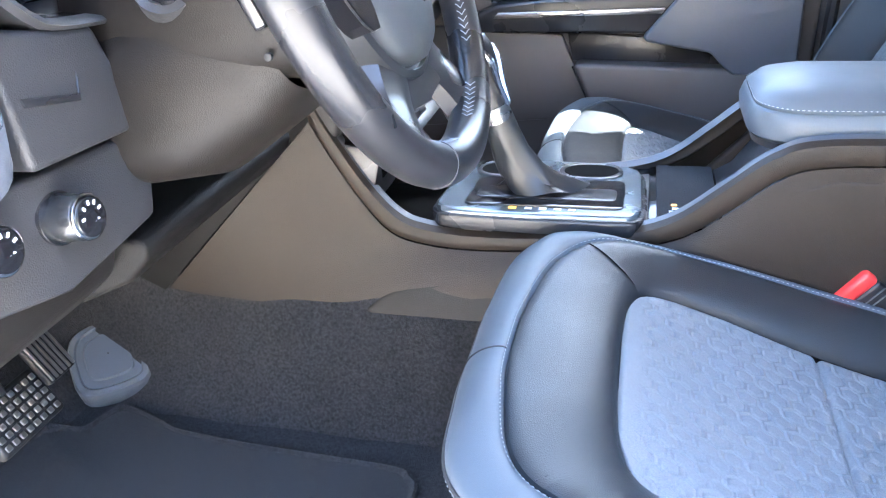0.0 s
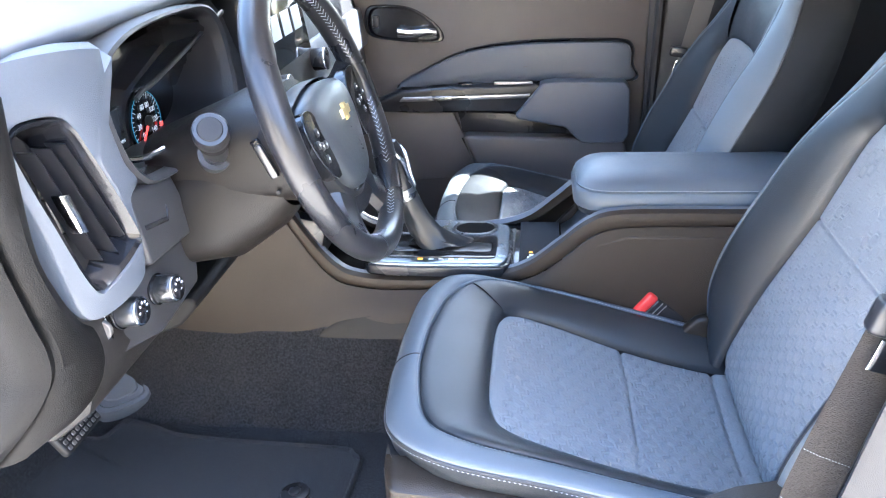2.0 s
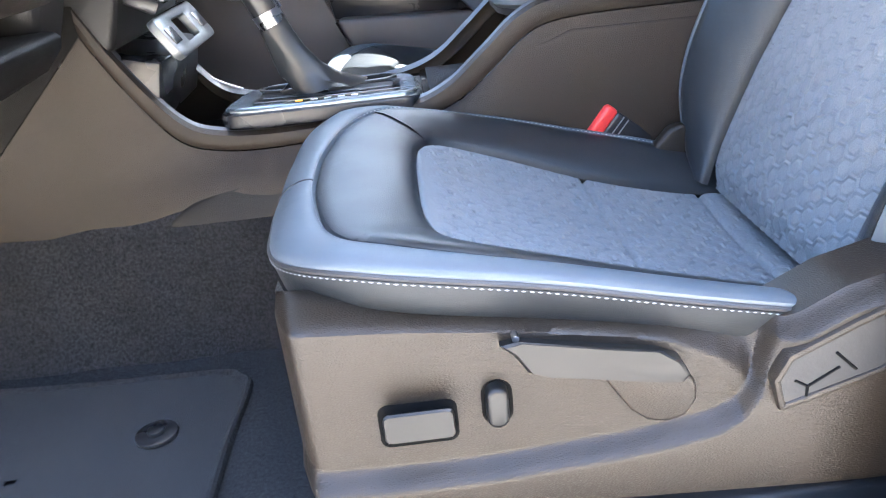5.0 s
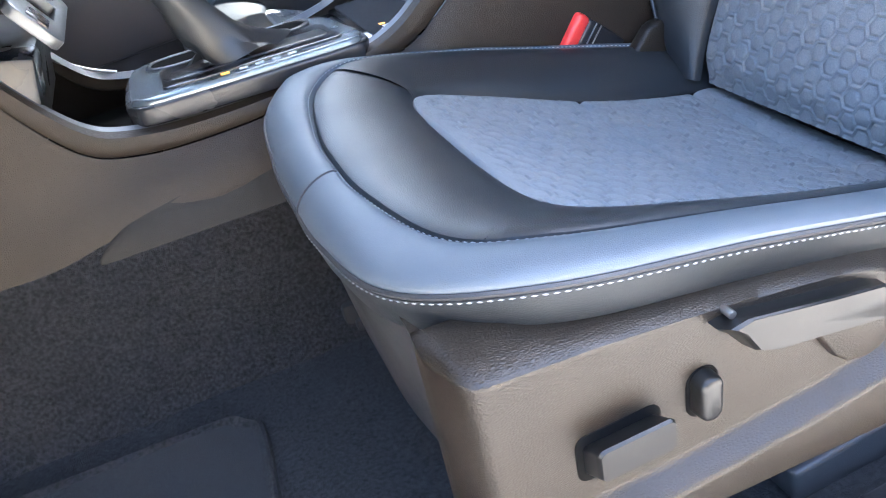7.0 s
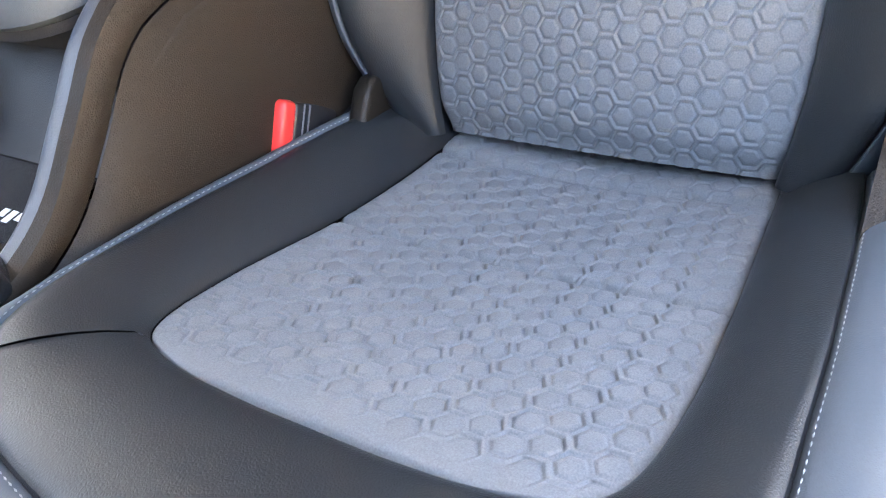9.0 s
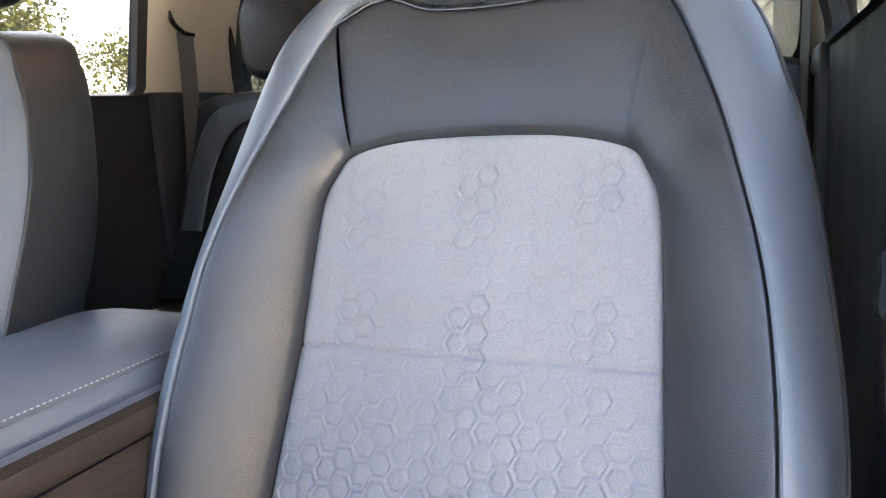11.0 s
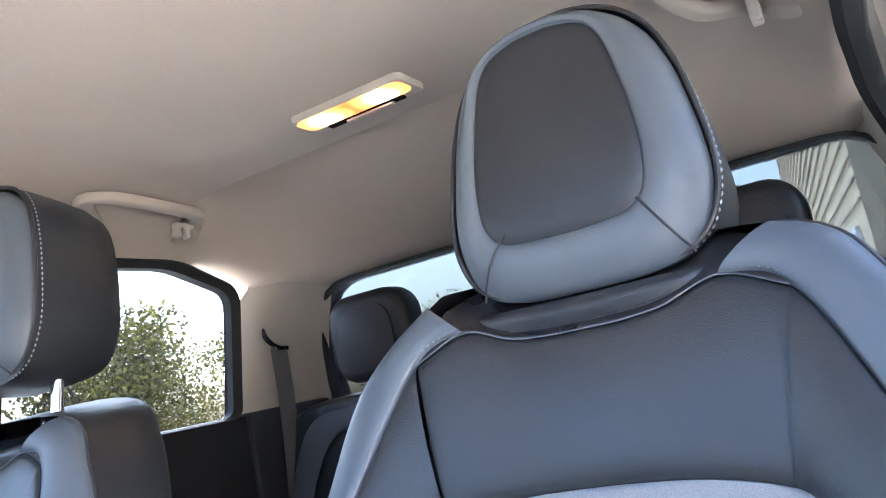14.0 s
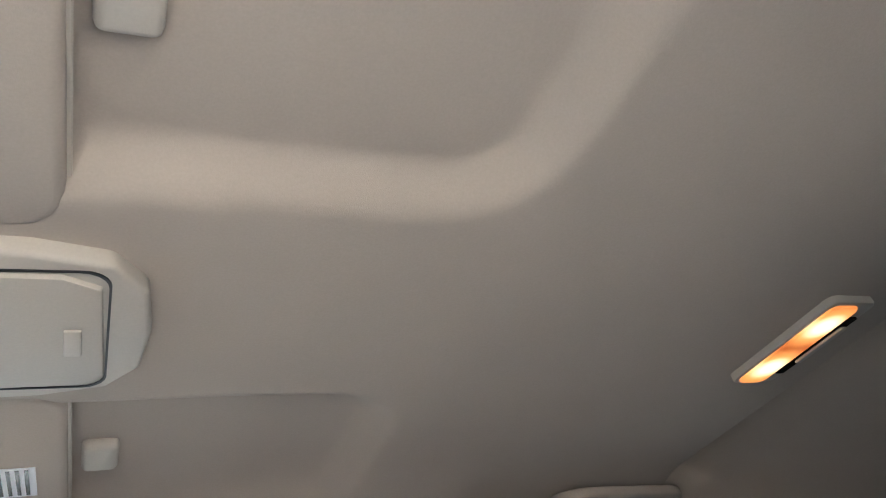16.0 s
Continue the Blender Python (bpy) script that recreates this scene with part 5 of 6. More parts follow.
def spoke(pts, wid, thick=.012, w0=.008):
    C = cr(pts, 6)
    rows = []
    for i, p in enumerate(C):
        d = C[min(i + 1, len(C) - 1)] - C[max(i - 1, 0)]
        d /= np.linalg.norm(d)
        n = np.array((-d[1], d[0]))
        b = np.interp(i / (len(C) - 1), np.linspace(0, 1, len(wid)), wid)
        prof = [(-1, -.4), (-.8, .6), (-.3, 1), (.3, 1), (.8, .6), (1, -.4), (.5, -1), (-.5, -1)]
        rows.append([H(p[0] + n[0] * b * q, p[1] + n[1] * b * q, w0 + thick * h) for q, h in prof])
    return grid(rows, True, caps=True)


for s in (1, -1):
    part("spoke", spoke([(s * .06, .02), (s * .11, .012), (s * .168, .006)], (.044, .036, .036)), M_WHEEL, wheel)
    part("lower_spoke", spoke([(s * .036, -.055), (s * .062, -.105), (s * .078, -.160)], (.036, .026, .030)), M_WHEEL, wheel)
    bp = part("button_pad", prism([(0, 0), (1, 0), (1, 1), (0, 1)], "z", 0, 1, 0), M_GLOSS, wheel, "gloss black button pad")
    me = bp.data
    o = by_angle([(s * .088, .048), (s * .128, .044), (s * .142, .018), (s * .122, -.018), (s * .084, -.034), (s * .082, .005)], (s * .110, .012), 30)
    bm = bmesh.new()
    lo = [bm.verts.new(H(u, v, .016)) for u, v in o]
    hi = [bm.verts.new(H(u, v, .034)) for u, v in o]
    bm.faces.new(hi)
    for i in range(30):
        bm.faces.new((lo[i], lo[(i + 1) % 30], hi[(i + 1) % 30], hi[i]))
    bmesh.ops.recalc_face_normals(bm, faces=bm.faces)
    bm.to_mesh(me)
    bm.free()
    me.materials.clear()
    me.materials.append(M_GLOSS)
    for du, dv in ((0, .016), (0, -.016), (.014, 0), (-.014, 0), (0, 0)):
        c = H(s * .110 + du, .010 + dv, .0355)
        part("button", disc(c, e3, .0052, .003, 16, .0008), M_SMOOTH, bp)
        part("button_mark", disc(H(s * .110 + du, .010 + dv, .0372), e3, .0016, .0006, 8, 0), M_WHITE, bp)
    part("pad_trim", tube([H(u, v, .032) for u, v in o], .0009, 5, True), M_GUN, bp)
plate_o = [(-.058, -.045), (.050, -.045), (.052, -.070), (.060, -.098), (.050, -.108), (0, -.112), (-.050, -.108), (-.060, -.098), (-.052, -.070)]
part("lower_plate", grid([[H(u, v, -.004) for u, v in plate_o], [H(u, v, .012) for u, v in plate_o], [H(u * .96, v * .98, .017) for u, v in plate_o], [H(u * .4, -.08 + (v + .08) * .4, .018) for u, v in plate_o], [H(0, -.08, .018) for u, v in plate_o]], True), M_WHEEL, wheel, "smooth black plate between the lower spokes")
for hu, hv in ((.020, .0055), (.0075, .011)):
    o = [(-hu, -hv), (hu - .004, -hv), (hu, hv), (-hu + .004, hv)]
    bm = bmesh.new()
    lo = [bm.verts.new(H(u, v + .022, .040)) for u, v in o]
    hi = [bm.verts.new(H(u * .94, v * .9 + .022, .0455)) for u, v in o]
    bm.faces.new(hi)
    for i in range(4):
        bm.faces.new((lo[i], lo[(i + 1) % 4], hi[(i + 1) % 4], hi[i]))
    bmesh.ops.recalc_face_normals(bm, faces=bm.faces)
    part("emblem", bm, M_GOLD, wheel, "plain gold emblem", False)
for k in range(3):
    part("moulded_mark", turned(box(-.0008, .0008, -.005 + k * .001, .005 - k * .001, -.001, .001, .0003), Matrix.Translation(H(.012, -.022 - k * .006, .0415))), M_SMOOTH, wheel)

# centre stack: screen, knobs, switch row and socket panel
stack = thing("centre_stack", (-.3, YC, .55), "black centre stack with touch screen and switches", "centre stack")
part("frame", prism([(-.34, .55), (-.265, .56), (-.245, .62), (-.270, .78), (-.285, .93), (-.31, .955), (-.36, .95)], "y", .252, .498, .010, 3), M_PLASTIC, stack)
part("side_trim", tube([(-.268, .250, .77), (-.28, .250, .88), (-.295, .250, .95)], .006, 8), M_SATIN, stack)
part("screen", turned(box(-.003, .003, -.098, .098, -.06, .06, .002), Matrix.Translation((-.278, YC, .868)) @ Matrix.Rotation(radians(-7), 4, "Y")), M_SCREEN, stack, "dark glass touch screen")
for i in range(3):
    part("screen_icon", turned(box(.003, .0036, -.09 + i * .06, -.045 + i * .06, -.015, .025, .001), Matrix.Translation((-.278, YC, .868)) @ Matrix.Rotation(radians(-7), 4, "Y")), emitter("icon%d" % i, (.12, .13, .14), .25), stack)
for y in (.262, .488):
    part("knob", disc((-.258, y, .785), (1, 0, .1), .021, .03, 28, .003), M_SMOOTH, stack)
    part("knob_rim", disc((-.246, y, .786), (1, 0, .1), .0215, .005, 28, .001), M_CHROME, stack, "chrome knob rim")
for i in range(5):
    part("switch", box(-.252, -.236, .285 + i * .036, .315 + i * .036, .63, .652, .003), M_SMOOTH, stack)
part("vent_panel", box(-.268, -.252, .25, .50, .70, .75, .006), M_GLOSS, stack)
for i in range(4):
    part("vent_slat", box(-.254, -.248, .255, .495, .705 + i * .011, .709 + i * .011, .001), M_SATIN, stack)
part("switch_shelf", turned(box(-.03, .03, -.10, .10, -.010, .010, .006), Matrix.Translation((-.232, YC, .617)) @ Matrix.Rotation(radians(28), 4, "Y")), M_SMOOTH, stack)
for i in range(6):
    part("toggle", turned(box(-.016, .022, -.012, .012, -.004, .006, .003), Matrix.Translation((-.215, .290 + i * .033, .622)) @ Matrix.Rotation(radians(28), 4, "Y")), M_SATIN if i % 2 else M_GLOSS, stack)
sock = part("socket_panel", turned(ring(rounded(-.10, .10, -.030, .030, .012), rounded(-.035, .035, -.016, .018, .004), "x", -.006, .006, .002), Matrix.Translation((-.205, YC - .005, .565)) @ Matrix.Rotation(radians(-32), 4, "Y")), M_PANEL, stack, "silver socket panel")
for y in (-.075, .075):
    part("socket", turned(box(.004, .008, y - .016, y + .016, -.012, .012, .003), Matrix.Translation((-.205, YC - .005, .565)) @ Matrix.Rotation(radians(-32), 4, "Y")), M_GUN, sock)
# cubby floor, its shade put into the near-black colour
part("pocket", box(-.30, -.14, .262, .488, .400, .406, .002), M_SHADE, stack)
part("pocket_back", prism([(-.30, .46), (-.235, .46), (-.215, .54), (-.30, .56)], "y", .262, .488, .004), M_SMOOTH, stack)

# ---------------------------------------------------------------- centre console
console = thing("centre_console", (.1, YC, .30), "brown-black centre console with gear gate and storage", "console")
top_c = cr([(-.300, .62), (-.272, .565), (-.235, .505), (-.200, .464), (-.165, .448), (-.10, .441), (.0, .444), (.09, .455), (.145, .475), (.195, .515), (.245, .556), (.30, .572), (.45, .574), (.66, .574)], 6)
low_c = cr([(-.300, .585), (-.280, .545), (-.245, .485), (-.208, .440), (-.165, .424), (-.10, .419), (.0, .424), (.095, .434), (.155, .452), (.205, .488), (.255, .530), (.31, .545), (.45, .548), (.66, .548)], 6)
for sg in (-1, 1):
    def Y(d):
        return YC + sg * d
    rows = [[(x, Y(.098), z - .004) for x, z in top_c], [(x, Y(.108), z + .002) for x, z in top_c], [(x, Y(.117), z) for x, z in top_c]]
    part("rail_cap", grid(rows, flip=sg > 0), M_DASH, console, "slate soft edge")
    rows = [[(x, Y(.117), z) for x, z in top_c], [(x, Y(.1275), z - .004) for x, z in top_c]]
    for t in (.4, .8, 1):
        rows.append([(a[0] + (b[0] - a[0]) * t, Y(.1275 + .003 * math.sin(t * 3.14)), a[1] - .004 + (b[1] + .004 - a[1]) * t) for a, b in zip(top_c, low_c)])
    rows.append([(b[0], Y(.124), b[1] - .0015) for b in low_c])
    part("side_band", grid(rows, flip=sg > 0), M_SIDE, console, "brown-black grained side band")
    bot = cr([(-0.53, 0.349), (-0.51, 0.347), (-0.48, 0.343), (-0.42, 0.339), (-0.36, 0.337), (-0.3, 0.337), (-0.22, 0.336), (-0.1, 0.334), (0, 0.332), (0.1, 0.342), (0.2, 0.342), (0.3, 0.342), (0.45, 0.342), (0.66, 0.342)], 6)
    upc = cr([(-.300, .583), (-.280, .543), (-.245, .483), (-.208, .438), (-.165, .422), (-.10, .417), (.0, .422), (.095, .432), (.155, .450), (.205, .486), (.255, .528), (.31, .543), (.45, .546), (.66, .546)], 6)
    rows = []
    for t in np.linspace(0, 1, 8):
        rows.append([(a[0] + (b[0] - a[0]) * t, Y(.128 + .033 * t * (1 - .55 * smooth((a[0] - .05) / .15)) + .006 * math.sin(3.14 * t) + .012 * max(0, -(a[0] + (b[0] - a[0]) * t) - .25)), a[1] + (b[1] - a[1]) * t) for a, b in zip(upc, bot)])
    part("side_panel", grid(rows, flip=sg > 0), M_SIDE, console, "brown-black grained side panel")
    # console front in the darkened plastic: its shadow is in the colour
    part("front_panel", grid([[(-.30, Y(.124), .62), (-.30, Y(.128), .585), (-.53, Y(.174), .352)], [(-.55, Y(.13), .64), (-.60, Y(.15), .60), (-.62, Y(.175), .40)]], flip=sg < 0), M_PLASTIC_SHADED, console)
    kick = cr([(-.236, .342), (-.214, .358), (-.184, .370), (-.137, .380), (-.082, .389), (.0, .396)], 5)
    rows = [[(x, Y(.128 + .033 * (.417 - z) / .08 + .0050), z) for x, z in kick], [(x, Y(.128 + .033 * (.417 - z) / .08 + .0080), z - .004) for x, z in kick], [(max(x, -.232), Y(.1655), .336) for x, z in kick]]
    # stands proud; the darker plastic paints the shade of a recess
    part("kick_panel", grid(rows, flip=sg > 0), M_COVER, console, "lower kick panel, darkened to suggest a recess")
    # felt-lined recess beside the seat
    fl = [(.155, .395), (.205, .455), (.262, .516), (.31, .531), (.66, .531), (.66, .345), (.17, .345)]
    yy = sorted((Y(.118), Y(.1285)))
    part("felt_panel", prism(fl, "y", yy[0] - .004 * (sg < 0), yy[1] + .004 * (sg > 0), .006, 3), M_SIDE, console, "grained panel beside the seat")
    f2 = [(.225, .42), (.266, .490), (.30, .512), (.66, .512), (.66, .36), (.22, .36)]
    yy = sorted((Y(.118), Y(.1300)))
    part("felt_inset", prism(f2, "y", yy[0], yy[1], .005, 3), M_FELT, console, "felt covered inset")
part("top_deck", grid([[(x, YC - .105, min(z, .4415) + .004) for x, z in top_c[27:70]], [(x, YC + .105, min(z, .4415) + .004) for x, z in top_c[27:70]]], flip=True), M_SMOOTH, console)
part("bin_body", box(.262, .66, YC - .105, YC + .105, .34, .560, .008), M_DARK, console)
part("bin_front", prism([(.185, .44), (.225, .465), (.262, .52), (.285, .545), (.31, .545), (.31, .44)], "y", YC - .10, YC + .10, .006), M_DARK, console)
part("phone_tray", box(.115, .205, YC - .10, YC + .10, .444, .452, .003), M_GLOSS, console, "gloss black tray")
part("tray_mat", box(.125, .20, YC - .10, YC + .10, .450, .4545, .002), M_MAT, console)
for i in range(4):
    part("print_bar", box(.140 + .004 * (i % 2), .152, .288 + .0 + i * .010, .295 + i * .010, .4545, .4549, 0), M_WHITE, console)
part("print_bar", box(.143, .150, .330, .336, .4545, .4549, 0), M_GLOW_O, console, "orange print")

part("cubby_trim", tube(cr([(-.258, .485, .532), (-.244, .485, .506), (-.223, .485, .482), (-.196, .485, .463), (-.165, .485, .449)], 5), .0028, 8), M_SATIN, console, "satin trim line along the cubby")

# gear gate plate
gate = thing("gear_gate", (-.03, YC, .45), "grey gloss gear gate plate with cup holders", "gear gate")
GX0, GX1, GY0, GY1 = -.152, .108, .252, .498


def tilted(bm):
    """The gate and what lies on it slope down towards the passenger."""
    for v in bm.verts:
        v.co.z -= .104 * (v.co.y - .262)
    return bm


gp = cr([(GX0, .30), (GX0 + .006, .27), (GX0 + .03, .253), (-.02, .2465), (.075, .247), (.098, .256), (.107, .285), (.107, .35), (.104, .45), (.085, .484), (.05, .494), (-.03, .498), (-.11, .494), (GX0 + .012, .476), (GX0 + .001, .43)], 5, True)
part("plate", tilted(prism(gp, "z", .452, .472, .005, 3)), surface("gloss_grey_plate", (.20, .235, .262), .24, metal=.6, grain=400, bump=0.02, vary=.08), gate)
weave = surface("carbon_weave", (.022, .023, .026), .27, grain=1400, kind="noise", bump=.25, vary=.2, stretch=(1, 1, 1), depth=.001)
part("edge_band", tilted(prism([((x + .02) * 1.045 - .02, (y - .37) * 1.03 + .37) for x, y in gp], "z", .444, .4655, .004, 3)), weave, gate, "carbon-look edge band")
part("inner_panel", tilted(prism(rounded(-.115, .085, .272, .392, .012), "z", .468, .4745, .0015)), M_GLOSS, gate)
part("shift_slot", tilted(prism(rounded(-.105, .075, .300, .350, .010), "z", .470, .4752, .001)), M_SMOOTH, gate)
for i, x in enumerate((-.050, -.030, -.012, .006, .024)):
    part("gear_mark", tilted(box(x - .0045, x + .0045, .262, .269, .4722, .4730, .0)), M_GLOW_O if i == 0 else M_WHITE, gate, "lit orange gear mark" if i == 0 else "")
for x in (-.085, .035):
    part("cup_rim", tilted(ring(rounded(x - .045, x + .045, .402, .484, .036, 6), rounded(x - .038, x + .038, .409, .477, .032, 6), "z", .466, .4745, .002)), M_GUN, gate)
    # no hole is cut: a flat black cap paints the cup's dark inside
    part("cup_well", tilted(prism(rounded(x - .038, x + .038, .409, .477, .032, 6), "z", .468, .4728, .0)), M_SHADE, gate)

shift = thing("gear_selector", (-.05, .335, .47), "black leather gear selector with pleated boot", "gear selector")
rows = []
for t, (cx, cz, hx, hy) in enumerate(((-.022, .473, .056, .026), (-.034, .483, .038, .023), (-.048, .500, .028, .020), (-.060, .522, .023, .0175), (-.070, .545, .0195, .016), (-.078, .565, .0175, .0155))):
    ringp = []
    for q in np.linspace(0, 2 * math.pi, 28, endpoint=False):
        f = 1 + .17 * math.sin(q * 3 + t * 1.7) * (1 - t / 6) + .05 * math.sin(q * 5 - t)
        ringp.append((cx + hx * f * math.cos(q), .333 + hy * f * math.sin(q), cz + .012 * math.cos(q) * (t / 5) + .004 * math.sin(q * 4 + t)))
    rows.append(ringp)
part("boot", grid(rows, True, flip=False), M_BLACK, shift, "creased black leather boot")
part("collar", tube([(-.076, .333, .562), (-.083, .333, .580)], [.0185, .020], 24), M_SATIN, shift, "satin collar")
kn = [((-.082, .333, .578), .018, .016), ((-.090, .333, .60), .019, .017), ((-.099, .333, .625), .022, .020), ((-.108, .333, .648), .026, .023), ((-.114, .333, .664), .022, .020), ((-.117, .333, .671), .010, .009)]
part("knob", grid([[(c[0] + a * math.cos(q), c[1] + b * math.sin(q), c[2] + .35 * a * math.cos(q)) for q in np.linspace(0, 2 * math.pi, 28, endpoint=False)] for c, a, b in kn], True, caps=True), M_WHEEL, shift, "black leather knob")
for sg in (-1, 1):
    part("knob_trim", tube(cr([(-.064, .333 + sg * .004, .585), (-.073, .333 + sg * .012, .612), (-.080, .333 + sg * .019, .640), (-.090, .333 + sg * .022, .655)], 5), .0042, 8), M_CHROME, shift, "chrome knob trim")

# padded lid
lidt = thing("armrest_lid", (.4, YC, .55), "slate leather padded console armrest lid", "armrest")


def lid_ring(z, ins):
    r = max(.03, .055 - ins * .4)
    z = .543 + (z - .548) * .80
    return [(x, y, z) for x, y in rounded(.222 + ins, .65 - ins, YC - .098 + ins, YC + .098 - ins, r, 9)]


part("pad_side", grid([lid_ring(.562, .006), lid_ring(.570, -.001), lid_ring(.588, -.003), lid_ring(.606, .001), lid_ring(.609, .004)], True), M_BLUE, lidt, "slate leather side")
part("pad_top", grid([lid_ring(.608, .005), lid_ring(.613, .004), lid_ring(.626, .014), lid_ring(.634, .032), lid_ring(.638, .055)], True, caps=True), M_BLUE, lidt, "slate leather top")
part("stitching", stitches(lid_ring(.6145, .0035) + [lid_ring(.6145, .0035)[0]], .0056, .0042, .0005), M_THREAD, lidt)
part("base", grid([lid_ring(.548, .014), lid_ring(.552, .006), lid_ring(.562, .005)], True), M_DARK, lidt, "black plastic underside")

# ---------------------------------------------------------------- seat side shield, switches and belts
shield = thing("seat_shield", (.2, -.26, .22), "brown-black grained plastic seat side shield", "seat trim")
SH_TOP = np.array([(-.03, .438), (.063, .430), (.191, .413), (.30, .392), (.336, .388), (.358, .390), (.40, .412), (.46, .428), (.56, .432)])
SH_FIELD = np.array([(-.03, .432), (.022, .428), (.144, .409), (.23, .394), (.27, .382), (.307, .360), (.325, .342), (.333, .328), (.345, .315), (.56, .30)])
SH_LEDGE = np.array([(-.03, .304), (.05, .300), (.12, .300), (.18, .304), (.229, .307), (.28, .314), (.305, .320), (.322, .330), (.335, .352), (.350, .40), (.37, .43), (.56, .60)])
SH_LOW = np.array([(-.03, .272), (.05, .268), (.152, .258), (.284, .250), (.40, .243), (.56, .24)])


def shield_y(x, z):
    """How far out the shield stands: a field, a band above it that leans in, and below and behind it a bolder flank."""
    top, fld, led = (np.interp(x, c[:, 0], c[:, 1]) for c in (SH_TOP, SH_FIELD, SH_LEDGE))
    y = -.268 + .026 * smooth((z - fld) / max(.010, top - fld)) * (1 - smooth((x - .32) / .05))
    y -= .017 * smooth((led - z) / .017)
    y += .020 * smooth((z - top + .012) / .012) + .045 * smooth((-.002 - x) / .030) ** 2
    return y


rows = []
for x in np.concatenate([np.linspace(-.026, .02, 16), np.linspace(.025, .29, 54), np.linspace(.293, .38, 46), np.linspace(.385, .55, 24)]):
    top, low = np.interp(x, SH_TOP[:, 0], SH_TOP[:, 1]), np.interp(x, SH_LOW[:, 0], SH_LOW[:, 1])
    low += .02 * smooth((.01 - x) / .036)
    zs = np.linspace(low, top, 90)
    col_ = [(x, shield_y(x, z), z) for z in zs]
    rows.append([(x, -.215, low), (x, col_[0][1] + .012, low - .003)] + col_ + [(x, -.215, top)])
rows = [[(x, -.215, z) for x, y, z in rows[0]]] + rows + [[(x, -.215, z) for x, y, z in rows[-1]]]
part("panel", grid(rows), M_SHIELD, shield, "grained field with a bolder flank below")
lev_o = [(.137, .411), (.145, .404), (.156, .386), (.170, .380), (.222, .370), (.262, .362), (.273, .361), (.2775, .367), (.271, .379), (.255, .391), (.214, .399), (.150, .413)]
lev_b = [(x + .002, z - (.009 if z > .39 else .005)) for x, z in lev_o]
n_ = len(lev_o)
lev = part("height_lever", grid([[(x, -.262, z) for x, z in lev_b], [(x, -.276, z) for x, z in lev_b], [(x * .98 + .0042, -.2885, z * .98 + .0077) for x, z in lev_o], [(x * .93 + .0147, -.2905, z * .93 + .0271) for x, z in lev_o], [(.2, -.2905, .387) for x, z in lev_o]], True, flip=True), M_BUTTON, shield, "black lever")
part("lever_hub", prism([(.213, .368), (.222, .352), (.237, .329), (.250, .318), (.266, .314), (.280, .319), (.288, .332), (.287, .348), (.276, .366)], "y", -.2745, -.262, .003, 3), M_SHIELD, lev)
sw = part("slide_switch", grid([[(x, y, z - .014 * (y + .288) / .02) for x, z in rounded(.0475, .1005, .3365, .3625, .0045, 4)] if y > -.288 else [(x * .96 + .003, y, z * .90 + .035) for x, z in rounded(.0475, .1005, .3365, .3625, .0045, 4)] for y in (-.262, -.284, -.2879, -.290)], True, caps=True), M_BUTTON, shield, "black power seat switch")
# flat black patches under the two switches paint the shade of their wells
part("switch_well", prism(rounded(.0425, .1035, .318, .357, .008, 5), "y", -.2688, -.262, .0), M_SHADE, shield)
part("recline_switch", prism(rounded(.1255, .1425, .332, .368, .0082, 6), "y", -.281, -.262, .004, 3), M_BUTTON, shield, "black oval switch")
part("switch_well", prism(rounded(.1225, .1465, .328, .369, .0118, 6), "y", -.2688, -.262, .0), M_SHADE, shield)
part("screw_boss", disc((.151, -.271, .4065), (0, 1, 0), .003, .010, 10, .001), M_SATIN, shield)
# tray for the belt anchor at the back of the shield
tray_o = [(.340, .351), (.350, .372), (.398, .396), (.44, .414), (.49, .432), (.49, .372), (.45, .360), (.422, .346), (.38, .332), (.347, .322)]
tray_i = [(.346, .350), (.354, .367), (.400, .390), (.44, .407), (.484, .424), (.484, .376), (.45, .366), (.420, .352), (.38, .339), (.351, .329)]
tray = part("anchor_tray", ring(tray_o, tray_i, "y", -.289, -.262, .003), M_SHIELD, shield, "raised tray rim round a floor darkened like a recess")
# floor lies nearly flush; its dark colour replaces the shade of a recess
part("tray_floor", prism(tray_i, "y", -.2868, -.262, .0), M_RUBBER, tray)
for p, q in (((.357, .343), (.367, .3365)), ((.367, .3365), (.367, .326)), ((.367, .3365), (.390, .351)), ((.386, .364), (.403, .347))):
    # slits are black bars, shade given as colour
    part("tray_slit", tube([(p[0], -.287, p[1] + .006), (q[0], -.287, q[1] + .006)], .0012, 6), M_SHADE, tray)

belt = thing("seat_belt", (.47, -.29, .40), "brown-black driver seat belt with stitched end", "seat belt")
A = cr([(.452, -.288, .395), (.445, -.292, .44), (.455, -.292, .50), (.475, -.288, .58), (.500, -.284, .67), (.53, -.290, .80), (.575, -.275, .95), (.615, -.228, 1.11)], 6)
rows, rows2 = [], []
for i, p in enumerate(A):
    t = i / (len(A) - 1)
    wv = np.array((.0225, -.006, -.006))
    crv = .002 * math.sin(t * 9)
    rows.append([p - wv + (0, crv, 0), p - wv * .4 + (0, -.002, 0), p + wv * .4 + (0, -.002, 0), p + wv + (0, -crv, 0)])
    rows2.append([q + np.array((0, .0016, 0)) for q in rows[-1]])
web = part("webbing", join(grid(rows), grid(rows2, flip=True)), M_BELT, belt, "ribbed webbing")
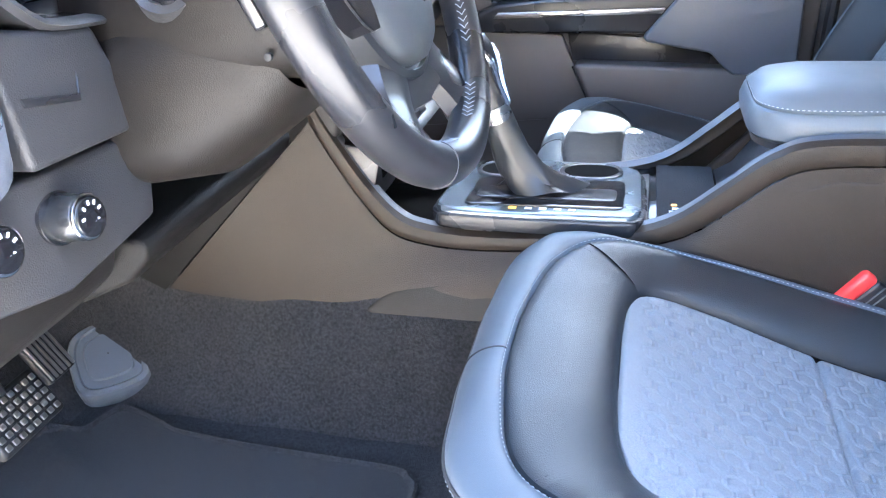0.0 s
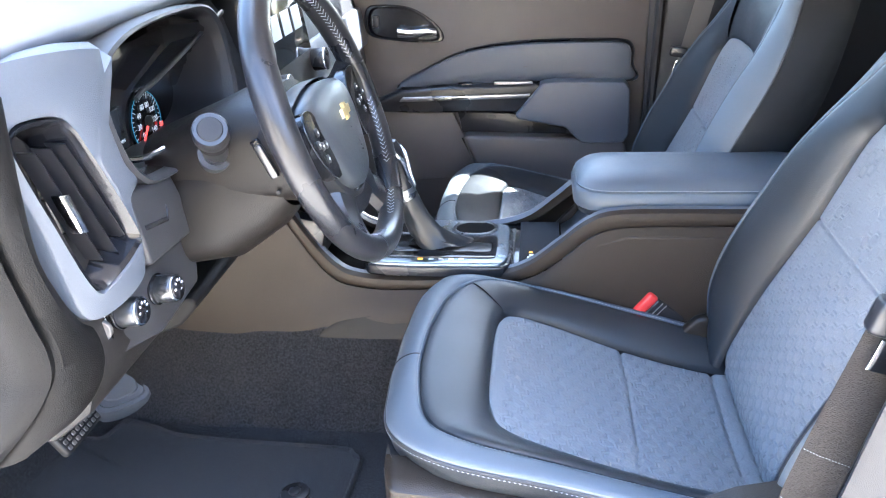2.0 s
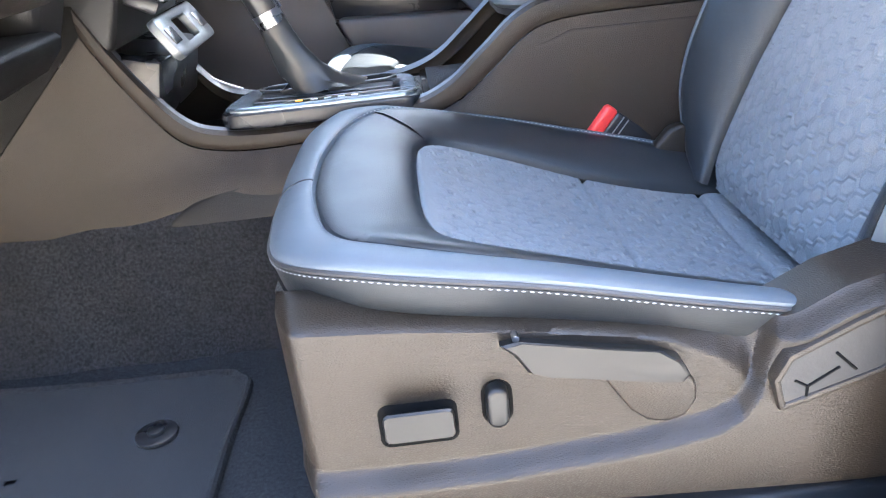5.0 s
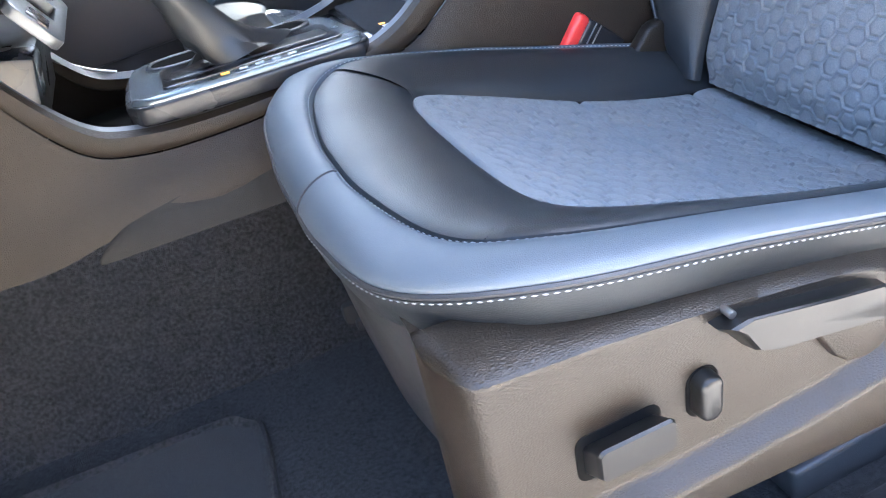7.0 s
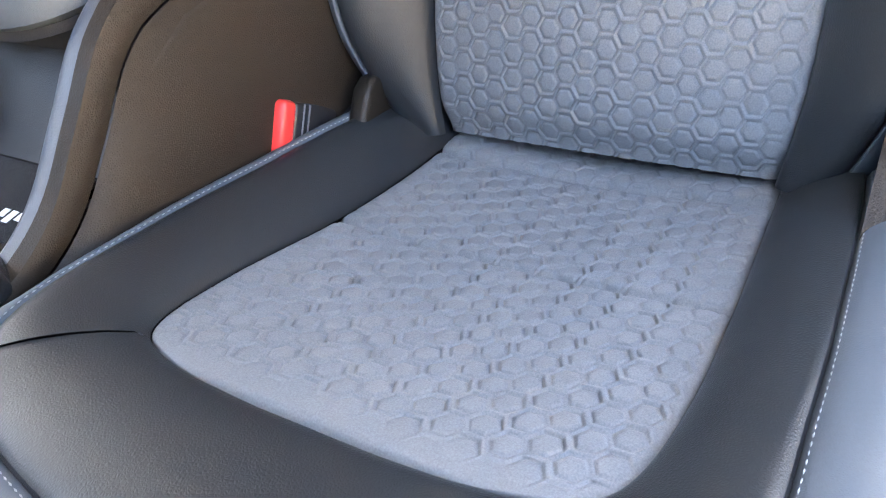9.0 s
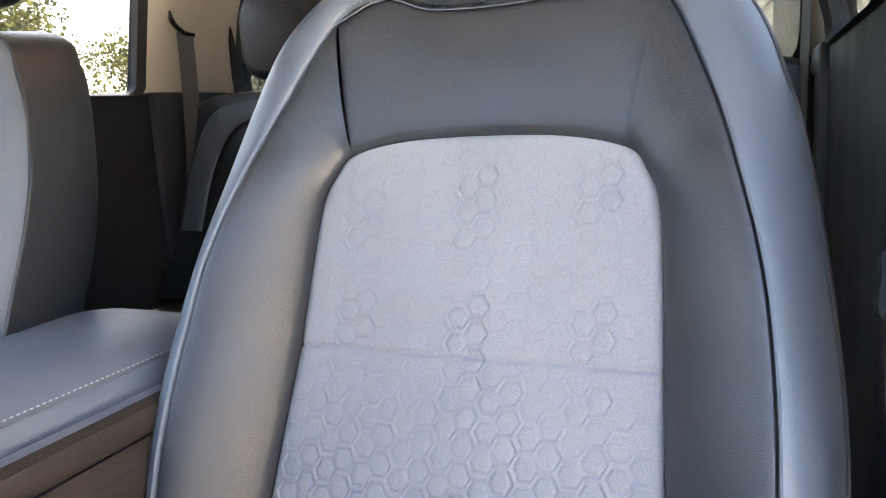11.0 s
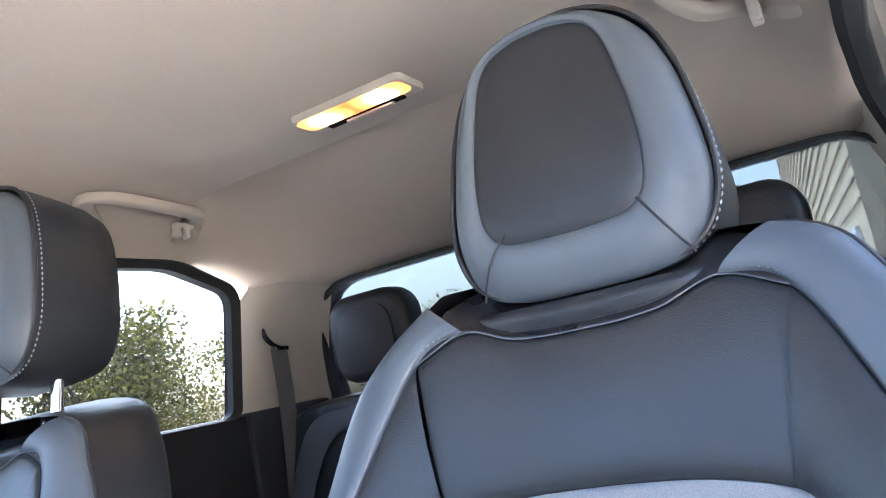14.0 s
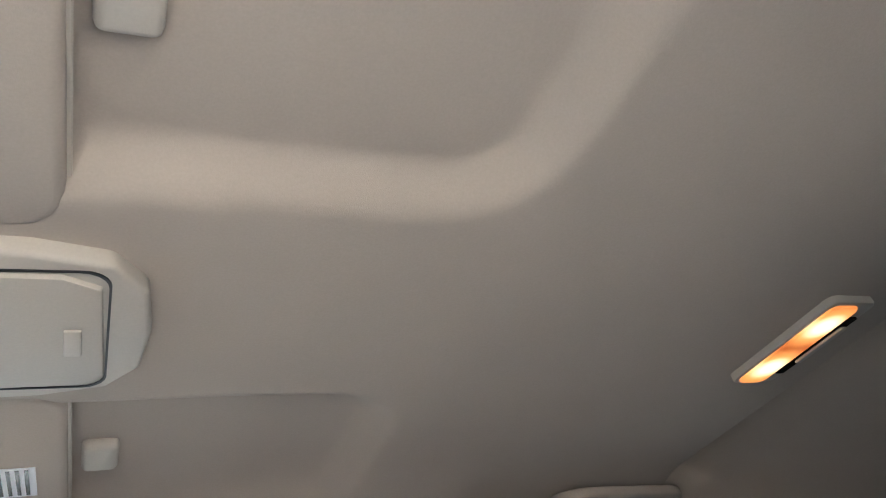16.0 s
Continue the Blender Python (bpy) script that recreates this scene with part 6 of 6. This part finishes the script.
for k in (4, 7):
    part("stitch_row", stitches(np.array([rows[k * 2][0] + (0, -.0012, 0), rows[k * 2][1] + (0, -.0012, 0), rows[k * 2][3] + (0, -.0012, 0)]), .0032, .0022, .0006), M_THREAD, web)
part("airbag_tag", turned(box(-.012, .012, -.002, .002, -.020, .020, .001), Matrix.Translation((.487, -.300, .475)) @ Matrix.Rotation(radians(12), 4, "Y")), M_SMOOTH, belt, "black woven tag")
words("AIRBAG", .008, Matrix.Translation((.487, -.3025, .475)) @ Matrix.Rotation(radians(12), 4, "Y") @ Matrix.Rotation(radians(90), 4, "X") @ Matrix.Rotation(radians(90), 4, "Z"), M_WHITE, "tag_print", belt)
part("tongue_stop", turned(box(-.030, .030, -.012, .012, -.020, .020, .007, 3), Matrix.Translation((.503, -.290, .690)) @ Matrix.Rotation(radians(15), 4, "Y")), M_SMOOTH, belt, "black plastic tongue")
part("tongue_blade", turned(box(-.012, .012, -.002, .002, -.035, .0, .001), Matrix.Translation((.497, -.294, .668)) @ Matrix.Rotation(radians(15), 4, "Y")), M_CHROME, belt, "steel blade")
part("anchor_bolt", disc((.455, -.282, .398), (0, 1, 0), .016, .012, 16, .002), M_STEEL, belt)
part("upper_guide", box(.595, .635, -.240, -.216, 1.09, 1.13, .008, 3), M_SMOOTH, belt, "black belt loop")
pb = thing("seat_belt", (.50, .95, .40), "grey passenger seat belt with steel tongue on pillar", "seat belt")
A = cr([(.475, .985, .30), (.485, .975, .50), (.505, .955, .66), (.545, .96, .85), (.60, .985, 1.12)], 6)
rows = [[p - np.array((.022, .004, -.004)), p, p + np.array((.022, .004, -.004))] for p in A]
part("webbing", join(grid(rows), grid([[q + np.array((0, -.0016, 0)) for q in r] for r in rows], flip=True)), M_TANBELT, pb, "grey webbing")
part("tongue_stop", turned(box(-.028, .028, -.008, .008, -.012, .012, .005), Matrix.Translation((.492, .94, .690)) @ Matrix.Rotation(radians(10), 4, "Y")), M_SMOOTH, pb)
part("tongue_blade", turned(ring(rounded(-.014, .014, -.022, .022, .004), rounded(-.007, .007, -.006, .012, .002), "y", -.0015, .0015, .0005), Matrix.Translation((.486, .932, .650)) @ Matrix.Rotation(radians(14), 4, "Y")), M_CHROME, pb, "steel tongue")

buckle = thing("belt_buckle", (.41, .235, .33), "black belt buckle with red release button", "buckle", "buckles")
mb = Matrix.Translation((.366, .243, .388)) @ Matrix.Rotation(radians(-52), 4, "Y") @ Matrix.Rotation(radians(6), 4, "X")
part("stalk", turned(box(-.013, .013, -.008, .008, -.09, -.025, .004), mb), M_DARK, buckle)
part("body", turned(box(-.0245, .0245, -.016, .016, -.045, .022, .005, 3), mb), M_SMOOTH, buckle)
part("button", turned(box(-.0255, .0255, -.0165, .0165, .020, .040, .006, 3), mb), M_RED, buckle, "red release button")
part("slot", turned(box(-.0235, .0235, -.0172, -.0155, .002, .0036, .0005), mb), M_SATIN, buckle)
part("slot", turned(box(-.0235, .0235, -.0172, -.0155, .010, .0116, .0005), mb), M_SATIN, buckle)
hinge = thing("recliner_cover", (.45, .21, .33), "black plastic hinge cover between cushion and console", "seat trim")
part("cover", prism([(.372, .335), (.385, .352), (.425, .398), (.440, .403), (.455, .395), (.475, .35), (.475, .31), (.38, .31)], "y", .196, .216, .006, 3), M_SHIELD, hinge)

# ---------------------------------------------------------------- pedals
brake = thing("brake_pedal", (-.58, -.04, .26), "brake pedal with worn ribbed rubber pad", "pedal", "pedals")
mp = Matrix.Translation((-.578, -.045, .325)) @ Matrix.Rotation(radians(-32), 4, "Y")
part("pad", turned(box(-.010, .006, -.050, .050, -.032, .032, .006, 3), mp), M_RUBBER, brake)
for i in range(8):
    for j in range(5):
        y, z = -.040 + i * .0114, -.022 + j * .011
        part("tread_block", turned(box(.006, .0085, y - .004, y + .004, z - .0037, z + .0037, .001, 1), mp), M_STEEL, brake)
part("arm", tube(cr([(-.588, -.045, .33), (-.63, -.045, .42), (-.70, -.045, .52)], 5), .010, 8), M_DARK, brake)
gas = thing("accelerator_pedal", (-.6, .09, .26), "ribbed black accelerator pedal", "pedal", "pedals")
mg = Matrix.Translation((-.640, .070, .33)) @ Matrix.Rotation(radians(-32), 4, "Y")
part("pad", turned(box(-.008, .004, -.024, .024, -.045, .045, .004), mg), M_RUBBER, gas)
for i in range(6):
    part("rib", turned(box(.004, .008, -.020 + i * .008 - .0018, -.020 + i * .008 + .0018, -.042, .042, .001), mg), M_STEEL, gas)
part("arm", tube(cr([(-.65, .07, .36), (-.68, .07, .44), (-.72, .07, .50)], 5), .009, 8), M_DARK, gas)
rest = thing("heel_plate", (-.6, .15, .22), "moulded grey rubber plate beside accelerator", "heel plate")
hp = by_angle([(-.058, -.040), (-.016, -.054), (.032, -.048), (.050, -.016), (.050, .024), (.024, .046), (-.024, .050), (-.056, .040)], (0, 0), 40)
mh = Matrix.Translation((-.638, .180, .246)) @ Vector((.40, -.5, .77)).to_track_quat("X", "Z").to_matrix().to_4x4()
rows = [[tuple(mh @ Vector((h, p[1] * k, p[0] * k))) for p in hp] for k, h in ((1.0, -.045), (1.0, .002), (.95, .007), (.83, .007), (.79, .003), (.62, .003), (.58, .006), (.02, .006))]
part("plate", grid(rows, True, flip=False), M_DASH, rest)

# ---------------------------------------------------------------- passenger door
door = tagged(thing("door_passenger", (0, 1.08, .2), "closed passenger door with slate armrest and chrome handle", "door", "", "structure"))
DY = 1.062
do = [(-.66, .20), (-.66, .82), (-.60, .865), (.40, .865), (.432, .84), (.425, .30), (.40, .20)]
part("panel", prism(do, "y", DY, DY + .06, .012, 3), M_DOOR, door, "brown-black moulded panel")
part("upper_sill", prism([(1.03, .84), (1.045, .872), (1.12, .885), (1.12, .84)], "x", -.66, .43, .006), M_PLASTIC, door)
pad = by_angle([(-.215, .592), (-.14, .635), (-.06, .670), (.02, .688), (.12, .697), (.25, .699), (.355, .696), (.385, .680), (.388, .64), (.388, .60), (.2, .602), (.0, .596), (-.1, .592)], (.12, .64), 260)
part("trim_ring", grid([[(p[0], DY - .001, p[1]) for p in (.12, .64) + (pad - np.array((.12, .64))) * np.array((1.03, 1.13))], [(p[0], DY - .007, p[1]) for p in (.12, .64) + (pad - np.array((.12, .64))) * np.array((1.02, 1.09))], [(p[0], DY - .002, p[1]) for p in pad]], True, flip=True), M_SMOOTH, door, "dark recessed surround")
part("upper_pad", grid([[(.12 + (p[0] - .12) * k, DY - h, .64 + (p[1] - .64) * k) for p in pad] for k, h in ((1, .001), (.99, .009), (.96, .013), (.8, .016), (.4, .018), (.02, .018))], True, flip=True), M_DASH, door, "slate soft upper pad")
arm = [(-.30, .548), (-.20, .588), (-.10, .597), (.16, .600), (.17, .560), (.10, .525), (-.25, .530)]
part("pull_ledge", prism(arm, "y", DY - .045, DY + .004, .008, 3), M_SMOOTH, door, "black pull ledge")
part("ledge_strip", prism([(-.20, .572), (.135, .577), (.130, .566), (-.21, .560)], "y", DY - .049, DY - .043, .002), M_SATIN, door, "satin silver strip")
part("armrest", prism([(.165, .606), (.20, .610), (.37, .606), (.385, .590), (.388, .47), (.375, .448), (.270, .446), (.252, .462), (.225, .490), (.10, .512), (.095, .524)], "y", DY - .060, DY + .004, .014, 4), M_DASH, door, "slate padded armrest")
part("window_switch", turned(box(-.05, .05, -.006, .006, -.004, .004, .002), Matrix.Translation((.09, DY - .030, .602))), M_SATIN, door, "window switch")
part("lock_switch", turned(box(-.018, .018, -.006, .006, -.004, .004, .002), Matrix.Translation((-.035, DY - .030, .600))), M_GLOSS, door)
part("lower_recess", prism([(-.06, .525), (.10, .512), (.22, .492), (.25, .462), (.25, .452), (-.05, .462)], "y", DY - .006, DY + .002, .004), M_SMOOTH, door)
part("map_pocket", prism([(-.045, .462), (-.03, .466), (.37, .452), (.385, .44), (.38, .27), (.05, .27), (.01, .34)], "y", DY - .048, DY + .004, .010, 3), M_DOOR, door, "map pocket")
part("pocket_edge", tube([(-.045, DY - .049, .462), (.0, DY - .049, .365), (.03, DY - .047, .30)], .003, 6), M_SATIN, door)
part("speaker_panel", prism([(-.60, .54), (-.32, .54), (-.07, .52), (-.03, .42), (.0, .34), (-.60, .30)], "y", DY - .012, DY + .002, .006), M_DOOR, door)
hb = by_angle([(-.285, .79), (-.245, .800), (-.17, .790), (-.11, .750), (-.092, .715), (-.12, .705), (-.22, .712), (-.285, .73)], (-.19, .75), 60)
part("handle_bezel", grid([[(-.19 + (p[0] + .19) * k, DY - h, .75 + (p[1] - .75) * k) for p in hb] for k, h in ((1.04, 0), (1, .006), (.93, .006), (.88, .0), (.85, .003), (.02, .003))], True, flip=True), M_GLOSS, door, "dark handle bezel")
lv = cr([(-.205, .735), (-.17, .731), (-.13, .735), (-.105, .733)], 6)
part("door_handle", grid([[(x, DY - .022 + .010 * math.sin(q) * 1.0, z + (.013 - .004 * (i / len(lv))) * math.cos(q)) for q in np.linspace(0, 2 * math.pi, 14, endpoint=False)] for i, (x, z) in enumerate(lv)], True, caps=True), M_CHROME, door, "chrome release handle")
part("lock_button", box(-.272, -.255, DY - .012, DY - .004, .745, .775, .004), M_SMOOTH, door)
fr = [(-.02, 1.20), (.44, 1.20), (.46, .87), (-.60, .87)]
fi = [(.0, 1.175), (.41, 1.175), (.42, .885), (-.52, .885)]
part("window_frame", grid([[(x, 1.07 - .07 * smooth((z - .86) / .36), z) for x, z in fr], [(x, 1.05 - .07 * smooth((z - .86) / .36), z) for x, z in fr], [(x, 1.05 - .07 * smooth((z - .86) / .36), z) for x, z in fi], [(x, 1.08 - .07 * smooth((z - .86) / .36), z) for x, z in fi]], True, flip=True), M_RUBBER, door, "black window frame", False)
pn = part("pane", ([(x, 1.07 - .07 * smooth((z - .86) / .36), z) for x, z in fi], [(0, 1, 2, 3)]), M_GLASS, door, "clear side glass", False)
pn.visible_shadow = False
part("door_skin", box(-.68, .44, DY + .058, DY + .075, .10, .88, .004), M_PAINT, door)
part("seal", tube(cr([(.44, DY - .005, .20), (.445, DY - .005, .60), (.452, DY - .01, .85), (.455, DY - .05, 1.1), (.45, DY - .07, 1.2)], 6), .012, 8), M_RUBBER, door, "rubber door seal")

# ---------------------------------------------------------------- outside
struct("ground", ([(-300, -300, -.55), (300, -300, -.55), (300, 300, -.55), (-300, 300, -.55)], [(0, 1, 2, 3)]), M_GROUND, "pale sunlit concrete lot reaching the horizon", False)
rnd = random.Random(5)


def tree(x, y, h, spread, mat, label, leaves=9000):
    t = thing("tree", (x, y, -.55), label, "tree", "trees")
    pts = [(x + rnd.uniform(-.1, .1) * i, y + rnd.uniform(-.1, .1) * i, -.55 + h * .5 * i / 4) for i in range(5)]
    geos = [tube(cr(pts, 3), [h * .035 * (1 - .6 * k / 12) for k in range(13)], 8)]
    tips = []
    for k in range(16):
        a, u = rnd.uniform(0, 6.28), rnd.uniform(.4, 1)
        s = np.array(pts[rnd.choice((2, 3, 4))])
        e = np.array((x + math.cos(a) * spread * u, y + math.sin(a) * spread * u, -.55 + h * rnd.uniform(.45, .95)))
        m = (s + e) / 2 + np.array((0, 0, h * .05))
        geos.append(tube(cr([s, m, e], 4), [h * .012 * (1 - .8 * q / 8) for q in range(9)], 6))
        tips.append(e)
    part("trunk", join(*geos), M_BARK, t)
    vs, fs = [], []
    for k in range(leaves):
        c = tips[rnd.randrange(len(tips))]
        r = spread * .50 * rnd.random() ** .5
        d = np.array([rnd.gauss(0, 1) for _ in range(3)])
        d /= np.linalg.norm(d)
        p = c + d * r * np.array((1, 1, .75))
        if p[2] < -.2:
            continue
        s = h * rnd.uniform(.010, .022)
        a = np.array([rnd.gauss(0, 1) for _ in range(3)])
        a /= np.linalg.norm(a)
        b = np.cross(a, d)
        b /= np.linalg.norm(b) + 1e-6
        i = len(vs)
        vs += [p - a * s, p + b * s * .6, p + a * s, p - b * s * .6]
        fs.append((i, i + 1, i + 2, i + 3))
    part("crown", (vs, fs), mat, t, "", False)


for i in range(10):
    tree(4 + i * 3.0 + rnd.uniform(-1, 1), 13 + rnd.uniform(-2, 3), rnd.uniform(2.8, 3.8), rnd.uniform(1.6, 2.1), M_LEAF, "leafy olive green tree beyond the lot")
tree(7.6, -1.45, 4.2, .7, M_LEAF2, "green tree against the cream building")
tree(17.0, 2.6, 4.6, 1.0, M_LEAF, "slender green tree beside the garage")
tree(7.9, .12, 1.75, .42, M_LEAF, "low olive green bush before the garage", 4000)

# cream building along the driver's side, out of view: added for warm bounce and reflections
house = thing("house", (6, -9, -.55), "cream stucco building with brown shingle roof", "house")
part("wall", box(-14, 24, -12, -6.2, -.55, 3.0, .02), M_WALL, house)
part("roof", prism([(-12.6, 2.95), (-5.6, 2.95), (-9.1, 4.3)], "x", -14.5, 24.5, .02), M_ROOF, house)
for k in range(8):
    x = -11 + k * 4.4
    w = part("window", box(x - .7, x + .7, -6.25, -6.15, .6, 1.9, .01), M_WHITE, house)
    part("pane", box(x - .6, x + .6, -6.15, -6.13, .7, 1.8, 0), M_SCREEN, w)

garage = thing("garage", (16, 0, -.55), "sunlit cream stucco garage behind the vehicle", "garage")
GM = Matrix.Translation((9.2, -.20, 0)) @ Matrix.Rotation(radians(6), 4, "Z")
part("wall", turned(box(0, 22, -5, 0, -.55, 6.2, .02), GM), surface("pale_cream_stucco", (0.72, 0.60, 0.42), 0.9, grain=40, bump=0.3, vary=0.06, big=0.6, depth=0.01), garage)
part("roof", turned(prism([(-5.4, 6.15), (.4, 6.15), (-2.5, 7.4)], "x", -.3, 22.3, .02), GM), M_ROOF, garage)
part("garage_door", turned(box(.8, 4.4, .0, .06, -.55, 1.55, .01), GM), M_WHITE, garage)
for k in range(18):
    part("siding_lap", turned(box(0, 22, .0, .03, 1.75 + k * .22, 1.78 + k * .22, .004), GM), M_WALL, garage)
